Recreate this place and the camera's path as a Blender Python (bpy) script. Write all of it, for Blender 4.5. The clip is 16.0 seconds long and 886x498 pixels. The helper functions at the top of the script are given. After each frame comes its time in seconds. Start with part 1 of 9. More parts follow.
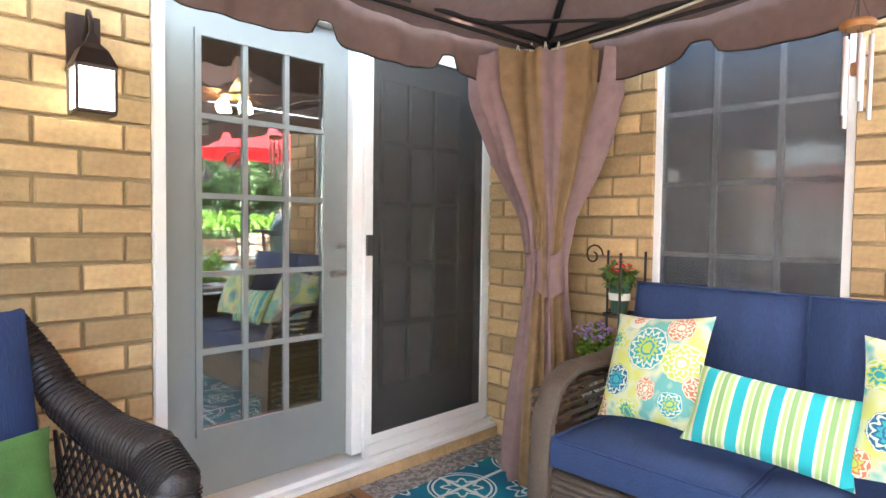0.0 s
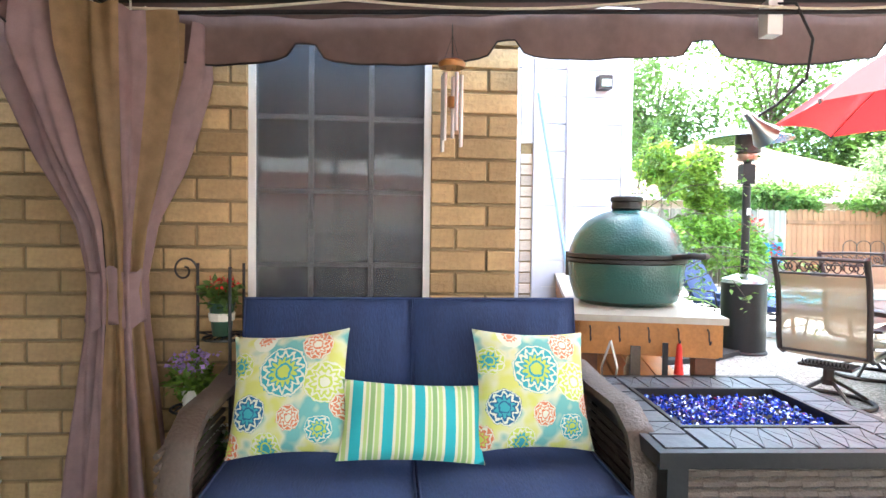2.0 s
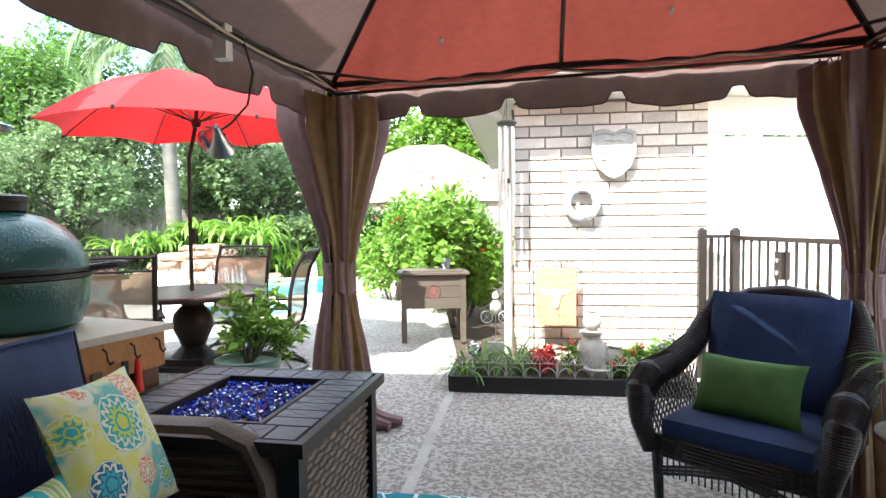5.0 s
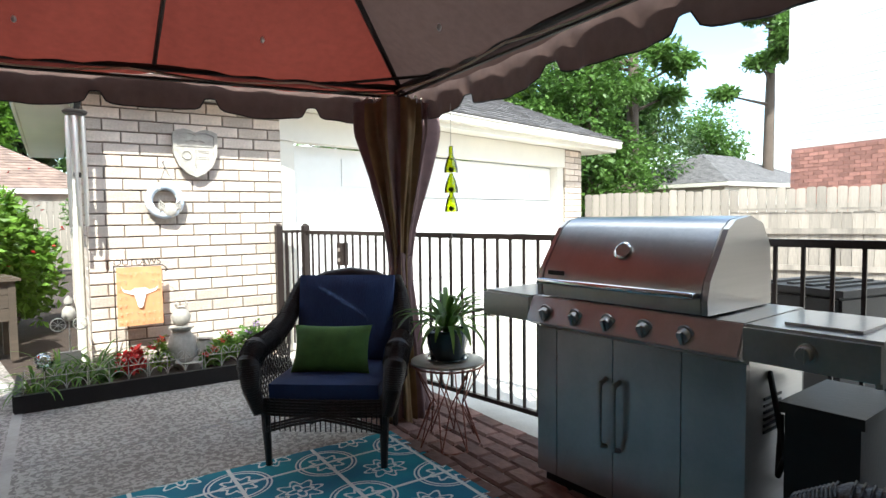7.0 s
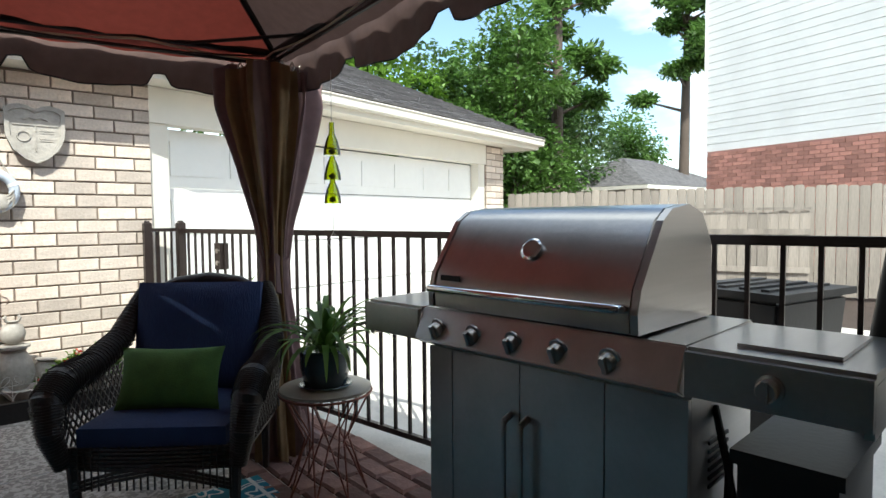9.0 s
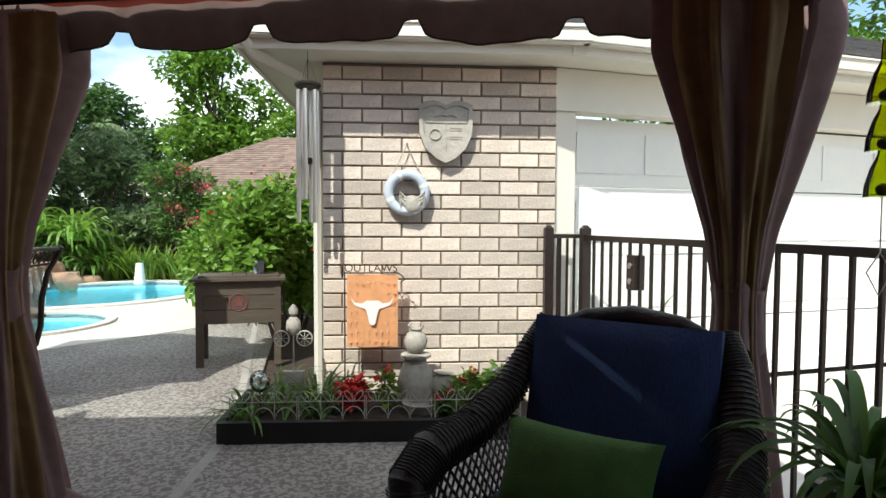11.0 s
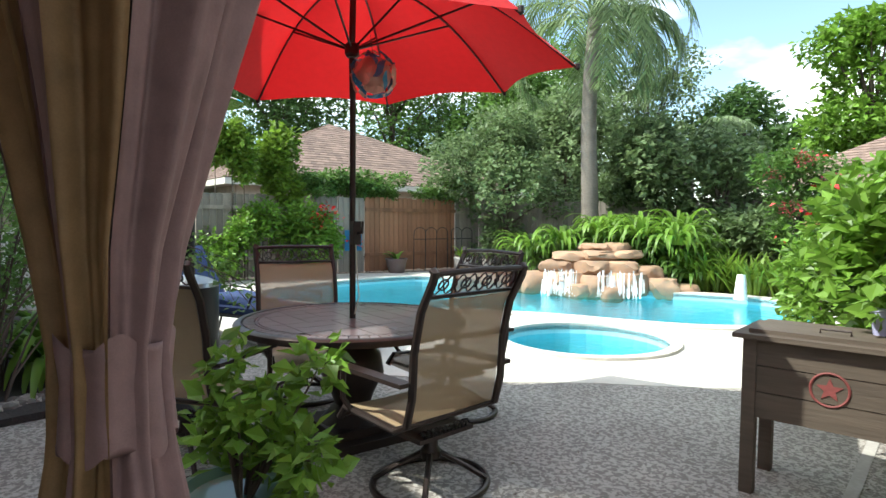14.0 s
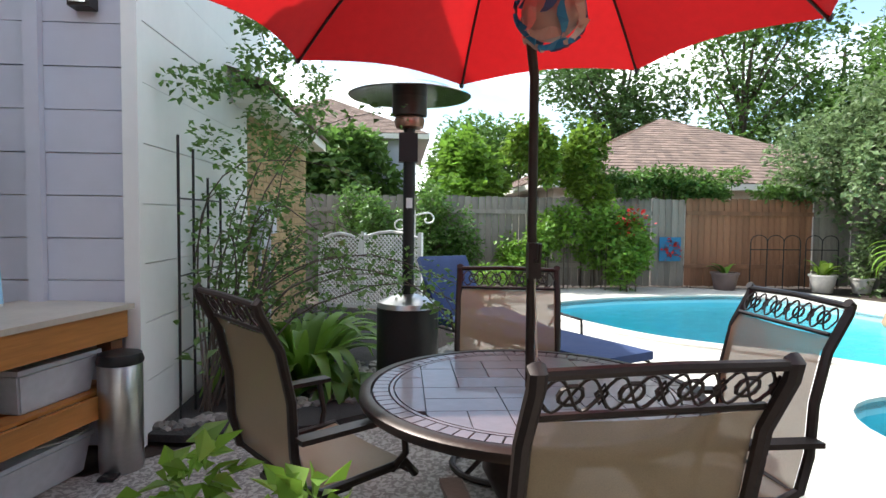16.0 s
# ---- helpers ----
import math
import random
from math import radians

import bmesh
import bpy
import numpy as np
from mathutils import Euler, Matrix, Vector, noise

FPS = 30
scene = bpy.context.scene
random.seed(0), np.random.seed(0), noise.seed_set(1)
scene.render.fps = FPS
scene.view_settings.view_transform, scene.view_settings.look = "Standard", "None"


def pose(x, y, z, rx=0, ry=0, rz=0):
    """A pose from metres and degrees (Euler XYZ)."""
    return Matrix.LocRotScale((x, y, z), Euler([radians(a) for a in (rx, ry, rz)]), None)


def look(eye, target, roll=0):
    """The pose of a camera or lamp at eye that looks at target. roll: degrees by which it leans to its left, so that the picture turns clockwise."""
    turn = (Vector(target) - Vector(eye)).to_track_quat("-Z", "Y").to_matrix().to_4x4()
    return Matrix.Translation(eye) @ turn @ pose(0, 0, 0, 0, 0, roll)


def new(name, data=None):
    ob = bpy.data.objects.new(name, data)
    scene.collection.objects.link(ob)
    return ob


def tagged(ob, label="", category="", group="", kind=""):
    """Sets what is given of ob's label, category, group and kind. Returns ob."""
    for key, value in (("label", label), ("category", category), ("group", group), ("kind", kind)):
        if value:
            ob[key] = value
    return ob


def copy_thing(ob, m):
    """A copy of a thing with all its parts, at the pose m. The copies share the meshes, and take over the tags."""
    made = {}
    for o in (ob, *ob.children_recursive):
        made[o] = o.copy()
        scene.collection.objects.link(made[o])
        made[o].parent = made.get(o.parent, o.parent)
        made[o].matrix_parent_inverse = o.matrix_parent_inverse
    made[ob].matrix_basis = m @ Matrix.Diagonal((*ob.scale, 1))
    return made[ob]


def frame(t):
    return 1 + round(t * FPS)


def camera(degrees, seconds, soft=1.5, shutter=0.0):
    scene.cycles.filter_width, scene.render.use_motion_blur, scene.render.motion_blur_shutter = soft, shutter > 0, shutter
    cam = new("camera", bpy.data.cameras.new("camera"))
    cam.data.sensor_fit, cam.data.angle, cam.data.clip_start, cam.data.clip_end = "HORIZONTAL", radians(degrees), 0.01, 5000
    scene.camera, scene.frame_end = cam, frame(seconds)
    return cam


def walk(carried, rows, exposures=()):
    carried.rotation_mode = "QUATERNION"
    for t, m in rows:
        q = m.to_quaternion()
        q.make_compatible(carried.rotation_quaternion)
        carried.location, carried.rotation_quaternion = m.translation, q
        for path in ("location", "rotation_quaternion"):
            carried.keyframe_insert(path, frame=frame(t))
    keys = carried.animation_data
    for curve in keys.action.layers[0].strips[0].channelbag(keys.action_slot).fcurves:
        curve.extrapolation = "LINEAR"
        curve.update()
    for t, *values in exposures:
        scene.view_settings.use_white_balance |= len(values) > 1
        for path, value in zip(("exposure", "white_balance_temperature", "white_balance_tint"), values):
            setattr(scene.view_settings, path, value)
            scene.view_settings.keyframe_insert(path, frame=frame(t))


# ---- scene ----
cam = camera(73.9, 16.0)
PATH = [
    (0, (0.589, 0.922, 1.232), (-0.817, -0.497, 1.15), 0.7),
    (0.5, (0.62, 0.797, 1.233), (-1.035, -0.323, 1.153), 0.7),
    (1, (0.66, 0.588, 1.251), (-1.209, -0.121, 1.162), 0.7),
    (1.5, (0.581, 0.403, 1.268), (-1.391, 0.085, 1.18), 0.6),
    (2, (0.522, 0.262, 1.27), (-1.469, 0.436, 1.204), 0.7),
    (2.5, (0.463, 0.105, 1.276), (-1.406, 0.813, 1.208), 0.8),
    (3, (0.381, -0.002, 1.28), (-1.27, 1.125, 1.214), 0.5),
    (3.5, (0.187, -0.076, 1.278), (-1.163, 1.398, 1.216), 0.2),
    (3.7, (0.081, -0.144, 1.276), (-1.098, 1.47, 1.218), 0.1),
    (5.8, (-0.611, -0.947, 1.342), (-0.301, 1.027, 1.253), -0.6),
    (6, (-0.654, -0.975, 1.338), (-0.173, 0.964, 1.245), -0.6),
    (6.5, (-0.705, -1.032, 1.335), (0.121, 0.787, 1.23), -0.8),
    (7, (-0.717, -1.089, 1.325), (0.388, 0.575, 1.214), -0.7),
    (7.5, (-0.677, -1.112, 1.335), (0.624, 0.402, 1.213), -0.8),
    (8, (-0.538, -1.046, 1.337), (0.819, 0.417, 1.209), -0.8),
    (8.2, (-0.454, -1.001, 1.321), (0.906, 0.46, 1.195), -0.7),
    (10.3, (0.067, -0.039, 1.262), (0.808, 1.817, 1.177), 0.0),
    (10.5, (0.081, 0.076, 1.285), (0.661, 1.988, 1.194), 0.0),
    (11, (0.101, 0.434, 1.278), (0.228, 2.428, 1.192), 0.3),
    (11.5, (0.093, 0.759, 1.278), (-0.182, 2.738, 1.194), 0.7),
    (11.9, (0.111, 1.073, 1.294), (-0.516, 2.969, 1.195), 0.7),
    (12, (0.108, 1.117, 1.291), (-0.6, 2.985, 1.196), 0.8),
    (12.5, (0.081, 1.461, 1.266), (-0.977, 3.155, 1.168), 1.0),
    (13, (-0.042, 1.961, 1.286), (-1.335, 3.484, 1.184), 0.7),
    (13.5, (-0.187, 2.437, 1.302), (-1.654, 3.791, 1.2), 0.6),
    (14, (-0.322, 2.811, 1.31), (-1.927, 4.0, 1.213), 0.6),
    (14.5, (-0.525, 3.208, 1.35), (-2.255, 4.206, 1.251), 0.6),
    (15, (-0.695, 3.583, 1.388), (-2.548, 4.33, 1.286), 0.5),
    (15.5, (-0.844, 3.876, 1.398), (-2.787, 4.342, 1.296), 0.5),
    (16, (-1.171, 3.962, 1.394), (-3.163, 4.104, 1.289), 0.7),
]
walk(cam, [(t, look(eye, target, roll)) for t, eye, target, roll in PATH],
     [(0, 4.5, 6300, 4), (1.5, 4.15, 6300, 4), (2.5, 3.75, 6300, 4), (3.5, 3.35, 6300, 4), (6.0, 2.0, 6200, 1), (8.0, 1.3, 6200, 1),
      (10.5, 0.7, 6450, 1), (13.0, 0.8, 6450, 0), (14.5, 1.34, 6450, 1), (16.0, 1.25, 6450, 5)])

# ---- light ----
SUN_TRAVEL = Vector((0.40, 0.77, -1.0)).normalized()
SUN_ELEVATION = math.asin(-SUN_TRAVEL.z)
SUN_ROTATION = math.atan2(-SUN_TRAVEL.x, -SUN_TRAVEL.y)
world = bpy.data.worlds.new("world")
scene.world = world
world.use_nodes = True
wn, wl = world.node_tree.nodes, world.node_tree.links
sky = wn.new("ShaderNodeTexSky")
sky.sky_type, sky.sun_disc = "NISHITA", False
sky.sun_elevation, sky.sun_rotation = SUN_ELEVATION, SUN_ROTATION
wn["Background"].inputs["Strength"].default_value = 0.15
# thin bright clouds over the blue
w_co, w_map, w_no, w_ra, w_mx = (wn.new("ShaderNodeTexCoord"), wn.new("ShaderNodeMapping"), wn.new("ShaderNodeTexNoise"), wn.new("ShaderNodeValToRGB"), wn.new("ShaderNodeMix"))
w_mx.data_type = "RGBA"
w_map.inputs["Scale"].default_value = (1.0, 1.0, 2.6)
w_no.inputs["Scale"].default_value, w_no.inputs["Detail"].default_value = 2.1, 7
w_ra.color_ramp.elements[0].position, w_ra.color_ramp.elements[1].position = 0.46, 0.62
w_mx.inputs[7].default_value = (9.0, 9.1, 9.3, 1)
wl.new(w_co.outputs["Generated"], w_map.inputs[0]), wl.new(w_map.outputs[0], w_no.inputs[0]), wl.new(w_no.outputs[0], w_ra.inputs[0])
wl.new(w_ra.outputs[0], w_mx.inputs[0]), wl.new(sky.outputs[0], w_mx.inputs[6]), wl.new(w_mx.outputs[2], wn["Background"].inputs["Color"])
sun = new("sun", bpy.data.lights.new("sun", "SUN"))
sun.data.energy, sun.data.angle, sun.data.color = 3.6, radians(0.5), (1.0, 0.97, 0.92)
sun.rotation_euler = SUN_TRAVEL.to_track_quat("-Z", "Y").to_euler()


# ---- materials ----
def nodes_of(name):
    m = bpy.data.materials.new(name)
    m.use_nodes = True
    return m, m.node_tree.nodes, m.node_tree.links, m.node_tree.nodes["Principled BSDF"]


def mat(name, color, rough=0.6, metal=0.0, grain=0.25, scale=30.0, bump=0.15, stain=0.2, per_object=0.0,
        per_island=0.0, coords="Object", stretch=(1, 1, 1), translucent=0.0, coat=0.0, second=None):
    """A surface with grain at a fine scale and stains at a large one."""
    m, n, l, b = nodes_of(name)
    tc = n.new("ShaderNodeTexCoord")
    mp = n.new("ShaderNodeMapping")
    mp.inputs["Scale"].default_value = stretch
    l.new(tc.outputs[coords], mp.inputs[0])
    fine, wide = n.new("ShaderNodeTexNoise"), n.new("ShaderNodeTexNoise")
    fine.inputs["Scale"].default_value, fine.inputs["Detail"].default_value = scale, 5
    wide.inputs["Scale"].default_value, wide.inputs["Detail"].default_value = scale / 14, 3
    l.new(mp.outputs[0], fine.inputs[0]), l.new(mp.outputs[0], wide.inputs[0])
    base = n.new("ShaderNodeMix")
    base.data_type = "RGBA"
    c = Vector(color[:3])
    d = Vector(second[:3]) if second else c * (1 - grain)
    base.inputs[6].default_value, base.inputs[7].default_value = (*d, 1), (*(c * (1 + grain * 0.4)), 1)
    l.new(fine.outputs[0], base.inputs[0])
    hsv = n.new("ShaderNodeHueSaturation")
    l.new(base.outputs[2], hsv.inputs["Color"])
    val = n.new("ShaderNodeMapRange")
    val.inputs["From Min"].default_value, val.inputs["From Max"].default_value = 0.3, 0.7
    val.inputs["To Min"].default_value, val.inputs["To Max"].default_value = 1 - stain, 1 + stain * 0.5
    l.new(wide.outputs[0], val.inputs[0])
    last = val.outputs[0]
    for amount, kind in ((per_object, "object"), (per_island, "island")):
        if amount:
            if kind == "object":
                r = n.new("ShaderNodeObjectInfo").outputs["Random"]
            else:
                r = n.new("ShaderNodeNewGeometry").outputs["Random Per Island"]
            rr = n.new("ShaderNodeMapRange")
            rr.inputs["To Min"].default_value, rr.inputs["To Max"].default_value = 1 - amount, 1 + amount
            l.new(r, rr.inputs[0])
            mm = n.new("ShaderNodeMath")
            mm.operation = "MULTIPLY"
            l.new(last, mm.inputs[0]), l.new(rr.outputs[0], mm.inputs[1])
            last = mm.outputs[0]
    l.new(last, hsv.inputs["Value"])
    l.new(hsv.outputs[0], b.inputs["Base Color"])
    b.inputs["Roughness"].default_value, b.inputs["Metallic"].default_value = rough, metal
    b.inputs["Coat Weight"].default_value = coat
    if bump:
        bp = n.new("ShaderNodeBump")
        bp.inputs["Strength"].default_value, bp.inputs["Distance"].default_value = bump, 0.01
        l.new(fine.outputs[0], bp.inputs["Height"]), l.new(bp.outputs[0], b.inputs["Normal"])
    if translucent:
        t = n.new("ShaderNodeBsdfTranslucent")
        mx = n.new("ShaderNodeMixShader")
        mx.inputs[0].default_value = translucent
        l.new(hsv.outputs[0], t.inputs[0])
        l.new(b.outputs[0], mx.inputs[1]), l.new(t.outputs[0], mx.inputs[2])
        l.new(mx.outputs[0], n["Material Output"].inputs[0])
    return m


def concrete_mat():
    """Exposed aggregate with worn flat islands, as a spray-textured patio."""
    m, n, l, b = nodes_of("patio_texture")
    tc = n.new("ShaderNodeTexCoord")
    a, v, w = n.new("ShaderNodeTexNoise"), n.new("ShaderNodeTexVoronoi"), n.new("ShaderNodeTexNoise")
    a.inputs["Scale"].default_value, a.inputs["Detail"].default_value = 34, 9
    a.inputs["Distortion"].default_value = 0.8
    v.inputs["Scale"].default_value, w.inputs["Scale"].default_value = 120, 0.9
    for t in (a, v, w):
        l.new(tc.outputs["Object"], t.inputs["Vector"])
    r = n.new("ShaderNodeValToRGB")
    r.color_ramp.elements[0].position, r.color_ramp.elements[1].position = 0.465, 0.54
    r.color_ramp.elements[0].color, r.color_ramp.elements[1].color = (0.19, 0.172, 0.156, 1), (0.385, 0.36, 0.332, 1)
    l.new(a.outputs[0], r.inputs[0])
    mx = n.new("ShaderNodeMix")
    mx.data_type, mx.blend_type = "RGBA", "MULTIPLY"
    mx.inputs[0].default_value = 0.6
    l.new(r.outputs[0], mx.inputs[6])
    r2 = n.new("ShaderNodeValToRGB")
    r2.color_ramp.elements[0].color, r2.color_ramp.elements[1].color = (0.65, 0.6, 0.58, 1), (1.1, 1.08, 1.05, 1)
    r2.color_ramp.elements[0].position, r2.color_ramp.elements[1].position = 0.35, 0.62
    l.new(w.outputs[0], r2.inputs[0]), l.new(r2.outputs[0], mx.inputs[7])
    l.new(mx.outputs[2], b.inputs["Base Color"])
    b.inputs["Roughness"].default_value = 0.75
    ad = n.new("ShaderNodeMath")
    ad.operation = "MULTIPLY_ADD"
    ad.inputs[1].default_value = 0.2
    l.new(v.outputs[0], ad.inputs[0]), l.new(r.outputs[0], ad.inputs[2])
    bp = n.new("ShaderNodeBump")
    bp.inputs["Strength"].default_value, bp.inputs["Distance"].default_value = 0.7, 0.008
    l.new(ad.outputs[0], bp.inputs["Height"]), l.new(bp.outputs[0], b.inputs["Normal"])
    return m


def glass_mat(name, tint, mirror=0.25, see=0.75):
    """A thin pane: a sharp sheen over what lies behind."""
    m, n, l, b = nodes_of(name)
    g, t, mx, f = (n.new("ShaderNodeBsdfGlossy"), n.new("ShaderNodeBsdfTransparent"), n.new("ShaderNodeMixShader"),
                   n.new("ShaderNodeFresnel"))
    g.inputs["Roughness"].default_value, t.inputs[0].default_value = 0.02, (*tint, 1)
    f.inputs[0].default_value = 1.45
    ad = n.new("ShaderNodeMath")
    ad.inputs[1].default_value = mirror
    ad.use_clamp = True
    l.new(f.outputs[0], ad.inputs[0]), l.new(ad.outputs[0], mx.inputs[0])
    l.new(t.outputs[0], mx.inputs[1]), l.new(g.outputs[0], mx.inputs[2])
    l.new(mx.outputs[0], n["Material Output"].inputs[0])
    return m


def screen_mat(name, color, cover):
    """A woven mesh: part of it lets the view through."""
    m, n, l, b = nodes_of(name)
    t, mx = n.new("ShaderNodeBsdfTransparent"), n.new("ShaderNodeMixShader")
    b.inputs["Base Color"].default_value, b.inputs["Roughness"].default_value = (*color, 1), 0.6
    tc, br = n.new("ShaderNodeTexCoord"), n.new("ShaderNodeTexNoise")
    br.inputs["Scale"].default_value = 700
    l.new(tc.outputs["Object"], br.inputs[0])
    mr = n.new("ShaderNodeMapRange")
    mr.inputs["From Min"].default_value, mr.inputs["From Max"].default_value = 0.35, 0.65
    mr.inputs["To Min"].default_value, mr.inputs["To Max"].default_value = cover - 0.12, min(cover + 0.12, 1)
    l.new(br.outputs[0], mr.inputs[0]), l.new(mr.outputs[0], mx.inputs[0])
    l.new(t.outputs[0], mx.inputs[1]), l.new(b.outputs[0], mx.inputs[2])
    l.new(mx.outputs[0], n["Material Output"].inputs[0])
    return m


M_PATIO = concrete_mat()
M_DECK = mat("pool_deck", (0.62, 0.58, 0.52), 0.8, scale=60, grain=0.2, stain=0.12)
M_JOINT = mat("joint_filler", (0.42, 0.39, 0.36), 0.9, scale=40)
M_BRICK = mat("tan_brick", (0.57, 0.385, 0.19), 0.85, scale=45, grain=0.35, stain=0.3, per_object=0.28, bump=0.5)
M_BRICK_PALE = mat("pale_brick", (0.70, 0.59, 0.50), 0.85, scale=45, grain=0.3, stain=0.25, per_object=0.25, bump=0.5)
M_MORTAR = mat("mortar", (0.30, 0.22, 0.12), 0.95, scale=60, bump=0.4)
M_MORTAR_DARK = mat("dark_mortar", (0.24, 0.19, 0.15), 0.95, scale=60, bump=0.4)
M_WHITE = mat("white_paint", (0.80, 0.79, 0.76), 0.5, scale=12, grain=0.05, stain=0.08, bump=0.05)
M_SIDING = mat("lavender_grey_siding", (0.55, 0.55, 0.62), 0.6, scale=10, grain=0.06, stain=0.1, bump=0.08)
M_SOFFIT = mat("cream_trim", (0.72, 0.68, 0.60), 0.55, scale=10, grain=0.05, stain=0.08, bump=0.05)
M_DOOR = mat("grey_door_paint", (0.22, 0.235, 0.23), 0.45, scale=14, grain=0.08, stain=0.08, bump=0.04)
M_ALU = mat("white_aluminium", (0.75, 0.74, 0.72), 0.4, scale=20, grain=0.05, stain=0.08, bump=0.02)
M_DARKFRAME = mat("bronze_frame", (0.035, 0.03, 0.028), 0.4, metal=0.3, scale=30, grain=0.2, bump=0.05)
M_GLASS = glass_mat("window_glass", (0.72, 0.76, 0.74), 0.30)
M_SCREEN = screen_mat("sun_screen", (0.05, 0.048, 0.045), 0.64)
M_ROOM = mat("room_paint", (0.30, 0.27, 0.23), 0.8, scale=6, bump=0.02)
M_SHINGLE = mat("brown_shingle", (0.22, 0.15, 0.12), 0.9, scale=40, grain=0.35, stain=0.2, per_island=0.25)
M_SHINGLE_GREY = mat("grey_shingle", (0.17, 0.16, 0.16), 0.9, scale=40, grain=0.35, stain=0.2, per_island=0.2)
M_FENCE = mat("weathered_cedar", (0.30, 0.26, 0.22), 0.9, scale=20, grain=0.35, stain=0.3, stretch=(4, 4, 0.5), per_object=0.2, bump=0.3)
M_FENCE_RED = mat("red_cedar", (0.30, 0.14, 0.075), 0.8, scale=20, grain=0.35, stain=0.3, stretch=(4, 4, 0.5), per_object=0.2, bump=0.3)
M_SOIL = mat("soil", (0.06, 0.04, 0.03), 0.95, scale=50, grain=0.6, bump=0.8)
M_MULCH = mat("dark_mulch", (0.035, 0.03, 0.028), 0.95, scale=60, grain=0.6, bump=0.9, per_island=0.5)
M_LAWN = mat("lawn", (0.05, 0.09, 0.025), 0.9, scale=60, grain=0.5, bump=0.6)
M_BLACK = mat("black_metal", (0.022, 0.02, 0.02), 0.45, metal=0.4, scale=60, grain=0.3, bump=0.08)
M_BRONZE = mat("dark_bronze", (0.045, 0.032, 0.028), 0.4, metal=0.5, scale=60, grain=0.3, bump=0.08)
M_STEEL = mat("brushed_steel", (0.50, 0.48, 0.46), 0.3, metal=1.0, scale=60, grain=0.12, stain=0.15, stretch=(1, 0.04, 1), bump=0.06)
M_CHROME = mat("chrome", (0.75, 0.75, 0.76), 0.12, metal=1.0, scale=30, grain=0.05, bump=0.0)
M_CANOPY = mat("brown_canopy_cloth", (0.15, 0.093, 0.08), 0.85, scale=300, grain=0.15, stain=0.12, translucent=0.16, bump=0.1)
# same brown cloth, with the red of sun shining through put into its colour
M_CANOPY_SUNLIT = mat("sunlit_red_canopy_cloth", (0.28, 0.055, 0.038), 0.85, scale=300, grain=0.15, stain=0.12, translucent=0.22, bump=0.1)
M_CURTAIN = mat("mauve_brown_curtain", (0.27, 0.17, 0.165), 0.75, scale=250, grain=0.15, stain=0.15, translucent=0.15, bump=0.08)
M_NET = mat("gold_brown_netting", (0.30, 0.185, 0.085), 0.6, scale=250, grain=0.2, stain=0.2, translucent=0.35, bump=0.08)
M_WICKER = mat("brown_wicker", (0.10, 0.07, 0.052), 0.55, scale=90, grain=0.4, bump=0.4)
M_WICKER_DARK = mat("espresso_wicker", (0.028, 0.018, 0.015), 0.45, scale=90, grain=0.4, bump=0.4)
M_BLUE = mat("navy_cushion_cloth", (0.022, 0.045, 0.135), 0.8, scale=180, grain=0.4, stain=0.15, stretch=(1, 0.2, 1), bump=0.35)
M_UMBRELLA = mat("red_umbrella_cloth", (0.55, 0.012, 0.015), 0.8, scale=300, grain=0.08, stain=0.06, translucent=0.33, bump=0.05)
M_WOODORANGE = mat("orange_stained_wood", (0.44, 0.18, 0.04), 0.5, scale=16, grain=0.4, stain=0.25, stretch=(0.3, 4, 4), bump=0.2)
M_WOODBROWN = mat("brown_barnwood", (0.10, 0.075, 0.055), 0.7, scale=16, grain=0.4, stain=0.3, stretch=(0.3, 4, 4), bump=0.3)
M_WOODRED = mat("red_brown_wood", (0.17, 0.065, 0.03), 0.5, scale=16, grain=0.4, stain=0.25, stretch=(0.3, 4, 4), bump=0.2)
M_STONETOP = mat("cream_stone_top", (0.52, 0.46, 0.38), 0.35, scale=25, grain=0.2, stain=0.25, bump=0.05)
M_EGG = mat("green_dimpled_ceramic", (0.018, 0.075, 0.06), 0.22, scale=70, grain=0.15, stain=0.1, bump=0.0, coat=0.6)
M_TERRA = mat("terracotta", (0.35, 0.16, 0.09), 0.8, scale=30)
M_WATERBED = mat("pool_plaster", (0.35, 0.66, 0.72), 0.7, scale=8, grain=0.1, stain=0.12, bump=0.05)
M_ROCK = mat("orange_sandstone", (0.42, 0.24, 0.13), 0.85, scale=9, grain=0.5, stain=0.4, per_object=0.25, bump=0.9, second=(0.30, 0.22, 0.17))
M_BARK = mat("bark", (0.12, 0.09, 0.07), 0.9, scale=25, grain=0.5, stretch=(2, 2, 0.4), bump=0.9)
M_PALMBARK = mat("palm_bark", (0.22, 0.19, 0.16), 0.9, scale=18, grain=0.5, stretch=(1, 1, 3), bump=0.9)


def leaf_mat(name, color, spread=0.35):
    return mat(name, color, 0.45, scale=6, grain=0.25, stain=0.2, per_island=spread, translucent=0.45, bump=0.0)


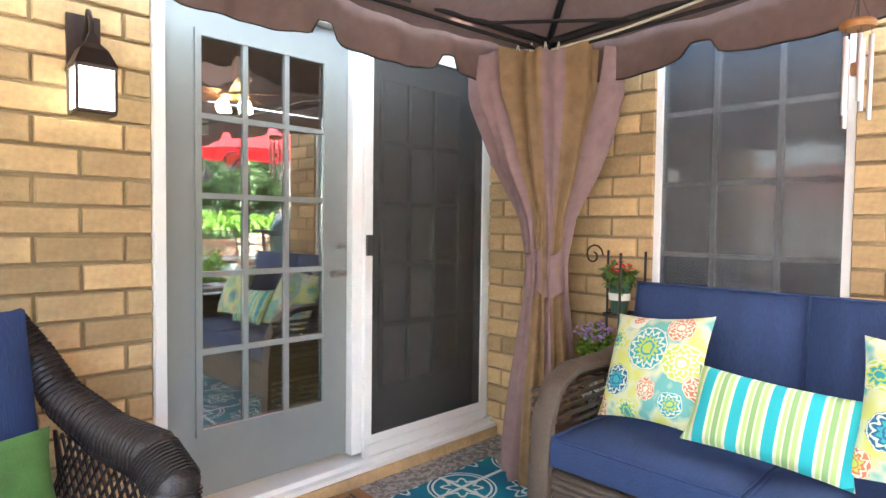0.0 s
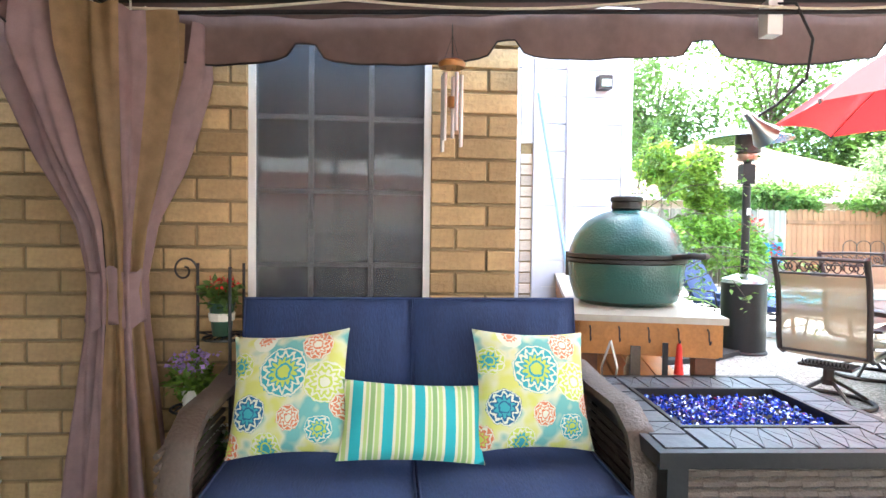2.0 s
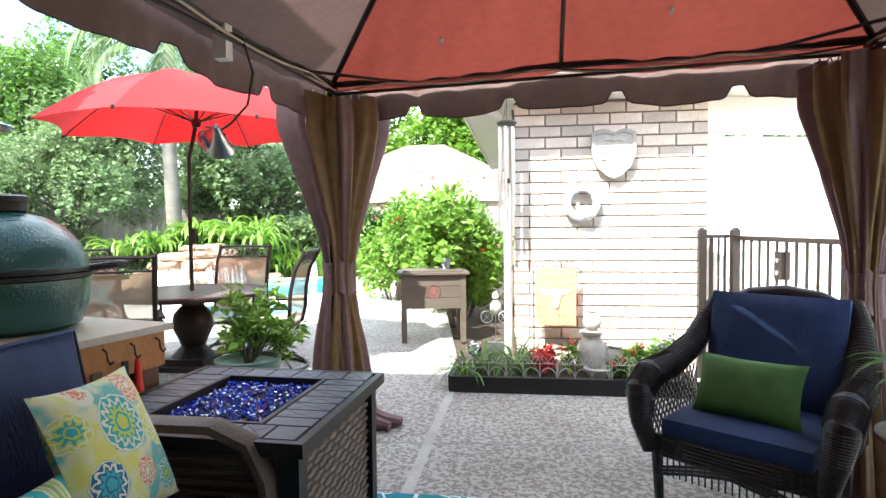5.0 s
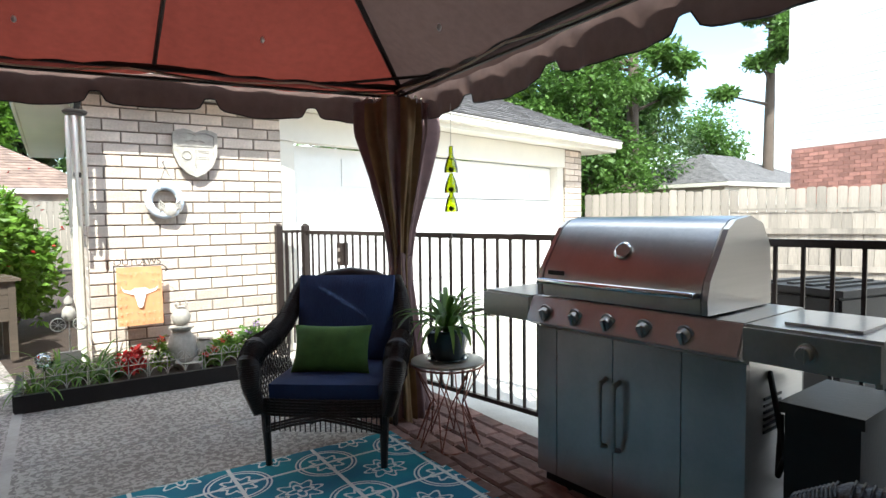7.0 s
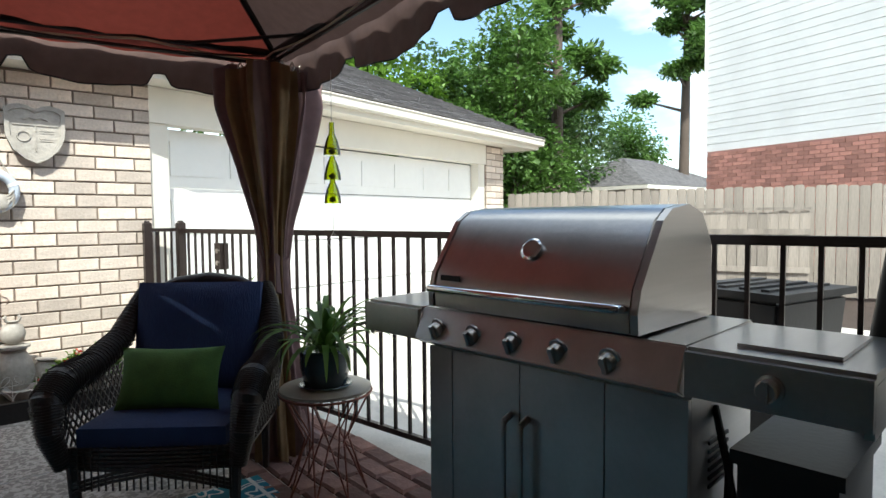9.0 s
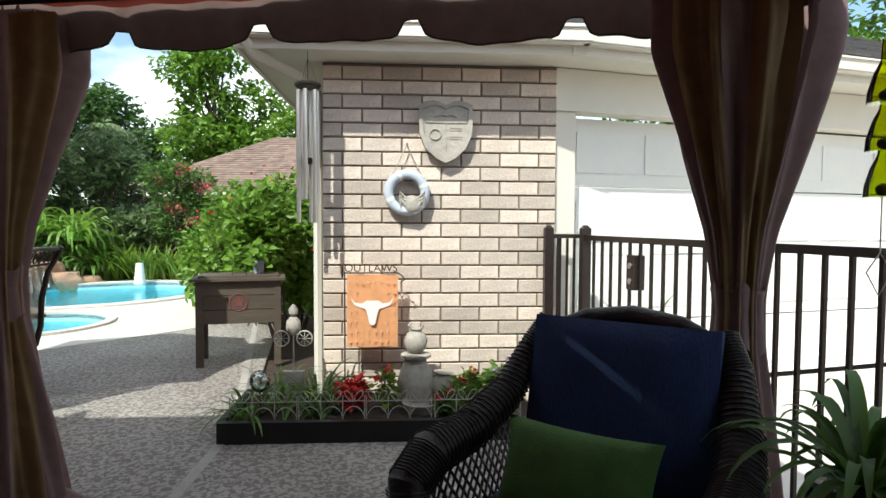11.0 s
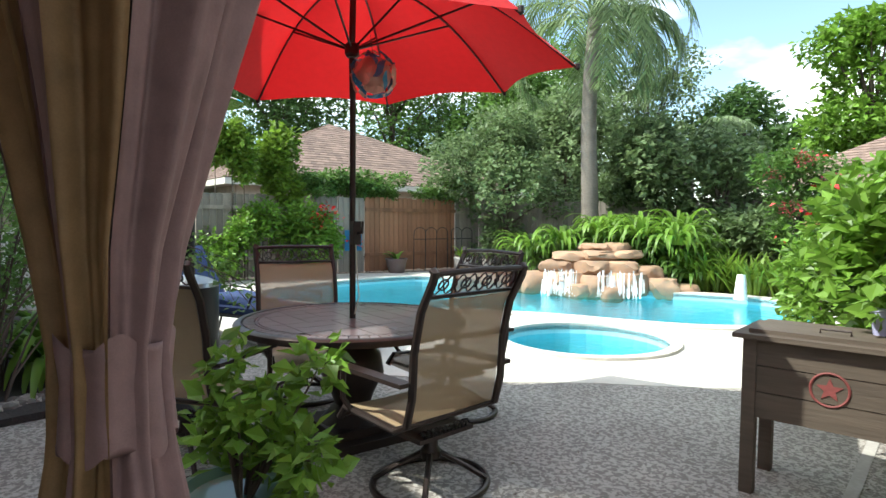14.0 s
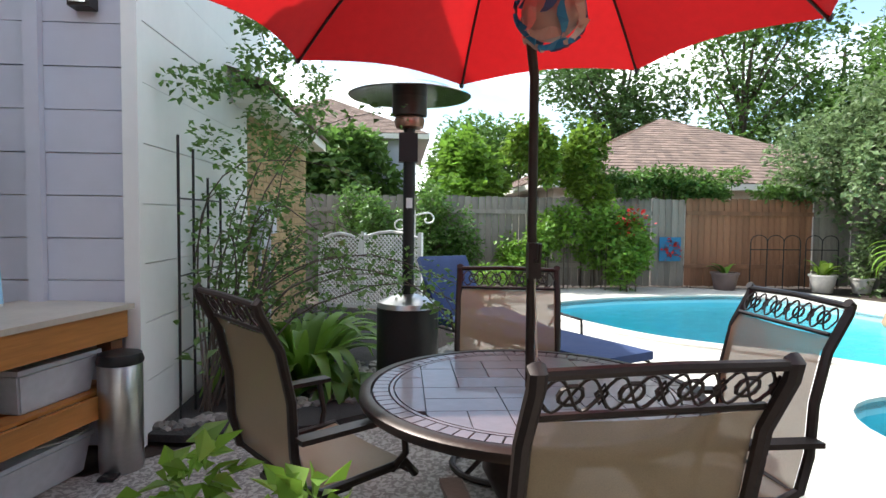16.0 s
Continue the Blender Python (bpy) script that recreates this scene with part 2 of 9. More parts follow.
M_LEAF = leaf_mat("leaf_bright_green", (0.19, 0.34, 0.045))
M_LEAF_MID = leaf_mat("leaf_mid_green", (0.13, 0.24, 0.05))
M_LEAF_DARK = leaf_mat("leaf_dark_green", (0.10, 0.185, 0.05))
M_LEAF_GREY = leaf_mat("leaf_grey_green", (0.20, 0.28, 0.12))
M_LEAF_LIME = leaf_mat("leaf_lime_green", (0.20, 0.32, 0.04))
M_RED = mat("red_petal", (0.62, 0.015, 0.012), 0.6, scale=30, grain=0.3, bump=0.0, per_island=0.3)
M_PINK = mat("pink_petal", (0.70, 0.14, 0.17), 0.6, scale=30, grain=0.3, bump=0.0, per_island=0.3)


# ---- mesh helpers ----
def part(name, bm, material, parent=None, label="", kind="", smooth=False, bevel=0.0):
    """One mesh object out of a bmesh, under a thing or a part."""
    me = bpy.data.meshes.new(name)
    if bevel:
        bmesh.ops.bevel(bm, geom=[e for e in bm.edges if len(e.link_faces) == 2 and e.calc_face_angle(0) > 0.6],
                        offset=bevel, segments=2, affect="EDGES", clamp_overlap=True)
    bm.to_mesh(me)
    bm.free()
    me.materials.append(material)
    if smooth:
        me.polygons.foreach_set("use_smooth", [True] * len(me.polygons))
        me.set_sharp_from_angle(angle=radians(42))
    ob = new(name, me)
    ob.parent = parent
    return tagged(ob, label=label, kind=kind)


def raw(name, verts, faces, material, parent=None, label="", kind="", smooth=False):
    me = bpy.data.meshes.new(name)
    me.from_pydata([tuple(v) for v in verts], [], [tuple(f) for f in faces])
    me.materials.append(material)
    me.update()
    if smooth:
        me.polygons.foreach_set("use_smooth", [True] * len(me.polygons))
    ob = new(name, me)
    ob.parent = parent
    return tagged(ob, label=label, kind=kind)


def thing(name, label, category, at=(0, 0, 0), turn=0, group=""):
    e = new(name)
    e.matrix_world = pose(*at, 0, 0, turn)
    e.empty_display_size = 0.1
    return tagged(e, label=label, category=category, group=group)


def box(bm, x0, x1, y0, y1, z0, z1, m=None):
    vs = [bm.verts.new((x, y, z)) for z in (z0, z1) for x, y in ((x0, y0), (x1, y0), (x1, y1), (x0, y1))]
    for f in ((3, 2, 1, 0), (4, 5, 6, 7), (0, 1, 5, 4), (1, 2, 6, 5), (2, 3, 7, 6), (3, 0, 4, 7)):
        bm.faces.new([vs[i] for i in f])
    if m is not None:
        bmesh.ops.transform(bm, matrix=m, verts=vs)
    return vs


def boxed(*args, m=None):
    bm = bmesh.new()
    box(bm, *args, m=m)
    return bm


def tube(bm, pts, r, seg=8, closed=False, cap=True):
    """A round bar along points; r: one radius or one for each point."""
    pts = [Vector(p) for p in pts]
    rs = r if isinstance(r, (list, tuple)) else [r] * len(pts)
    n = len(pts)
    rings, side = [], None
    for i, p in enumerate(pts):
        a, b = (pts[(i - 1) % n], pts[(i + 1) % n]) if closed else (pts[max(i - 1, 0)], pts[min(i + 1, n - 1)])
        d = (b - a).normalized() if (b - a).length > 1e-9 else Vector((0, 0, 1))
        if side is None:
            side = d.orthogonal().normalized()
        side = (side - d * side.dot(d))
        side = side.normalized() if side.length > 1e-6 else d.orthogonal().normalized()
        up = d.cross(side)
        rings.append([bm.verts.new(p + (side * math.cos(k * math.tau / seg) + up * math.sin(k * math.tau / seg)) * rs[i])
                      for k in range(seg)])
    for i in range(n if closed else n - 1):
        a, b = rings[i], rings[(i + 1) % n]
        for k in range(seg):
            bm.faces.new((a[k], a[(k + 1) % seg], b[(k + 1) % seg], b[k]))
    if cap and not closed:
        bm.faces.new(rings[0][::-1]), bm.faces.new(rings[-1])


def tubed(pts, r, seg=8, closed=False):
    bm = bmesh.new()
    tube(bm, pts, r, seg, closed)
    return bm


def lathe(profile, seg=24, at=(0, 0), wobble=0.0):
    """A turned body from (radius, height) pairs."""
    bm = bmesh.new()
    rings = []
    for r, z in profile:
        rings.append([bm.verts.new((at[0] + math.cos(k * math.tau / seg) * max(r, 1e-4), at[1] + math.sin(k * math.tau / seg) * max(r, 1e-4), z))
                      for k in range(seg)])
    for a, b in zip(rings, rings[1:]):
        for k in range(seg):
            bm.faces.new((a[k], a[(k + 1) % seg], b[(k + 1) % seg], b[k]))
    bm.faces.new(rings[0][::-1]), bm.faces.new(rings[-1])
    return bm


def slab(poly, z0, z1, holes=()):
    """A level plate of an outline, with holes, between two heights."""
    bm = bmesh.new()
    edges = []
    for loop in (poly, *holes):
        vs = [bm.verts.new((p[0], p[1], z1)) for p in loop]
        edges += [bm.edges.new((vs[i], vs[(i + 1) % len(vs)])) for i in range(len(vs))]
    bmesh.ops.triangle_fill(bm, use_beauty=True, edges=edges, normal=(0, 0, 1))
    top = list(bm.faces)
    for f in top:
        if f.normal.z < 0:
            f.normal_flip()
    if z0 is not None:
        res = bmesh.ops.extrude_face_region(bm, geom=top)
        new_verts = [g for g in res["geom"] if isinstance(g, bmesh.types.BMVert)]
        bmesh.ops.translate(bm, vec=(0, 0, z0 - z1), verts=new_verts)
        bmesh.ops.recalc_face_normals(bm, faces=bm.faces)
    return bm


def smooth_loop(pts, n=6):
    """A closed spline through points."""
    pts = [Vector((*p, 0)) for p in pts]
    out, k = [], len(pts)
    for i in range(k):
        a, b, c, d = pts[i - 1], pts[i], pts[(i + 1) % k], pts[(i + 2) % k]
        for j in range(n):
            t = j / n
            q = 0.5 * (2 * b + (c - a) * t + (2 * a - 5 * b + 4 * c - d) * t * t + (3 * b - a - 3 * c + d) * t ** 3)
            out.append((q.x, q.y))
    return out


def cushion(sx, sy, sz, puff=0.5, n=12, pinch=0.0):
    """A stuffed pad, centred, thickness along z; pinch pulls its corners out like a scatter cushion's."""
    bm = bmesh.new()
    top, bottom = {}, {}
    for i in range(n + 1):
        for j in range(n + 1):
            u, v = 2 * i / n - 1, 2 * j / n - 1
            e = (1 - abs(u) ** (4 if not pinch else 2.2)) * (1 - abs(v) ** (4 if not pinch else 2.2))
            h = sz / 2 * ((1 - puff) * (1 if not pinch else 0) + (puff if not pinch else 1) * max(e, 0) ** 0.5)
            k = 1 - pinch * ((1 - u * u) * abs(v) ** 3 * 0.5 * (abs(v) > 0)) if pinch else 1
            kk = 1 - pinch * ((1 - v * v) * abs(u) ** 3 * 0.5) if pinch else 1
            x, y = u * sx / 2 * kk, v * sy / 2 * k
            h += 0.006 * noise.noise(Vector((x * 7, y * 7, sz))) * (1 if abs(u) < 1 and abs(v) < 1 else 0)
            top[i, j] = bm.verts.new((x, y, h))
            edge = i in (0, n) or j in (0, n)
            bottom[i, j] = top[i, j] if pinch and edge else bm.verts.new((x, y, -h))
    for i in range(n):
        for j in range(n):
            bm.faces.new((top[i, j], top[i + 1, j], top[i + 1, j + 1], top[i, j + 1]))
            bm.faces.new((bottom[i, j], bottom[i, j + 1], bottom[i + 1, j + 1], bottom[i + 1, j]))
    if not pinch:
        for i in range(n):
            for a, b in (((i, 0), (i + 1, 0)), ((i + 1, n), (i, n)), ((0, i + 1), (0, i)), ((n, i), (n, i + 1))):
                bm.faces.new((top[a], bottom[a], bottom[b], top[b]))
    return bm


def leaves(name, parent, material, centres, radii, count, size, seed, flat=0.4, long=1.0, label="", shell=0.55, kind=""):
    """Many small leaves gathered in uneven clumps; each leaf a folded blade of two faces."""
    rng = np.random.default_rng(seed)
    cs, rs = np.array(centres, float), np.array(radii, float)
    if rs.ndim == 1:
        rs = np.tile(rs, (len(cs), 1))
    w = rs.prod(axis=1) ** (2 / 3)
    pick = rng.choice(len(cs), count, p=w / w.sum())
    d = rng.normal(size=(count, 3))
    d /= np.linalg.norm(d, axis=1)[:, None]
    lump = 0.78 + 0.34 * np.sin(d[:, 0] * 5 + seed + pick) * np.cos(d[:, 1] * 4 + pick * 1.7) + 0.12 * rng.random(count)
    rad = (shell + (1 - shell) * rng.random(count) ** 0.5) * lump
    p = cs[pick] + d * rs[pick] * rad[:, None]
    axis = rng.normal(size=(count, 3)) + d * 0.8
    axis[:, 2] *= 0.6
    axis /= np.linalg.norm(axis, axis=1)[:, None]
    up = rng.normal(size=(count, 3)) * flat + np.array([0, 0, 1.0])
    side = np.cross(axis, up)
    side /= np.linalg.norm(side, axis=1)[:, None] + 1e-9
    nrm = np.cross(side, axis)
    s = (size * (0.6 + 0.8 * rng.random(count)))[:, None]
    v = np.stack([p, p + axis * s * 0.5 * long + side * s * 0.34 + nrm * s * 0.1, p + axis * s * long - nrm * s * 0.12,
                  p + axis * s * 0.5 * long - side * s * 0.34 + nrm * s * 0.1], axis=1).reshape(-1, 3)
    i = np.arange(count)[:, None] * 4
    f = np.concatenate([i + [0, 1, 2], i + [0, 2, 3]]).astype(int)
    me = bpy.data.meshes.new(name)
    me.from_pydata(v.tolist(), [], f.tolist())
    me.materials.append(material)
    ob = new(name, me)
    ob.parent = parent
    return tagged(ob, label=label, kind=kind)


def tree(label, at, height, spread, seed, leaf, leaf_size=0.22, count=9000, trunk_r=0.16, clumps=16, low=0.35, name="tree", squash=0.8):
    """A tapered trunk with limbs and a crown of many leaf clumps."""
    t = thing(name, label, name.replace("_", " "), at)
    rng = random.Random(seed)
    bm = bmesh.new()
    top = height * 0.72
    tube(bm, [(0, 0, -0.05), (rng.uniform(-.1, .1), rng.uniform(-.1, .1), top * 0.5), (rng.uniform(-.3, .3), rng.uniform(-.3, .3), top)],
         [trunk_r, trunk_r * 0.7, trunk_r * 0.3], 10)
    cs, rs = [], []
    for k in range(clumps):
        a, q = rng.uniform(0, math.tau), rng.uniform(0.1, 1)
        z = height * (low + (0.95 - low) * rng.random())
        fall = math.sin(math.pi * min(max((z / height - low) / (1 - low), 0.08), 0.92)) ** 0.6
        r = spread * q * fall * 0.8
        c = (math.cos(a) * r, math.sin(a) * r, z - spread * 0.1)
        tube(bm, [(0, 0, z * 0.55), (c[0] * 0.5, c[1] * 0.5, z * 0.78), c], [trunk_r * 0.4, trunk_r * 0.25, trunk_r * 0.08], 6)
        s = spread * rng.uniform(0.28, 0.5)
        cs.append(c), rs.append((s, s, s * squash))
    part("trunk", bm, M_BARK, t, smooth=True)
    leaves("crown", t, leaf, cs, rs, count, leaf_size, seed)
    return t


def bush(label, at, size, seed, leaf, leaf_size=0.09, count=4000, long=1.2, name="shrub", clumps=9, flat=0.5):
    t = thing(name, label, name, at)
    rng = random.Random(seed)
    cs, rs = [], []
    bm = bmesh.new()
    for k in range(clumps):
        c = (rng.uniform(-.6, .6) * size[0], rng.uniform(-.6, .6) * size[1], size[2] * rng.uniform(0.3, 0.8))
        cs.append(c)
        s = rng.uniform(0.3, 0.48)
        rs.append((size[0] * s, size[1] * s, size[2] * s * 0.7))
        tube(bm, [(c[0] * 0.3, c[1] * 0.3, -0.03), (c[0] * 0.7, c[1] * 0.7, c[2] * 0.5), c], [0.02, 0.014, 0.006], 5)
    part("stem", bm, M_BARK, t, kind="stuff")
    leaves("foliage", t, leaf, cs, rs, count, leaf_size, seed, long=long, flat=flat, shell=0.35)
    return t

# ---- ground, pool and walls ----
POOL = smooth_loop([(-10.6, 6.5), (-11.2, 7.6), (-11.5, 9.0), (-11.5, 10.3), (-10.6, 10.9), (-9.2, 11.2), (-8.2, 11.3), (-7.2, 12.1), (-6.2, 12.8),
                    (-5.2, 13.2), (-4.2, 12.9), (-3.6, 11.9), (-3.7, 10.8), (-4.25, 9.9), (-5.1, 9.35), (-5.9, 8.95), (-6.9, 8.2), (-7.8, 7.1), (-8.8, 6.5), (-9.8, 6.2)])
SPA = [(-4.60 + 0.90 * math.cos(a * math.tau / 28), 7.95 + 0.90 * math.sin(a * math.tau / 28)) for a in range(28)]


def ring(loop, grow):
    c = Vector((sum(p[0] for p in loop) / len(loop), sum(p[1] for p in loop) / len(loop)))
    out = []
    for i, p in enumerate(loop):
        t = Vector(loop[(i + 1) % len(loop)]) - Vector(loop[i - 1])
        nrm = Vector((t.y, -t.x)).normalized()
        if nrm.dot(Vector(p) - c) < 0 and False:
            nrm = -nrm
        out.append((p[0] + nrm.x * grow, p[1] + nrm.y * grow))
    return out


def area(loop):
    return sum(loop[i - 1][0] * p[1] - p[0] * loop[i - 1][1] for i, p in enumerate(loop)) / 2


if area(POOL) < 0:
    POOL = POOL[::-1]
part("ground", slab([(-250, -250), (250, -250), (250, 250), (-250, 250)], None, -0.03, [POOL, SPA]), M_SOIL, kind="structure",
     label="dark garden soil under the yard")
DECK = [(-2.1, -3.5), (0.9, -3.5), (0.9, 4.9), (-1.02, 4.9), (-1.6, 8.5), (-2.3, 11.0), (-3.1, 12.9), (-4.8, 13.6), (-7.2, 13.0), (-8.2, 12.2),
        (-10.2, 12.8), (-12.6, 11.9), (-13.2, 9.0), (-12.6, 6.0), (-10.5, 4.6), (-7.8, 4.6), (-5.3, 3.2), (-4.35, 2.3), (-4.35, 0.2), (-2.1, 0.2)]
part("patio", slab(DECK, -0.05, 0.0, [POOL, SPA]), M_PATIO, kind="structure", label="textured grey-brown concrete patio with exposed aggregate")
# pale sheet laid over the patio; its colour stands in for sunlight
SUNLIT_PALE = [(-12.5, 6.1), (-10.5, 4.75), (-7.8, 4.75), (-6.0, 4.9), (-4.6, 5.3), (-3.9, 5.9), (-3.4, 6.6), (-2.9, 7.1), (-2.5, 7.6), (-2.1, 8.2),
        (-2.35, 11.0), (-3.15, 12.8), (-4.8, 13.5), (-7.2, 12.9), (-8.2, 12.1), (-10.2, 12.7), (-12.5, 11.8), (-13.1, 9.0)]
part("pool_deck", slab(SUNLIT_PALE, 0.0005, 0.005, [POOL, SPA]), M_DECK, kind="structure", label="pale patio sheet round the pool, sunlight put into its colour")
part("spa_bench", slab([(-4.60 + 0.895 * math.cos(a * math.tau / 28), 7.95 + 0.895 * math.sin(a * math.tau / 28)) for a in range(28)], -0.8, -0.36, [[(-4.60 + 0.52 * math.cos(a * math.tau / 24), 7.95 + 0.52 * math.sin(a * math.tau / 24)) for a in range(24)]]),
     M_WATERBED, kind="structure", label="pale aqua bench round the spa")
for nm, loop, lo in (("pool", POOL, 0.26), ("spa", SPA, 0.12)):
    outer = ring(loop, lo)
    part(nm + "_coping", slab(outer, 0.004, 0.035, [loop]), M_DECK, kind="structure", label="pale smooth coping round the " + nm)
    bm = slab(loop, None, -1.15 if nm == "pool" else -0.8)
    part(nm + "_floor", bm, M_WATERBED, kind="structure", label="pale aqua plaster floor")
    n = len(loop)
    depth = -1.15 if nm == "pool" else -0.8
    raw(nm + "_wall", [(p[0], p[1], 0.004) for p in loop] + [(p[0], p[1], depth) for p in loop],
        [(i, (i + 1) % n, n + (i + 1) % n, n + i) for i in range(n)], M_WATERBED, kind="structure", label="pale aqua plaster wall")


def water_mat():
    m, n, l, b = nodes_of("pool_water")
    g, t, mx, f = (n.new("ShaderNodeBsdfGlossy"), n.new("ShaderNodeBsdfTransparent"), n.new("ShaderNodeMixShader"), n.new("ShaderNodeFresnel"))
    tc, w = n.new("ShaderNodeTexCoord"), n.new("ShaderNodeTexNoise")
    w.inputs["Scale"].default_value, w.inputs["Detail"].default_value = 5, 4
    l.new(tc.outputs["Object"], w.inputs[0])
    bp = n.new("ShaderNodeBump")
    bp.inputs["Strength"].default_value, bp.inputs["Distance"].default_value = 0.5, 0.04
    l.new(w.outputs[0], bp.inputs["Height"]), l.new(bp.outputs[0], g.inputs["Normal"]), l.new(bp.outputs[0], f.inputs["Normal"])
    g.inputs["Roughness"].default_value, t.inputs[0].default_value, f.inputs[0].default_value = 0.03, (0.30, 0.80, 0.90, 1), 1.33
    l.new(f.outputs[0], mx.inputs[0]), l.new(t.outputs[0], mx.inputs[1]), l.new(g.outputs[0], mx.inputs[2])
    l.new(mx.outputs[0], n["Material Output"].inputs[0])
    return m


M_WATER = water_mat()
for nm, loop in (("pool", POOL), ("spa", SPA)):
    w = part(nm + "_water", slab(loop, None, -0.10), M_WATER, kind="water", label="clear turquoise water, gently rippled")
    tagged(w, kind="structure")
    w.visible_shadow = False
# the pale deck above carries sunlight in its colour; next, the joints of the patio
for (x0, y0, x1, y1) in ((-1.0, -1.3, -0.96, 4.3), (-1.0, 4.3, -1.9, 8.5)):
    bm = bmesh.new()
    d = Vector((x1 - x0, y1 - y0, 0))
    s = Vector((d.y, -d.x, 0)).normalized() * 0.03
    vs = [bm.verts.new(Vector(p) + q) for p, q in (((x0, y0, 0.004), -s), ((x1, y1, 0.004), -s), ((x1, y1, 0.004), s), ((x0, y0, 0.004), s))]
    bm.faces.new(vs[::-1] if (vs[1].co - vs[0].co).cross(vs[2].co - vs[0].co).z < 0 else vs)
    part("patio_joint", bm, M_JOINT, kind="structure", label="pale filled joint in the patio")
for (x0, y0, x1, y1) in ((-0.97, 2.76, 0.9, 2.86), (-4.3, 2.45, -0.99, 2.76), (-0.95, 0.9, 0.9, 0.95)):
    bm = tubed([(x0, y0, -0.008), (x1, y1, -0.008)], 0.012, 6)
    part("patio_joint", bm, M_JOINT, kind="structure", label="narrow joint in the patio")

SX_WALL = -4.76
COURSE, BRICK_L = 0.0985, 0.275
brick_jobs = []


def brick_wall(name, origin, turn, length, height, material, mortar, label, thick=0.16, skip=(), fused=False):
    """A mortared wall plate, running along its own x with its face towards its -y; its bricks are laid later, as parts."""
    bm = bmesh.new()
    cuts = sorted({0, length, *[v for s in skip for v in s[:2]]})
    for c0, c1 in zip(cuts, cuts[1:]):
        hole = next((s for s in skip if s[0] <= c0 + 1e-6 and s[1] >= c1 - 1e-6), None)
        for z0, z1 in (((0, hole[2]), (hole[3], height)) if hole else ((0, height),)):
            if z1 - z0 > 0.01:
                box(bm, c0, c1, 0.012, thick, z0, z1)
    ob = part(name, bm, mortar, kind="structure", label=label)
    ob.matrix_world = pose(*origin, 0, 0, turn)
    brick_jobs.append((ob, length, height, material, skip, fused))
    return ob


HX, HY = -2.05, -1.38
brick_wall("wall_window_side", (HX, HY, 0), 90, 2.19, 2.75, M_BRICK, M_MORTAR, "tan brick house wall beside the tall window", skip=((1.03, 1.81, 0.55, 2.35),))
brick_wall("wall_pillar_return", (HX - 0.014, 0.81, 0), 180, 2.69, 2.75, M_BRICK, M_MORTAR, "tan brick side of the house corner")
brick_wall("wall_recess", (SX_WALL, 1.42, 0), 90, 0.11, 2.06, M_BRICK_PALE, M_MORTAR, "red-brown brick wall in the recess")
brick_wall("wall_door_side", (2.52, HY, 0), 180, 4.6, 2.75, M_BRICK, M_MORTAR, "tan brick house wall round the patio doors", skip=((2.70, 4.59, 0.06, 2.2),))
brick_wall("wall_garage", (-0.47, 4.56, 0), 0, 1.63, 2.38, M_BRICK_PALE, M_MORTAR_DARK, "sunlit pale brick end of the garage wall")
brick_wall("wall_garage_side", (-0.455, 10.5, 0), -90, 5.92, 2.38, M_BRICK_PALE, M_MORTAR_DARK, "pale brick side wall of the garage", fused=True)
GARAGE = pose(1.163, 4.56, 0, 0, 0, 13.5) @ pose(-1.163, -4.56, 0)   # the door front swings back from the brick end
brick_wall("wall_garage_column", tuple(GARAGE @ Vector((6.38, 4.56, 0))), 13.5, 0.5, 2.38, M_BRICK_PALE, M_MORTAR_DARK, "pale brick column at the garage's far corner")

# garage door, soffit, gutter and roof
door = thing("garage_door", "wide white sectional garage door with raised panels", "garage door", (0, 0, 0))
tagged(door, kind="structure")
door.matrix_world = GARAGE
for k in range(4):
    part("panel", boxed(1.34, 6.20, 4.74, 4.78, 0.02 + k * 0.515, 0.02 + (k + 1) * 0.515 - 0.012), M_WHITE, door, bevel=0.004)
    for c in range(8):
        x = 1.42 + c * 0.6
        part("raised_field", boxed(x, x + 0.50, 4.729, 4.739, 0.12 + k * 0.515, 0.42 + k * 0.515), M_WHITE, door, bevel=0.004)
for nm, lab, dims in (("garage_header", "cream board over the garage door", (1.163, 6.377, 4.57, 4.74, 2.085, 2.38)),
                      ("garage_jamb", "cream door jamb", (1.163, 1.335, 4.60, 4.74, 0, 2.083)),
                      ("garage_jamb", "cream door jamb", (6.205, 6.377, 4.60, 4.74, 0, 2.083)),
                      ("garage_soffit_front", "cream soffit under the garage eave", (1.17, 7.45, 4.26, 4.9, 2.386, 2.412)),
                      ("garage_fascia_front", "cream fascia board", (1.10, 7.47, 4.232, 4.26, 2.372, 2.522)),
                      ("garage_fascia_far", "cream fascia board", (7.452, 7.48, 4.262, 5.4, 2.372, 2.522)),
                      ("garage_wall_end", "", (6.72, 6.88, 4.75, 10.3, 0, 2.38))):
    part(nm, boxed(*dims), M_SOFFIT if lab else M_WHITE, kind="structure", label=lab).matrix_world = GARAGE
part("driveway", slab([(0.93, -3.5), (7.6, -3.5), (7.6, 6.25), (1.2, 4.72), (0.93, 4.72)], -0.06, -0.012), M_DECK, kind="structure", label="pale concrete driveway in the sun")
part("garage_soffit", boxed(-0.95, 1.30, 4.26, 4.9, 2.385, 2.41), M_SOFFIT, kind="structure", label="cream soffit under the garage eave")
part("garage_soffit_side", boxed(-0.95, -0.5, 4.9, 10.9, 2.385, 2.41), M_SOFFIT, kind="structure", label="cream soffit")
part("garage_fascia", boxed(-0.97, 1.27, 4.23, 4.258, 2.37, 2.52), M_SOFFIT, kind="structure", label="cream fascia board")
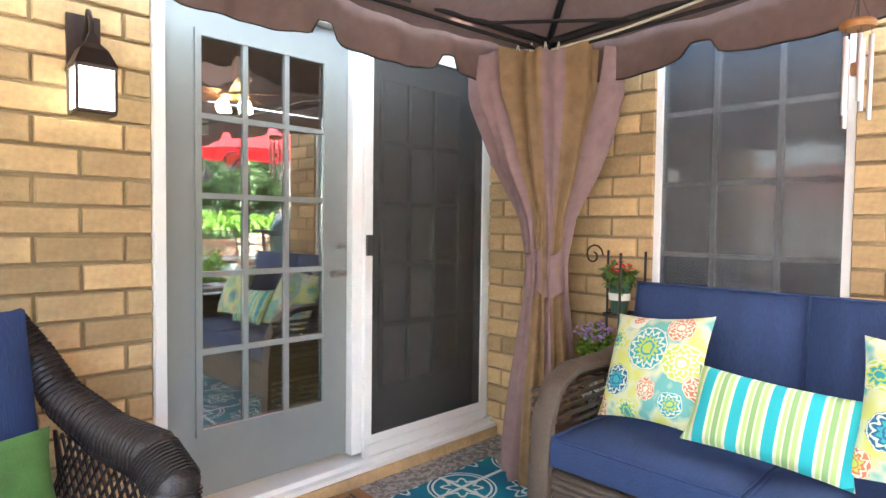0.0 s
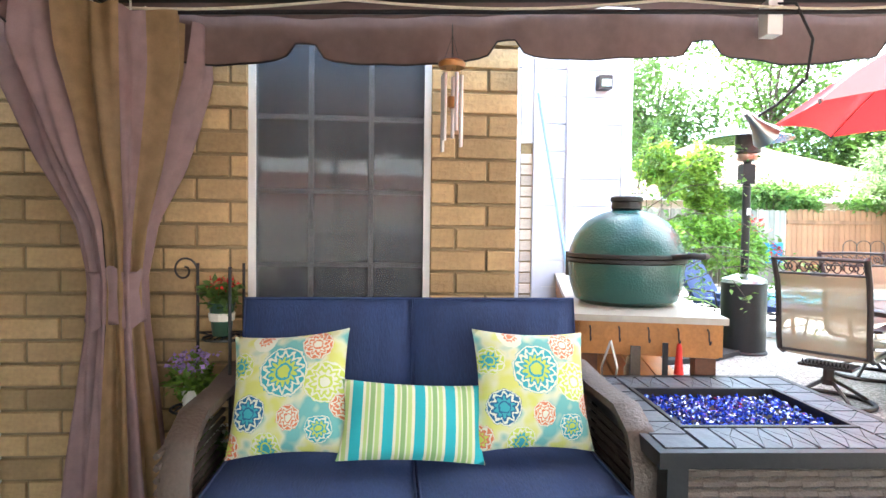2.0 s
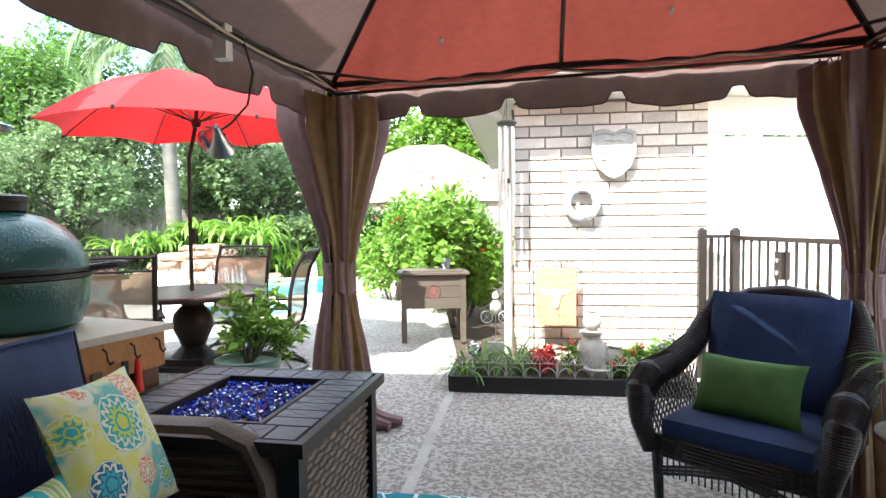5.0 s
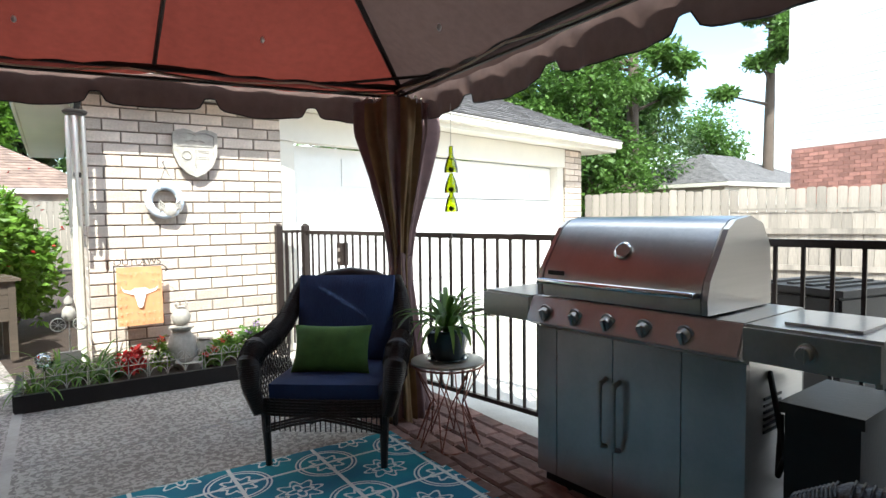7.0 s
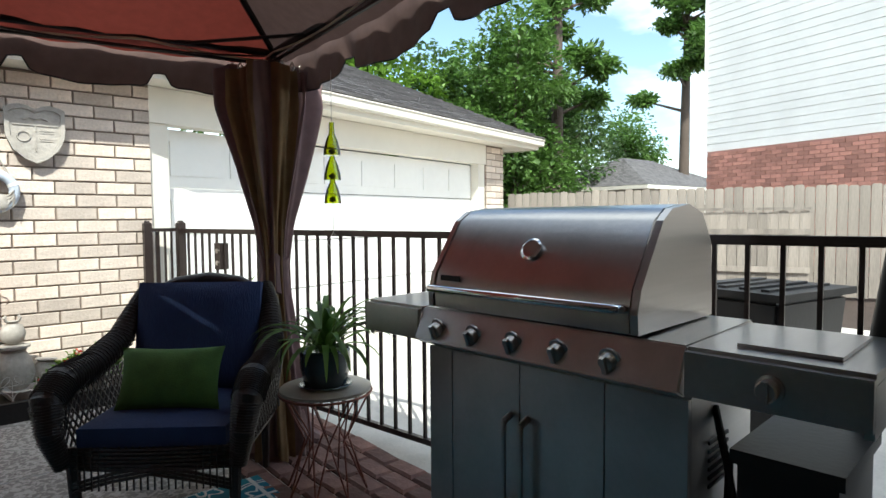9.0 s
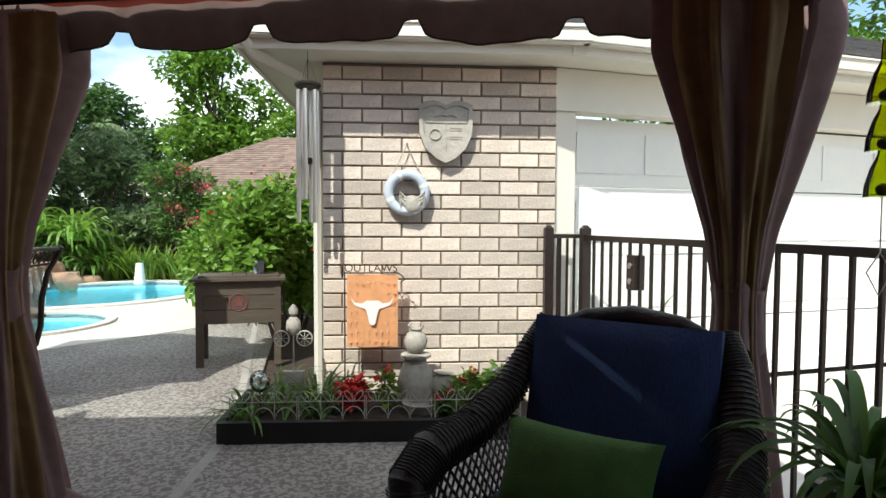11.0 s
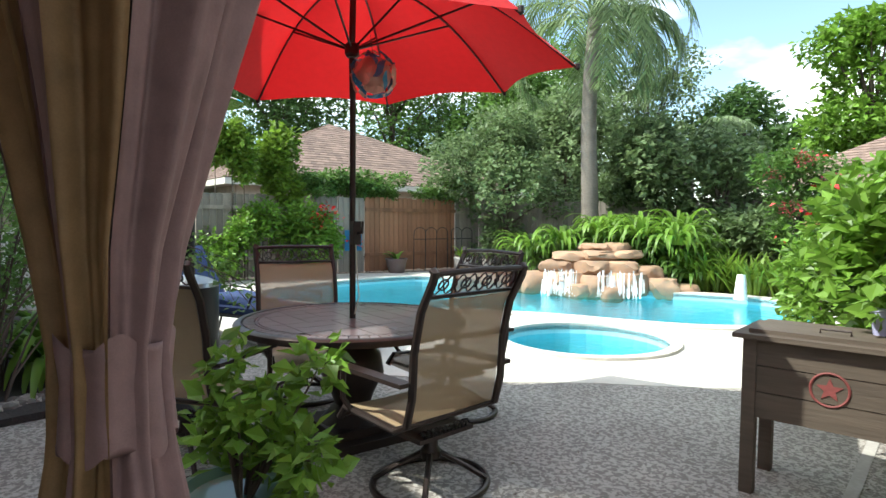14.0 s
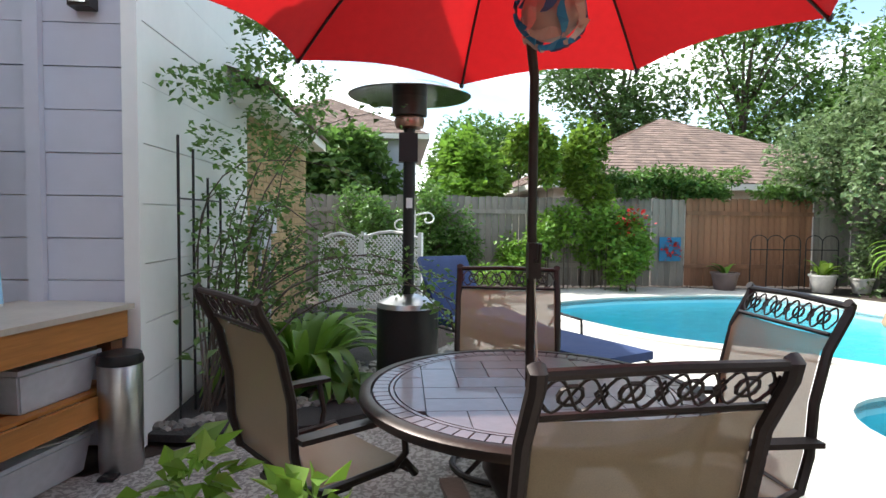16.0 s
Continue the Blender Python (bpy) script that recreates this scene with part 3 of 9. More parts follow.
part("garage_fascia_side", boxed(-0.98, -0.952, 4.26, 10.9, 2.37, 2.52), M_SOFFIT, kind="structure", label="cream fascia board")
for x0, x1, m in ((-1.02, 1.28, Matrix()), (1.16, 7.5, GARAGE)):
    bm = bmesh.new()
    for y0, y1, z0, z1 in ((4.14, 4.152, 2.44, 2.53), (4.152, 4.227, 2.43, 2.438), (4.125, 4.139, 2.52, 2.535), (4.152, 4.16, 2.438, 2.47)):
        box(bm, x0, x1, y0, y1, z0, z1)
    part("garage_gutter", bm, M_SOFFIT, kind="structure", label="cream gutter along the garage eave").matrix_world = m
part("downspout_elbow", tubed([(-0.93, 4.18, 2.45), (-0.86, 4.3, 2.36), (-0.62, 4.62, 2.28), (-0.53, 4.76, 2.2), (-0.53, 4.78, 0.05)], 0.038, 8), M_SOFFIT,
     kind="structure", label="cream downspout bending back to the brick corner", smooth=True)


def shingle_plane(name, p0, p1, p2, p3, rows, material, label, cols=30):
    """A roof slope p0-p1 (eave), p3-p2 (ridge), in lapped courses of tabs."""
    p0, p1, p2, p3 = map(Vector, (p0, p1, p2, p3))
    n = (p1 - p0).cross(p3 - p0).normalized()
    if n.z < 0:
        n = -n
    verts, faces = [], []
    rng = random.Random(rows)
    for r in range(rows):
        a, b = r / rows, (r + 1.12) / rows
        l0, r0, l1, r1 = p0.lerp(p3, a), p1.lerp(p2, a), p0.lerp(p3, min(b, 1)), p1.lerp(p2, min(b, 1))
        k = max(int(cols * ((r0 - l0).length / (p1 - p0).length)), 1)
        off = rng.random() * 0.5
        for c in range(k):
            u0, u1 = min(max((c + off * (c > 0)) / k, 0), 1), min((c + 1 + off) / k if c < k - 1 else 1, 1)
            t = 0.02 + 0.008 * rng.random()
            q = [l0.lerp(r0, u0) + n * t, l0.lerp(r0, u1) + n * t, l1.lerp(r1, u1) + n * 0.004, l1.lerp(r1, u0) + n * 0.004,
                 l0.lerp(r0, u0), l0.lerp(r0, u1)]
            i = len(verts)
            verts += q
            faces += [(i, i + 1, i + 2, i + 3), (i + 4, i + 5, i + 1, i)]
    return raw(name, verts, faces, material, label=label, kind="structure")


shingle_plane("garage_roof", (-1.02, 4.14, 2.545), (1.29, 4.14, 2.545), (1.7, 7.4, 4.0), (1.6, 7.4, 4.0), 24, M_SHINGLE_GREY, "grey asphalt shingle garage roof", 14)
shingle_plane("garage_roof_front", (1.10, 4.14, 2.549), (7.5, 4.14, 2.549), (4.9, 7.2, 4.0), (1.9, 7.2, 4.0), 24, M_SHINGLE_GREY, "grey asphalt shingle garage roof", 40).matrix_world = GARAGE
shingle_plane("garage_roof_end", (7.5, 4.14, 2.547), (7.5, 10.9, 2.547), (4.9, 7.4, 4.0), (4.9, 7.2, 4.0), 24, M_SHINGLE_GREY, "grey asphalt shingle garage roof", 30).matrix_world = GARAGE
shingle_plane("garage_roof_side", (-1.02, 10.9, 2.545), (-1.02, 4.14, 2.545), (1.6, 7.4, 4.0), (1.6, 9.0, 4.0), 24, M_SHINGLE_GREY, "grey asphalt shingle garage roof", 40)
part("garage_wall_back", boxed(-0.3, 5.66, 10.3, 10.5, 0, 2.38), M_WHITE, kind="structure")

# siding of the tall part of the house and the white wall past it
SX = -4.75
for k in range(19):
    part("siding_board", boxed(SX - 0.02, SX + 0.004 * (k % 2), 1.53, 2.35, 0.02 + k * 0.247, 0.02 + (k + 1) * 0.247 - 0.006), M_SIDING, kind="structure",
         label="lavender-grey lap siding board")
for k in range(19):
    part("siding_board", boxed(SX - 0.02, SX + 0.004 * (k % 2), 0.82, 1.415, 0.02 + k * 0.247, 0.02 + (k + 1) * 0.247 - 0.006), M_SIDING, kind="structure",
         label="lavender-grey lap siding board")
part("siding_filler", boxed(SX - 0.02, SX, 1.42, 1.528, 2.065, 4.7), M_SIDING, kind="structure", label="lavender-grey board above the brick strip")
part("siding_edge_board", boxed(SX + 0.006, SX + 0.03, 1.53, 1.62, 0, 4.7), M_SIDING, kind="structure", label="lavender-grey edge board", bevel=0.004)
part("siding_batten", boxed(SX + 0.006, SX + 0.055, 1.83, 1.91, 0, 4.7), M_SIDING, kind="structure", label="lavender-grey downspout", bevel=0.008)
part("siding_corner_post", boxed(SX - 0.04, SX + 0.03, 2.352, 2.44, 0, 4.7), M_WHITE, kind="structure", label="white corner board", bevel=0.004)
part("wall_white_core", boxed(-8.0, SX - 0.045, 1.9, 2.40, 0, 4.7), M_WHITE, kind="structure")
for k in range(13):
    part("white_board", boxed(-7.2, SX - 0.042, 2.402, 2.422 + 0.004 * (k % 2), 0.02 + k * 0.36, 0.02 + (k + 1) * 0.36 - 0.006), M_WHITE, kind="structure",
         label="white lap siding board")
# unseen block, added to throw the house's shade over the patio
part("upper_storey", boxed(-8.0, -2.4, -5.0, 0.75, 2.95, 4.7), M_WHITE, kind="structure", label="unseen white upper part of the house, added to cast shade")
part("house_body", boxed(-8.0, -4.80, -8.0, 1.88, 0, 4.7), M_WHITE, kind="structure")
brick_wall("wall_far_brick", (-7.23, 2.42, 0), 180, 3.6, 2.5, M_BRICK, M_MORTAR, "tan brick house wall past the white siding", fused=True)

# house over the doors: soffit, fascia
part("house_soffit", boxed(-4.4, 3.2, -1.36, -0.95, 2.752, 2.78), M_SOFFIT, kind="structure", label="cream soffit above the patio doors")
part("house_soffit_side", boxed(-2.03, -1.72, -0.95, 1.1, 2.752, 2.78), M_SOFFIT, kind="structure", label="cream soffit above the window")
part("house_soffit_recess", boxed(-4.75, -2.03, 0.82, 1.1, 2.752, 2.78), M_SOFFIT, kind="structure", label="cream soffit")
part("house_fascia", boxed(-1.71, 3.2, -0.948, -0.92, 2.72, 2.92), M_SOFFIT, kind="structure", label="cream fascia")
part("house_fascia_side", boxed(-1.719, -1.69, -0.92, 1.13, 2.72, 2.92), M_SOFFIT, kind="structure", label="cream fascia")
shingle_plane("house_roof", (-1.7, -0.92, 2.9), (3.2, -0.92, 2.9), (3.2, -4.5, 4.4), (-1.7, -4.5, 4.4), 20, M_SHINGLE, "brown shingle house roof", 30)
shingle_plane("house_roof_side", (-1.7, 1.13, 2.9), (-1.7, -4.5, 2.9), (-4.4, -4.5, 4.0), (-4.4, 1.13, 4.0), 16, M_SHINGLE, "brown shingle house roof", 30)
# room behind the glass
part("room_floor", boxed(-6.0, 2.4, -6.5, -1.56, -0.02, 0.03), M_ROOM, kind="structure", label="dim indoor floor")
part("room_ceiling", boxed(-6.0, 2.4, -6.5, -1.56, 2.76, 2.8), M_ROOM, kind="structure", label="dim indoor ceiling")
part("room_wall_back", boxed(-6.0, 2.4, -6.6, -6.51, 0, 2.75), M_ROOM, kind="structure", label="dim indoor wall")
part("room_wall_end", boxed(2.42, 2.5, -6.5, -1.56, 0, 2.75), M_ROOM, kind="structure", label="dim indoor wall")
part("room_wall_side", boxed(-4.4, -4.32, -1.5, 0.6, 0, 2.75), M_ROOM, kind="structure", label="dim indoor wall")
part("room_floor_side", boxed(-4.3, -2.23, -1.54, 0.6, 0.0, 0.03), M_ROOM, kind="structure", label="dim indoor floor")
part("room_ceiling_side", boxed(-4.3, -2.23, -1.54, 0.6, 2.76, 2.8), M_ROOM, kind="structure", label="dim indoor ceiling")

# patio doors
dr = thing("door_1", "grey fifteen-pane patio door, closed, in a white frame", "door", (0, 0, 0))
tagged(dr, kind="structure")
X0, X1, XM = -2.06, -0.18, -1.09


def glazed_leaf(parent, x0, x1, y, z0, z1, px0, px1, pz0, pz1, cols, rows, material, name="leaf"):
    for a in ((x0, px0, z0, z1), (px1, x1, z0, z1), (px0, px1, z0, pz0), (px0, px1, pz1, z1)):
        part(name + "_rail", boxed(a[0], a[1], y - 0.045, y, a[2], a[3]), material, parent)
    for c in range(1, cols):
        x = px0 + (px1 - px0) * c / cols
        part("muntin", boxed(x - 0.011, x + 0.011, y - 0.02, y + 0.004, pz0, pz1), material, parent)
    for r in range(1, rows):
        z = pz0 + (pz1 - pz0) * r / rows
        part("muntin", boxed(px0, px1, y - 0.019, y + 0.003, z - 0.011, z + 0.011), material, parent)
    for a in ((px0 - 0.02, px0 + 0.005, pz0 - 0.02, pz1 + 0.02), (px1 - 0.005, px1 + 0.02, pz0 - 0.02, pz1 + 0.02),
              (px0 + 0.005, px1 - 0.005, pz0 - 0.02, pz0 + 0.005), (px0 + 0.005, px1 - 0.005, pz1 - 0.005, pz1 + 0.02)):
        part("glazing_bead", boxed(a[0], a[1], y + 0.001, y + 0.012, a[2], a[3]), material, parent)
    for c in range(cols):
        for r in range(rows):
            w, h = (px1 - px0) / cols, (pz1 - pz0) / rows
            p = part("pane", boxed(px0 + c * w + 0.003, px0 + (c + 1) * w - 0.003, y - 0.012, y - 0.008, pz0 + r * h + 0.003, pz0 + (r + 1) * h - 0.003), M_GLASS, parent)
            p.visible_shadow = False


glazed_leaf(dr, XM + 0.03, X1 - 0.045, HY - 0.015, 0.13, 2.12, -0.93, -0.36, 0.40, 1.96, 3, 5, M_DOOR)
glazed_leaf(dr, X0 + 0.06, XM - 0.04, HY - 0.05, 0.13, 2.12, -1.86, -1.30, 0.40, 1.96, 3, 5, M_DOOR)
for a in ((X1 - 0.04, X1, 0.1, 2.2), (X0, X0 + 0.05, 0.1, 2.2), (XM - 0.035, XM + 0.025, 0.12, 2.2), (X0 + 0.05, X1 - 0.04, 2.13, 2.2)):
    part("door_frame", boxed(a[0], a[1], HY - 0.06, HY + 0.025, a[2], a[3]), M_ALU, dr, bevel=0.004)
part("threshold", boxed(X0, X1, HY - 0.1, HY + 0.06, 0.065, 0.098), M_ALU, dr, bevel=0.003)
part("threshold_track", boxed(X0, X1, HY + 0.062, HY + 0.10, 0.055, 0.075), M_ALU, dr, bevel=0.003)
for z in (1.0, 1.13):
    part("door_handle" if z == 1.0 else "deadbolt", tubed([(-1.0, HY - 0.01, z), (-1.0, HY + 0.045, z), (-0.95 if z > 1.1 else -0.93, HY + 0.055, z)], 0.014, 8), M_STEEL, dr, "silver metal")
sc = thing("screen_door", "white-framed sliding screen door with dark mesh, closed", "screen door", (0, 0, 0))
sc2 = ((X0 + 0.06, X0 + 0.10, 0.16, 2.12), (XM - 0.075, XM - 0.03, 0.16, 2.12), (X0 + 0.1, XM - 0.075, 0.16, 0.20), (X0 + 0.1, XM - 0.075, 2.08, 2.12))
for a in sc2:
    part("screen_frame", boxed(a[0], a[1], HY + 0.03, HY + 0.05, max(a[2], 0.1), a[3]), M_ALU, sc, bevel=0.003)
part("screen_foot", boxed(X0 + 0.06, XM - 0.03, HY + 0.03, HY + 0.05, 0.099, 0.158), M_ALU, sc)
part("mesh", boxed(X0 + 0.1, XM - 0.075, HY + 0.038, HY + 0.040, 0.20, 2.08), M_SCREEN, sc, "dark grey insect mesh")
part("latch", boxed(XM - 0.065, XM - 0.035, HY + 0.05, HY + 0.065, 1.08, 1.18), M_DARKFRAME, sc, "dark latch", bevel=0.004)
part("door_sill_step", boxed(X0 - 0.02, 1.2, HY + 0.0, HY + 0.11, 0.0, 0.054), M_BRICK, kind="structure", label="tan masonry step under the doors", bevel=0.004)

# tall window with its sun screen
wi = thing("window_1", "tall window with dark sun screen and white muntins behind it", "window", (0, 0, 0))
tagged(wi, kind="structure")
wy0, wy1, wz0, wz1 = -0.35, 0.43, 0.55, 2.35
for a in ((wy0, wy0 + 0.03, wz0, wz1), (wy1 - 0.03, wy1, wz0, wz1), (wy0 + 0.03, wy1 - 0.03, wz0, wz0 + 0.03), (wy0 + 0.03, wy1 - 0.03, wz1 - 0.03, wz1)):
    part("window_frame", boxed(HX - 0.08, HX - 0.012, a[0], a[1], a[2], a[3]), M_ALU, wi)
for k in (1, 2):
    y = wy0 + (wy1 - wy0) * k / 3
    part("muntin", boxed(HX - 0.047, HX - 0.034, y - 0.011, y + 0.011, wz0 + 0.03, wz1 - 0.03), M_ALU, wi)
for k in range(1, 6):
    z = 0.80 + 0.32 * k - 0.01
    if z < wz1:
        part("muntin", boxed(HX - 0.046, HX - 0.035, wy0 + 0.03, wy1 - 0.03, z - 0.01, z + 0.01), M_ALU, wi)
p = part("pane", boxed(HX - 0.056, HX - 0.052, wy0 + 0.03, wy1 - 0.03, wz0 + 0.03, wz1 - 0.03), M_GLASS, wi)
p.visible_shadow = False
p = part("screen_panel", boxed(HX - 0.028, HX - 0.026, wy0 + 0.03, wy1 - 0.03, wz0 + 0.03, wz1 - 0.03), screen_mat("window_screen", (0.085, 0.09, 0.10), 0.5), wi, "dark sun screen")
p.visible_shadow = False

# back fences and neighbours
def board_fence(name, x0, y0, x1, y1, height, material, label, board=0.14, seed=1, cap=False, rails=False):
    rng = random.Random(seed)
    f = thing(name, label, "fence", (x0, y0, 0), math.degrees(math.atan2(y1 - y0, x1 - x0)))
    n = int(math.hypot(x1 - x0, y1 - y0) / board)
    meshes = []
    for k in range(3):
        b = boxed(0.004, board - 0.004, -0.008, 0.008, 0.02, height + (k - 1) * 0.012)
        bmesh.ops.bevel(b, geom=[e for e in b.edges if abs(e.verts[0].co.z - e.verts[1].co.z) < 0.01 and e.verts[0].co.z > 1 and abs(e.verts[0].co.x - e.verts[1].co.x) < 0.01],
                        offset=0.02, segments=1, affect="EDGES")
        me = bpy.data.meshes.new("board")
        b.to_mesh(me), b.free()
        me.materials.append(material)
        meshes.append(me)
    for k in range(n):
        o = new("board", rng.choice(meshes))
        o.parent = f
        o.location = (k * board, rng.uniform(-0.004, 0.004), rng.uniform(-0.01, 0.01))
    for z in (0.4, height - 0.35):
        part("rail", boxed(0, n * board, 0.009 if not rails else -0.05, 0.05 if not rails else -0.012, z, z + 0.085), material, f)
    if cap:
        part("cap", boxed(0, n * board, -0.05, 0.05, height + 0.024, height + 0.06), material, f)
    return f


board_fence("back_fence", -13.2, 13.6, -13.2, 12.75, 1.85, M_FENCE, "weathered grey board fence behind the pool", seed=2)
board_fence("back_fence_new", -13.2, 12.73, -13.2, 9.93, 1.87, M_FENCE_RED, "newer red-brown cedar boards in the back fence", seed=3)
board_fence("back_fence", -13.2, 9.91, -13.2, 9.2, 1.85, M_FENCE, "weathered grey board fence with a painted panel", seed=4, rails=True)
board_fence("back_fence", -13.2, 9.18, -13.2, -1.0, 1.85, M_FENCE, "weathered grey board fence behind the shrubs", seed=5)
board_fence("back_fence", -13.2, 13.62, -6.5, 17.6, 1.85, M_FENCE, "weathered grey board fence behind the waterfall", seed=6)
board_fence("side_fence", -6.4, 17.6, 6.0, 17.6, 1.85, M_FENCE, "weathered grey board fence at the garden's end", seed=7)
board_fence("driveway_fence", 7.9, 6.9, 10.6, 1.2, 1.72, M_FENCE, "pale weathered board fence beside the driveway", seed=8)
board_fence("driveway_fence", 10.6, 1.2, 11.3, -5.0, 1.76, M_FENCE, "pale weathered board fence beside the driveway", seed=9)
board_fence("low_fence_panel", 8.72, 4.45, 9.72, 2.4, 1.33, M_FENCE, "lower weathered board fence panel with rails and a flat cap", seed=10, cap=True, rails=True)


def house(name, label, x0, x1, y0, y1, eave, ridge, wall_mat, roof_mat, over=0.5):
    h = thing(name, label, "house", (0, 0, 0))
    part("wall", boxed(x0, x1, y0, y1, 0, eave), wall_mat, h)
    d = min(x1 - x0, y1 - y0) / 2
    a = [(x0 - over, y0 - over, eave - 0.05), (x1 + over, y0 - over, eave - 0.05), (x1 + over, y1 + over, eave - 0.05), (x0 - over, y1 + over, eave - 0.05)]
    if x1 - x0 > y1 - y0:
        r0, r1 = (x0 + d, (y0 + y1) / 2, ridge), (x1 - d, (y0 + y1) / 2, ridge)
        quads = ((a[0], a[1], r1, r0), (a[2], a[3], r0, r1), (a[1], a[2], r1, r1), (a[3], a[0], r0, r0))
    else:
        r0, r1 = ((x0 + x1) / 2, y0 + d, ridge), ((x0 + x1) / 2, y1 - d, ridge)
        quads = ((a[1], a[2], r1, r0), (a[3], a[0], r0, r1), (a[0], a[1], r0, r0), (a[2], a[3], r1, r1))
    for q in quads:
        s = shingle_plane("roof", *q, 26, roof_mat, "", 50)
        s.parent = h
        del s["kind"]
    part("fascia", slab([(x0 - over, y0 - over), (x1 + over, y0 - over), (x1 + over, y1 + over), (x0 - over, y1 + over)], eave - 0.25, eave - 0.06), M_SOFFIT, h)
    return h


house("neighbour_house", "single-storey brick house with a brown hip roof behind the hedge", -31, -19, 8.6, 20.6, 2.6, 5.6, M_BRICK_PALE, M_SHINGLE)
house("neighbour_house", "low house with a brown shingle roof beyond the garden", -11.5, 0.5, 26.0, 36.0, 2.6, 5.6, M_BRICK_PALE, M_SHINGLE)
house("neighbour_house", "grey-green two-storey house past the side fence", -34, -24, -3, 4.5, 4.6, 6.6, M_SIDING, M_SHINGLE)

# ---- gazebo ----
GA, GB, GC, GD = Vector((-1.83, -0.80, 2.11)), Vector((-1.61, 3.00, 2.20)), Vector((1.23, 2.34, 2.15)), Vector((1.04, -1.14, 2.16))
PEAK = Vector((-0.26, 0.85, 2.92))
gz = thing("gazebo", "dark metal gazebo, brown canopy with sunlit glow painted red, scalloped valance", "gazebo")
for p in (GA, GB, GC, GD):
    post = part("post", boxed(p.x - 0.028, p.x + 0.028, p.y - 0.028, p.y + 0.028, 0.012, p.z), M_BLACK, gz, bevel=0.004)
    part("foot_plate", boxed(p.x - 0.08, p.x + 0.08, p.y - 0.08, p.y + 0.08, 0.0, 0.011), M_BLACK, post)
CORNERS = (GA, GB, GC, GD)
for i, p in enumerate(CORNERS):
    q = CORNERS[(i + 1) % 4]
    part("beam", tubed([p + Vector((0, 0, 0.02)), q + Vector((0, 0, 0.02))], 0.020, 8), M_BLACK, gz, smooth=True)
    part("curtain_rail", tubed([p.lerp(PEAK, 0.03) + Vector((0, 0, -0.075)), q.lerp(PEAK, 0.03) + Vector((0, 0, -0.075))], 0.010, 6), M_BLACK, gz, smooth=True)
    part("hip_rafter", tubed([p + Vector((0, 0, 0.03)), p.lerp(PEAK, 0.5) + Vector((0, 0, 0.02)), PEAK - Vector((0, 0, 0.03))], 0.016, 6), M_BLACK, gz, smooth=True)
    mid = (p + q) / 2
    part("mid_rafter", tubed([mid + Vector((0, 0, 0.03)), mid.lerp(PEAK, 0.5) + Vector((0, 0, 0.01)), PEAK - Vector((0, 0, 0.03))], 0.012, 6), M_BLACK, gz, smooth=True)
    # brace in the corner
    part("corner_brace", tubed([p + (q - p).normalized() * 0.45 + Vector((0, 0, 0.01)), p + (CORNERS[i - 1] - p).normalized() * 0.45 + Vector((0, 0, 0.01))], 0.009, 6), M_BLACK, gz)


def canopy_side(p, q, material, seed, lip=0.10):
    """One cloth slope between two corners, sagging between its ribs, and its scalloped valance."""
    rng = random.Random(seed)
    c = (p + q) / 2
    out = Vector((c.x - PEAK.x, c.y - PEAK.y, 0)).normalized()
    up = Vector((0, 0, 1))
    nu, nv = 48, 16
    verts, faces = [], []
    pe, qe = p + (p - PEAK).normalized() * lip * 1.3, q + (q - PEAK).normalized() * lip * 1.3
    for j in range(nv + 1):
        v = j / nv
        for i in range(nu + 1):
            u = i / nu
            e = pe.lerp(qe, u)
            w = e.lerp(PEAK, v) + up * 0.05
            sag = 0.05 * abs(math.sin(u * math.tau)) ** 0.7 * (1 - v) * math.sin(math.pi * min(v * 1.4 + 0.12, 1))
            pull = 0.010 * math.sin(u * 70 + 9 * v) * (1 - v) ** 2 + 0.02 * noise.noise(Vector((u * 9, v * 5, seed)))
            sag += 0.025 * math.sin(math.pi * ((u * 2) % 1)) * (1 - v) ** 3
            verts.append(w - up * (sag + pull * 0.6))
    for j in range(nv):
        for i in range(nu):
            a = j * (nu + 1) + i
            faces.append((a, a + 1, a + nu + 2, a + nu + 1))
    raw("canopy_panel", verts, faces, material, gz, smooth=True)
    # valance: broad flat scallops with raised notches
    L = (qe - pe).length
    n = 5
    verts, faces = [], []
    cols = 220
    for i in range(cols + 1):
        u = i / cols
        s = (u * n) % 1
        d = abs(s - 0.0) if s < 0.5 else 1 - s
        notch = 0.5 + 0.5 * math.cos(min(max(d - 0.035, 0) / 0.075, 1) * math.pi)
        drop = 0.185 - 0.065 * notch + 0.012 * math.cos((s - 0.5) * math.tau)
        bumpy = 0.012 * math.sin(u * 55 + seed) + 0.008 * math.sin(u * 131)
        base = pe.lerp(qe, u) + up * (0.05 - 0.025 * math.sin(math.pi * ((u * 2) % 1)))
        for k in range(5):
            f = k / 4
            verts.append(base - up * drop * f + out * (0.015 + bumpy * f + 0.01 * f))
    for i in range(cols):
        for k in range(4):
            a = i * 5 + k
            faces.append((a, a + 1, a + 6, a + 5))
    raw("valance", verts, faces, M_CANOPY, gz, smooth=True)
    cord = [Vector(verts[i * 5 + 4]) for i in range(0, cols + 1, 2)]
    part("piping", tubed(cord, 0.004, 4), M_BLACK, gz, "dark edge piping")


canopy_side(GA, GB, M_CANOPY, 1), canopy_side(GB, GC, M_CANOPY_SUNLIT, 2), canopy_side(GC, GD, M_CANOPY, 3), canopy_side(GD, GA, M_CANOPY, 4)


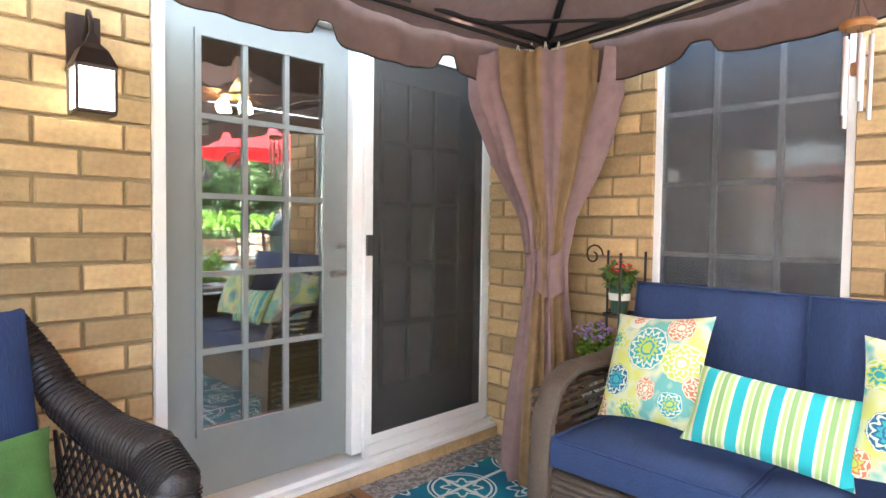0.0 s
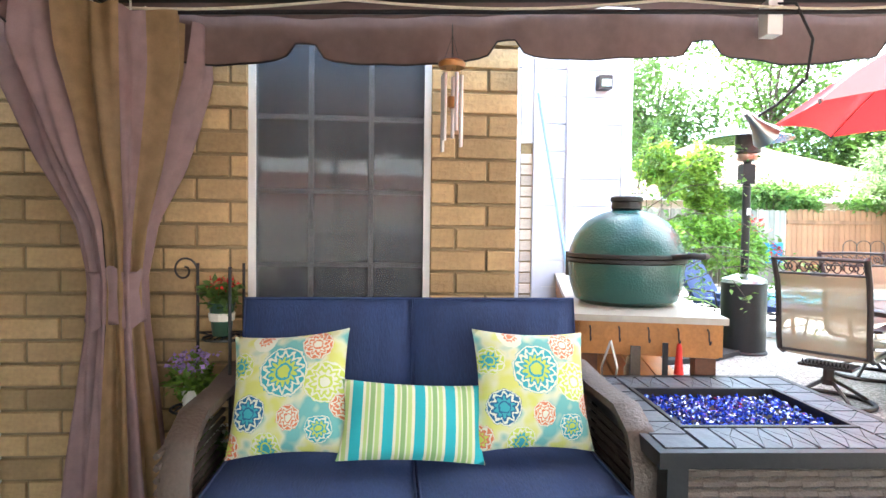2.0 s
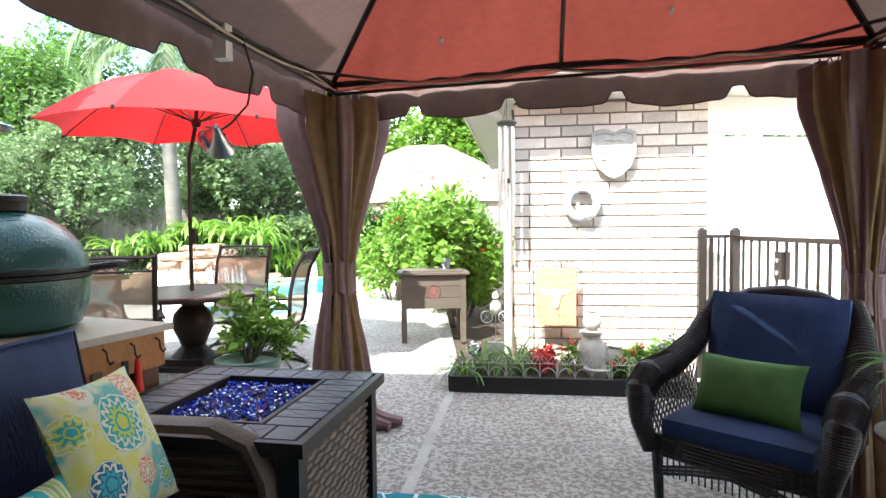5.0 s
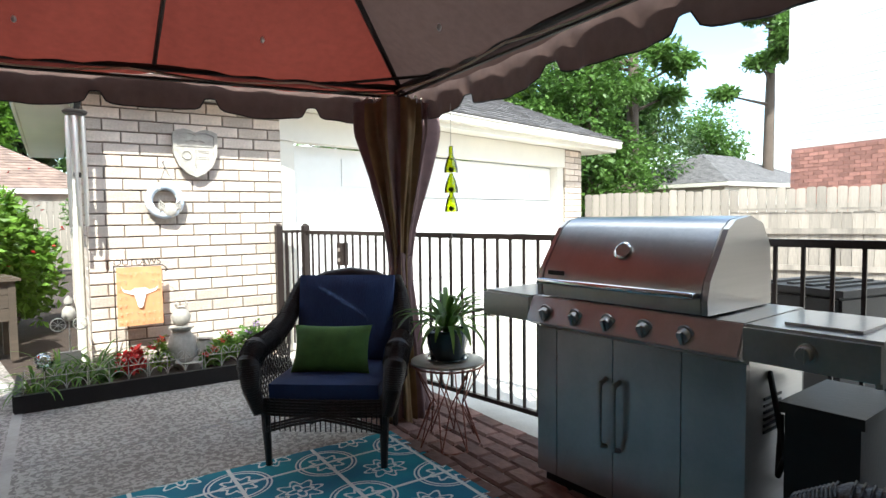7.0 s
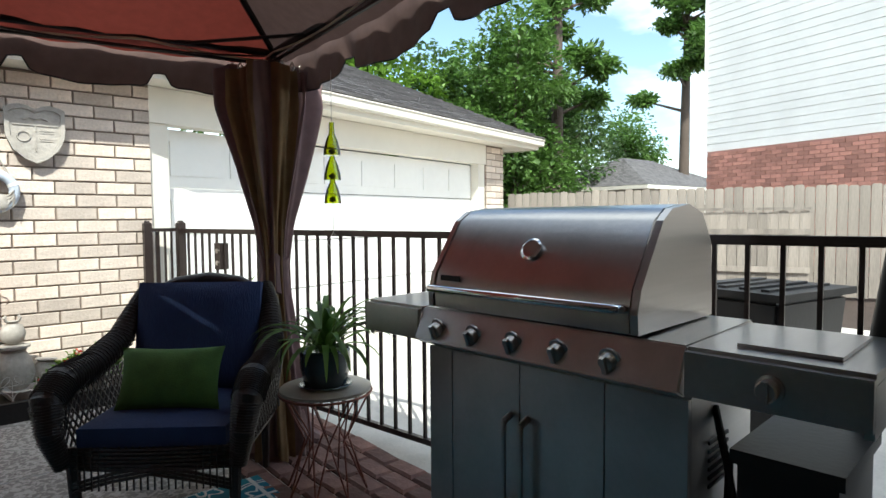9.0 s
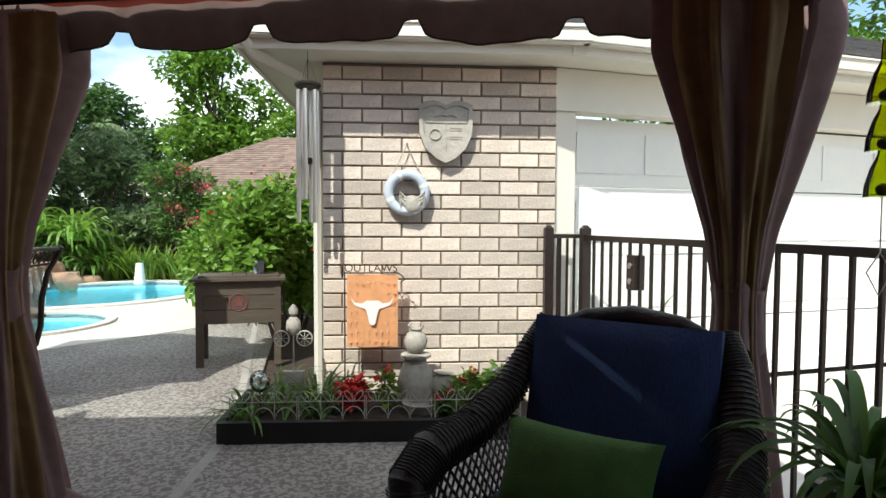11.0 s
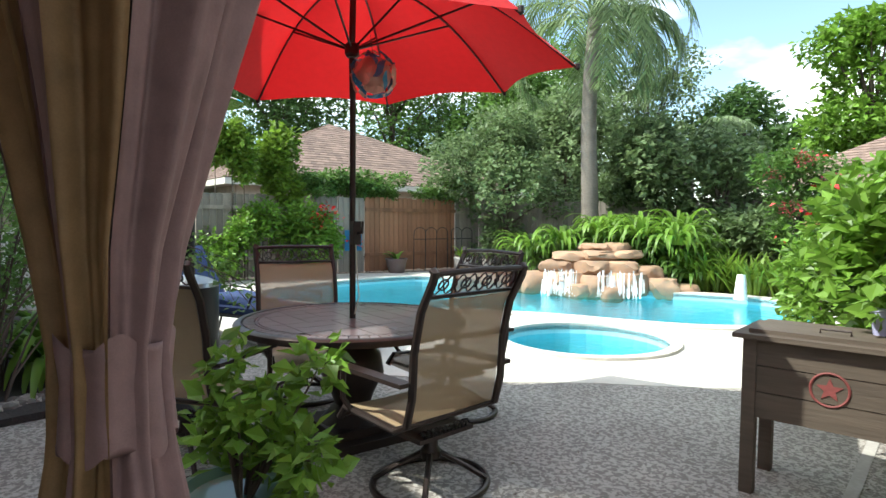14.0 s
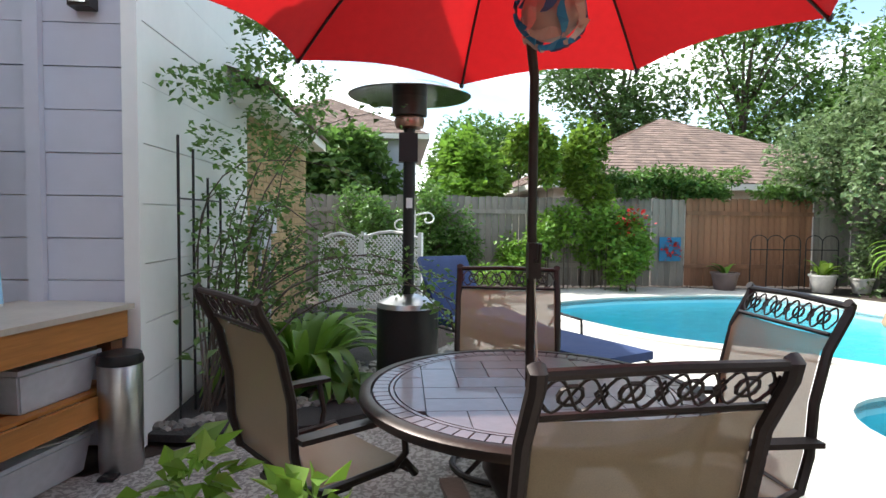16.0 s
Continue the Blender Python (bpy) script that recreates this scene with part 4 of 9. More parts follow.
def cloth_strip(name, parent, at, prof, a0, a1, material, folds, seed, label="", depth=0.16):
    """Part of a gathered curtain: prof gives (height, half-width x, half-width y)."""
    verts, faces = [], []
    na, nz = max(int((a1 - a0) * 26), 6), 44
    zs = [prof[0][0] + (prof[-1][0] - prof[0][0]) * j / nz for j in range(nz + 1)]
    for j, z in enumerate(zs):
        rx = float(np.interp(-z, [-p[0] for p in prof], [p[1] for p in prof]))
        ry = float(np.interp(-z, [-p[0] for p in prof], [p[2] for p in prof]))
        for i in range(na + 1):
            a = a0 + (a1 - a0) * i / na
            w = 1 + depth * math.sin(folds * a + 1.5 * math.sin(z * 2 + seed) + seed) + 0.07 * math.sin(folds * 2.3 * a + z * 3 + seed)
            verts.append((at[0] + math.cos(a) * rx * w, at[1] + math.sin(a) * ry * w, z + (0.02 * math.sin(a * 5 + seed) if j in (0, nz) else 0)))
    for j in range(nz):
        for i in range(na):
            k = j * (na + 1) + i
            faces.append((k, k + 1, k + na + 2, k + na + 1))
    return raw(name, verts, faces, material, parent, label, smooth=True)


def curtain(at, top, face, tie_z, wide, spread, seed, label, tail=(0, 0), waist=0.088):
    """A curtain tied at a post: cloth at the flanks and netting in the middle, looking towards the angle face."""
    c = thing("curtain", label, "curtain", (at[0], at[1], 0), group="curtains of the gazebo")
    prof = [(top, wide, 0.17), (top - 0.2, wide * 1.0, 0.17), (top - 0.55, wide * 0.66, 0.13), (tie_z + 0.25, waist * 1.35, waist * 1.2), (tie_z + 0.05, waist, waist * 0.97),
            (tie_z - 0.12, waist * 1.04, waist), (0.55, spread * 0.72, 0.13), (0.12, spread, 0.17), (0.012, spread * 1.05, 0.18)]
    # the flank axis runs across the direction faced
    turn = face - math.pi / 2
    c.matrix_world = pose(at[0], at[1], 0, 0, 0, math.degrees(turn))
    q = math.pi / 2
    cloth_strip("cloth", c, (0, 0), prof, q + 0.75, q + math.tau - 0.75 - 0.0, M_CURTAIN, 9, seed, "mauve-brown cloth")
    cloth_strip("netting", c, (0, 0.004), prof, q + 0.15, q + 0.75, M_NET, 11, seed + 1, "gold-brown netting")
    cloth_strip("cloth_fold", c, (0, 0.004), prof, q - 0.18, q + 0.15, M_CURTAIN, 11, seed + 1)
    cloth_strip("netting", c, (0, 0.004), prof, q - 0.75, q - 0.18, M_NET, 11, seed + 2, "gold-brown netting")
    band = [(tie_z + 0.075, waist + 0.012, waist + 0.012), (tie_z, waist + 0.006, waist + 0.004), (tie_z - 0.125, waist + 0.015, waist + 0.014)]
    cloth_strip("tieback", c, (0, 0), band, 0, math.tau, M_CURTAIN, 3, seed, "pinkish cloth tieback", depth=0.03)
    for k in range(10):
        u = (k + 0.5) / 10 * 2 - 1
        x = u * wide * 0.95
        hook = [(x, 0.06 - 0.1 * abs(u), top - 0.02), (x + 0.008, 0.08 - 0.1 * abs(u), top + 0.02), (x, 0.06 - 0.1 * abs(u), top + 0.055), (x - 0.01, 0.04 - 0.1 * abs(u), top + 0.03)]
        part("ring", tubed(hook, 0.004, 5, closed=True), M_SOFFIT, c, "pale metal curtain hook")
    if tail[0] or tail[1]:
        rng = random.Random(seed)
        for k in range(7):
            bm = bmesh.new()
            a = rng.uniform(-0.5, 0.5)
            d = Vector((tail[0], tail[1], 0))
            s = Vector((-d.y, d.x, 0)).normalized()
            tube(bm, [Vector((0, 0, 0.22)) + s * a * 0.2, Vector((0, 0, 0.09)) + d * 0.35 + s * a * 0.25, Vector((0, 0, 0.045)) + d * 0.7 + s * a * 0.32, Vector((0, 0, 0.032)) + d * (0.9 + a * 0.2) + s * a * 0.4],
                 [0.05, 0.05, 0.04, 0.03], 8)
            t = part("trailing_hem", bm, M_CURTAIN, c, smooth=True)
            t.matrix_parent_inverse = c.matrix_world.inverted() @ Matrix.Translation((at[0], at[1], 0))
    return c


curtain((GA.x + 0.03, GA.y + 0.03), 2.05, math.radians(45), 1.03, 0.33, 0.18, 3, "tied mauve and gold-brown curtain at the post by the doors")
curtain((GB.x + 0.03, GB.y - 0.03), 2.11, math.radians(-55), 1.01, 0.315, 0.20, 8, "tied mauve and gold-brown curtain with trailing hem by the fire table", tail=(0.32, -0.12))
curtain((GC.x - 0.03, GC.y - 0.03), 2.06, math.radians(235), 1.00, 0.24, 0.15, 5, "tied dark mauve curtain at the gazebo post behind the armchair", tail=(0.1, 0.1), waist=0.068)

# cord of lights, lamps on clips
M_CORD = mat("cream_cord", (0.62, 0.55, 0.42), 0.6, scale=40, bump=0.0)
M_BLACKCORD = mat("black_cord", (0.015, 0.015, 0.015), 0.5, scale=40, bump=0.0)
sl = thing("light_string", "cream cord with small bulbs strung along the gazebo beams", "light string")
for p, q, s in ((GA, GB, 1), (GB, GC, 2), (GC, GD, 3)):
    pts = []
    for k in range(41):
        u = k / 40
        w = p.lerp(q, u).lerp(PEAK, 0.035)
        pts.append(w + Vector((0, 0, -0.035 - 0.035 * abs(math.sin(u * math.pi * 3 + s)))))
    part("cord", tubed(pts, 0.006, 6), M_CORD, sl, smooth=True)
part("hanging_cord", tubed([GC.lerp(GB, u).lerp(PEAK, 0.05) + Vector((0, 0, -0.06 - 0.32 * u * (0.5 - u) * 4 * 0.5)) for u in [k / 20 * 0.5 for k in range(21)]], 0.005, 6), M_BLACKCORD, sl, "black sagging cord")
for k, (u, v) in enumerate(((0.22, 0.22), (0.72, 0.24))):
    w = GB.lerp(GC, u).lerp(PEAK, v)
    part("bulb", lathe([(0.004, -0.02), (0.011, -0.012), (0.012, 0.0), (0.006, 0.012)], 10), M_WHITE, sl, "small white bulb").location = w + Vector((0, 0, -0.06))
w = GC.lerp(GD, 0.25).lerp(PEAK, 0.2)
part("bulb", lathe([(0.004, -0.02), (0.011, -0.012), (0.012, 0.0), (0.006, 0.012)], 10), M_WHITE, sl, "small white bulb").location = w + Vector((0, 0, -0.06))

cl = thing("clip_lamp", "white clip-on lamp with dangling silver shade on gazebo beam", "lamp", (-1.69, 1.73, 2.13))
part("clip_body", boxed(-0.03, 0.03, -0.03, 0.03, -0.09, 0.07), M_WHITE, cl, bevel=0.012)
part("clip_head", lathe([(0.02, 0.06), (0.035, 0.075), (0.035, 0.10), (0.015, 0.115)], 14), M_WHITE, cl, smooth=True)
part("cord", tubed([(0.02, 0, 0.03), (0.06, 0.06, 0.02), (0.08, 0.12, -0.12), (0.05, 0.12, -0.26), (0.02, 0.02, -0.36), (0.0, -0.04, -0.40)], 0.006, 6), M_BLACKCORD, cl, "black cord", smooth=True)
bm = lathe([(0.012, 0.05), (0.018, 0.0), (0.035, -0.05), (0.055, -0.09), (0.055, -0.094)], 16)
sh = part("shade", bm, M_STEEL, cl, "dark silver shade", smooth=True)
sh.matrix_basis = pose(0.0, -0.06, -0.42, 50, 20, 0)


def wind_chime(name, label, at, top_r, tubes, length, r, disc_mat, tube_mat, cord=0.1, disc_t=0.02):
    c = thing(name, label, "wind chime", at)
    part("top_disc", lathe([(top_r * 0.9, -disc_t), (top_r, -disc_t * 0.6), (top_r, -disc_t * 0.3), (top_r * 0.85, 0)], 24), disc_mat, c, smooth=True)
    part("hanger", tubed([(0, 0, 0), (0, 0, cord)], 0.002, 5), M_BLACKCORD, c)
    for k in range(3):
        a = k * math.tau / 3
        part("cord", tubed([(math.cos(a) * top_r * 0.7, math.sin(a) * top_r * 0.7, 0), (0, 0, cord * 0.7)], 0.0012, 4), M_BLACKCORD, c)
    rng = random.Random(tubes)
    for k in range(tubes):
        a = k * math.tau / tubes + 0.4
        l = length * (0.7 + 0.3 * ((k * 3) % tubes) / tubes)
        x, y = math.cos(a) * top_r * 0.72, math.sin(a) * top_r * 0.72
        part("chime_tube", tubed([(x, y, -0.05), (x, y, -0.05 - l)], r, 10), tube_mat, c, smooth=True)
        part("tube_cord", tubed([(x, y, -0.05), (x, y, -disc_t)], 0.001, 4), M_BLACKCORD, c)
    part("striker", lathe([(top_r * 0.3, -0.02), (top_r * 0.34, 0), (top_r * 0.3, 0.02)], 14), disc_mat, c, smooth=True).location = (0, 0, -length * 0.5)
    part("striker_cord", tubed([(0, 0, -disc_t), (0, 0, -length * 0.5)], 0.001, 4), M_BLACKCORD, c)
    return c


M_ALUTUBE = mat("pale_aluminium_tube", (0.72, 0.70, 0.68), 0.3, metal=0.9, scale=30, grain=0.05, bump=0.0)
M_HONEYWOOD = mat("honey_wood", (0.45, 0.19, 0.05), 0.4, scale=16, grain=0.3, stretch=(0.4, 4, 4), bump=0.05)
wind_chime("wind_chime", "small wind chime with honey-wood disc and pale tubes under the valance", (-1.73, 0.485, 1.91), 0.052, 5, 0.31, 0.0075, M_HONEYWOOD, M_ALUTUBE, 0.14, 0.026)
wind_chime("wind_chime", "tall wind chime with long silver tubes at the garage corner", (-0.53, 4.32, 2.18), 0.085, 6, 1.0, 0.014, M_DARKFRAME, M_ALUTUBE, 0.22, 0.03)

M_GREENGLASS = glass_mat("green_glass", (0.62, 0.70, 0.03), 0.05)
bt = thing("bottle_chime", "hanging chime of three cut yellow-green glass bottles", "wind chime", (1.30, 1.85, 1.35))
for k, z in enumerate((0.0, 0.115, 0.235)):
    b = part("bottle", lathe([(0.042, 0.0), (0.040, 0.03), (0.028, 0.075), (0.014, 0.105), (0.012, 0.16 if k == 2 else 0.118)], 18), M_GREENGLASS, bt, "cut yellow-green glass bottle", smooth=True)
    b.location = (0, 0, z)
    part("bead", lathe([(0.004, -0.015), (0.014, -0.008), (0.016, 0), (0.014, 0.008), (0.004, 0.015)], 12), M_DARKFRAME, bt).location = (0, 0, z + 0.02)
part("chain", tubed([(0, 0, 0.39), (0, 0, 0.62), (0.02, 0.02, 0.72)], 0.002, 5), M_STEEL, bt)
part("pendant_wire", tubed([(0, 0, 0), (0, 0, -0.14), (0.035, 0, -0.19), (0, 0, -0.25), (-0.035, 0, -0.19), (0, 0, -0.14)], 0.002, 5), M_STEEL, bt)

# ---- furniture under the gazebo ----


def rug_mat():
    """Teal outdoor rug with white tile medallions."""
    m, n, l, b = nodes_of("teal_tile_rug")
    tc = n.new("ShaderNodeTexCoord")
    sep = n.new("ShaderNodeSeparateXYZ")
    l.new(tc.outputs["Object"], sep.inputs[0])

    def mth(op, a, c=None, d=None):
        q = n.new("ShaderNodeMath")
        q.operation = op
        for i, v in enumerate((a, c, d)):
            if v is None:
                continue
            if isinstance(v, (int, float)):
                q.inputs[i].default_value = v
            else:
                l.new(v, q.inputs[i])
        return q.outputs[0]

    T = 0.46
    u = mth("SUBTRACT", mth("FRACT", mth("DIVIDE", sep.outputs[0], T)), 0.5)
    v = mth("SUBTRACT", mth("FRACT", mth("DIVIDE", sep.outputs[1], T)), 0.5)
    au, av = mth("ABSOLUTE", u), mth("ABSOLUTE", v)
    rad = mth("SQRT", mth("ADD", mth("MULTIPLY", u, u), mth("MULTIPLY", v, v)))
    ang = mth("ARCTAN2", v, u)
    corner = mth("SQRT", mth("ADD", mth("POWER", mth("SUBTRACT", 0.5, au), 2.0), mth("POWER", mth("SUBTRACT", 0.5, av), 2.0)))

    def band(x, c, w):
        return mth("LESS_THAN", mth("ABSOLUTE", mth("SUBTRACT", x, c)), w)

    petals = mth("ADD", 0.20, mth("MULTIPLY", mth("COSINE", mth("MULTIPLY", ang, 8)), 0.045))
    petals2 = mth("ADD", 0.10, mth("MULTIPLY", mth("COSINE", mth("MULTIPLY", ang, 4)), 0.04))
    grid = mth("GREATER_THAN", mth("MAXIMUM", au, av), 0.478)
    cang = mth("ARCTAN2", mth("SUBTRACT", 0.5, av), mth("SUBTRACT", 0.5, au))
    cpet = mth("ADD", 0.17, mth("MULTIPLY", mth("COSINE", mth("MULTIPLY", cang, 8)), 0.035))
    white = grid
    for x in (band(rad, petals, 0.018), band(rad, petals2, 0.02), band(corner, 0.30, 0.012), band(corner, 0.345, 0.010), band(corner, cpet, 0.02),
              mth("LESS_THAN", rad, 0.03)):
        white = mth("MAXIMUM", white, x)
    navy = mth("MULTIPLY", band(corner, 0.322, 0.02), mth("GREATER_THAN", mth("COSINE", mth("MULTIPLY", cang, 48)), 0.0))
    c1, c2 = n.new("ShaderNodeMix"), n.new("ShaderNodeMix")
    c1.data_type = c2.data_type = "RGBA"
    ns = n.new("ShaderNodeTexNoise")
    ns.inputs["Scale"].default_value = 3
    l.new(tc.outputs["Object"], ns.inputs[0])
    base = n.new("ShaderNodeValToRGB")
    base.color_ramp.elements[0].color, base.color_ramp.elements[1].color = (0.0, 0.13, 0.22, 1), (0.0, 0.21, 0.27, 1)
    base.color_ramp.elements[0].position, base.color_ramp.elements[1].position = 0.4, 0.6
    l.new(ns.outputs[0], base.inputs[0]), l.new(base.outputs[0], c1.inputs[6])
    c1.inputs[7].default_value = (0.015, 0.04, 0.16, 1)
    l.new(navy, c1.inputs[0])
    l.new(c1.outputs[2], c2.inputs[6])
    c2.inputs[7].default_value = (0.62, 0.66, 0.64, 1)
    l.new(white, c2.inputs[0]), l.new(c2.outputs[2], b.inputs["Base Color"])
    b.inputs["Roughness"].default_value = 0.85
    wv = n.new("ShaderNodeTexNoise")
    wv.inputs["Scale"].default_value = 220
    l.new(tc.outputs["Object"], wv.inputs[0])
    bp = n.new("ShaderNodeBump")
    bp.inputs["Strength"].default_value, bp.inputs["Distance"].default_value = 0.3, 0.004
    l.new(wv.outputs[0], bp.inputs["Height"]), l.new(bp.outputs[0], b.inputs["Normal"])
    return m


rug = part("area_rug", boxed(-1.75, 0.97, -1.07, 2.06, 0.005, 0.012), rug_mat(), bevel=0.003)
tagged(rug, "teal outdoor rug with white and navy medallions on the patio", "rug")
M_COIR = mat("coir", (0.32, 0.17, 0.06), 0.95, scale=200, grain=0.4, bump=0.5)
dm = thing("doormat", "orange coir doormat with black key border before the doors", "doormat", (-0.61, -1.03, 0.0125), -5)
part("mat_body", boxed(-0.38, 0.38, -0.22, 0.22, 0, 0.015), M_COIR, dm, bevel=0.003)
for sx in range(-5, 6):
    for y in (-0.16, 0.16):
        bm = bmesh.new()
        x = sx * 0.064
        for a in ((x, x + 0.012, y - 0.03, y + 0.03), (x + 0.012, x + 0.045, y + 0.018, y + 0.03), (x + 0.033, x + 0.045, y - 0.012, y + 0.018), (x + 0.02, x + 0.033, y - 0.012, y - 0.001)):
            box(bm, a[0], a[1], a[2], a[3], 0.0151, 0.0165)
        part("key_motif", bm, M_BLACK, dm)


def floral_mat():
    """Pale cloth printed with ringed medallions: centre, radius, petals and two colours each."""
    m, n, l, b = nodes_of("medallion_print")
    tc, sep = n.new("ShaderNodeTexCoord"), n.new("ShaderNodeSeparateXYZ")
    wob, add = n.new("ShaderNodeTexNoise"), n.new("ShaderNodeMix")
    wob.inputs["Scale"].default_value = 45
    add.data_type = "RGBA"
    add.inputs[0].default_value = 0.02
    l.new(tc.outputs["Object"], wob.inputs[0]), l.new(tc.outputs["Object"], add.inputs[6]), l.new(wob.outputs["Color"], add.inputs[7])
    l.new(add.outputs[2], sep.inputs[0])

    def mth(op, *args):
        q = n.new("ShaderNodeMath")
        q.operation = op
        for i, v in enumerate(args):
            if isinstance(v, (int, float)):
                q.inputs[i].default_value = v
            else:
                l.new(v, q.inputs[i])
        return q.outputs[0]

    def over(base, fac, colour):
        q = n.new("ShaderNodeMix")
        q.data_type = "RGBA"
        l.new(fac, q.inputs[0])
        l.new(base, q.inputs[6])
        q.inputs[7].default_value = (*colour, 1)
        return q.outputs[2]

    patch = n.new("ShaderNodeTexNoise")
    patch.inputs["Scale"].default_value = 9
    l.new(tc.outputs["Object"], patch.inputs[0])
    ground = n.new("ShaderNodeValToRGB")
    e = ground.color_ramp.elements
    e[0].color, e[1].color = (0.60, 0.62, 0.16, 1), (0.16, 0.44, 0.42, 1)
    e[0].position, e[1].position = 0.40, 0.60
    e.new(0.5).color = (0.62, 0.64, 0.44, 1)
    l.new(patch.outputs[0], ground.inputs[0])
    out = ground.outputs[0]
    teal, navy, lime, coral, cream = (0.05, 0.36, 0.42), (0.02, 0.13, 0.26), (0.50, 0.60, 0.10), (0.62, 0.20, 0.10), (0.66, 0.68, 0.55)
    for cx, cy, r, k, c1, c2 in ((0.0, 0.06, 0.085, 14, teal, lime), (-0.12, -0.07, 0.06, 10, navy, teal), (0.14, 0.02, 0.07, 12, lime, cream), (0.02, -0.09, 0.042, 8, coral, cream),
                                 (-0.16, 0.09, 0.05, 9, lime, teal), (0.11, 0.15, 0.052, 11, coral, cream), (0.12, -0.13, 0.045, 9, teal, lime), (-0.08, 0.18, 0.045, 10, cream, coral),
                                 (-0.06, -0.18, 0.05, 12, lime, teal), (-0.20, -0.17, 0.045, 9, coral, lime), (0.20, -0.06, 0.045, 10, coral, cream)):
        dx, dy = mth("SUBTRACT", sep.outputs[0], cx + 0.01), mth("SUBTRACT", sep.outputs[1], cy + 0.01)
        d = mth("SQRT", mth("ADD", mth("MULTIPLY", dx, dx), mth("MULTIPLY", dy, dy)))
        petal = mth("MULTIPLY", mth("COSINE", mth("MULTIPLY", mth("ARCTAN2", dy, dx), k)), r * 0.10)
        out = over(out, mth("LESS_THAN", d, r), c1)
        out = over(out, mth("LESS_THAN", mth("ABSOLUTE", mth("SUBTRACT", d, r * 0.95)), r * 0.035), cream)
        out = over(out, mth("LESS_THAN", mth("ABSOLUTE", mth("SUBTRACT", mth("ADD", d, petal), r * 0.72)), r * 0.07), cream)
        out = over(out, mth("LESS_THAN", mth("ADD", d, petal), r * 0.50), c2)
        out = over(out, mth("LESS_THAN", mth("ABSOLUTE", mth("SUBTRACT", d, r * 0.30)), r * 0.05), c1)
    l.new(out, b.inputs["Base Color"])
    b.inputs["Roughness"].default_value = 0.85
    return m


def stripe_mat():
    m, n, l, b = nodes_of("lumbar_stripe")
    tc, sep = n.new("ShaderNodeTexCoord"), n.new("ShaderNodeSeparateXYZ")
    l.new(tc.outputs["Object"], sep.inputs[0])
    d, f = n.new("ShaderNodeMath"), n.new("ShaderNodeMath")
    d.operation, f.operation = "DIVIDE", "FRACT"
    d.inputs[1].default_value = 0.105
    l.new(sep.outputs[0], d.inputs[0]), l.new(d.outputs[0], f.inputs[0])
    r = n.new("ShaderNodeValToRGB")
    r.color_ramp.interpolation = "CONSTANT"
    els = r.color_ramp.elements
    teal, cream, green, dkg = (0.03, 0.40, 0.44, 1), (0.66, 0.66, 0.50, 1), (0.42, 0.56, 0.20, 1), (0.25, 0.42, 0.16, 1)
    els[0].color, els[1].color = teal, cream
    els[1].position = 0.33
    for p, c in ((0.42, green), (0.52, cream), (0.57, dkg), (0.72, cream), (0.77, green), (0.9, cream)):
        els.new(p).color = c
    l.new(f.outputs[0], r.inputs[0]), l.new(r.outputs[0], b.inputs["Base Color"])
    b.inputs["Roughness"].default_value = 0.85
    return m


M_FLORAL, M_STRIPE = floral_mat(), stripe_mat()
M_GREENPILLOW = mat("olive_green_pillow", (0.075, 0.17, 0.035), 0.85, scale=200, grain=0.3, bump=0.3)


def weave(parent, name, x0, x1, z0, z1, y, material, step=0.022, label=""):
    """An upright woven panel of strands in front of a dark backing."""
    bm = bmesh.new()
    box(bm, x0, x1, y + 0.004, y + 0.010, z0, z1)
    n, k = int((z1 - z0) / step), int((x1 - x0) / (step * 1.6))
    w = (x1 - x0) / k
    for r in range(n):
        z = z0 + (r + 0.5) * (z1 - z0) / n
        for c in range(k):
            o = 0.005 if (r + c) % 2 else 0.0
            x = x0 + c * w
            vs = [bm.verts.new(p) for p in ((x, y - o + 0.003, z - step * 0.36), (x + w, y - o + 0.003, z - step * 0.36), (x + w, y - o - 0.003, z), (x, y - o - 0.003, z),
                                            (x + w, y - o + 0.003, z + step * 0.36), (x, y - o + 0.003, z + step * 0.36))]
            bm.faces.new((vs[0], vs[1], vs[2], vs[3])), bm.faces.new((vs[3], vs[2], vs[4], vs[5]))
    return part(name, bm, material, parent, label, "stuff")


def pillow(name, label, at, rot, size, material, parent=None, piping=None):
    t = tagged(part(name, cushion(*size, puff=1.0, n=16, pinch=0.16), material, None, smooth=True), label, "cushion")
    t.matrix_world = pose(*at, *rot)
    return t


# loveseat, facing +x
ls = thing("loveseat", "brown wicker loveseat with curved arms and navy cushions", "loveseat", (-1.60, 0.35, 0.0125), 90)
ls.scale = (1.0, 1.0, 1.06)
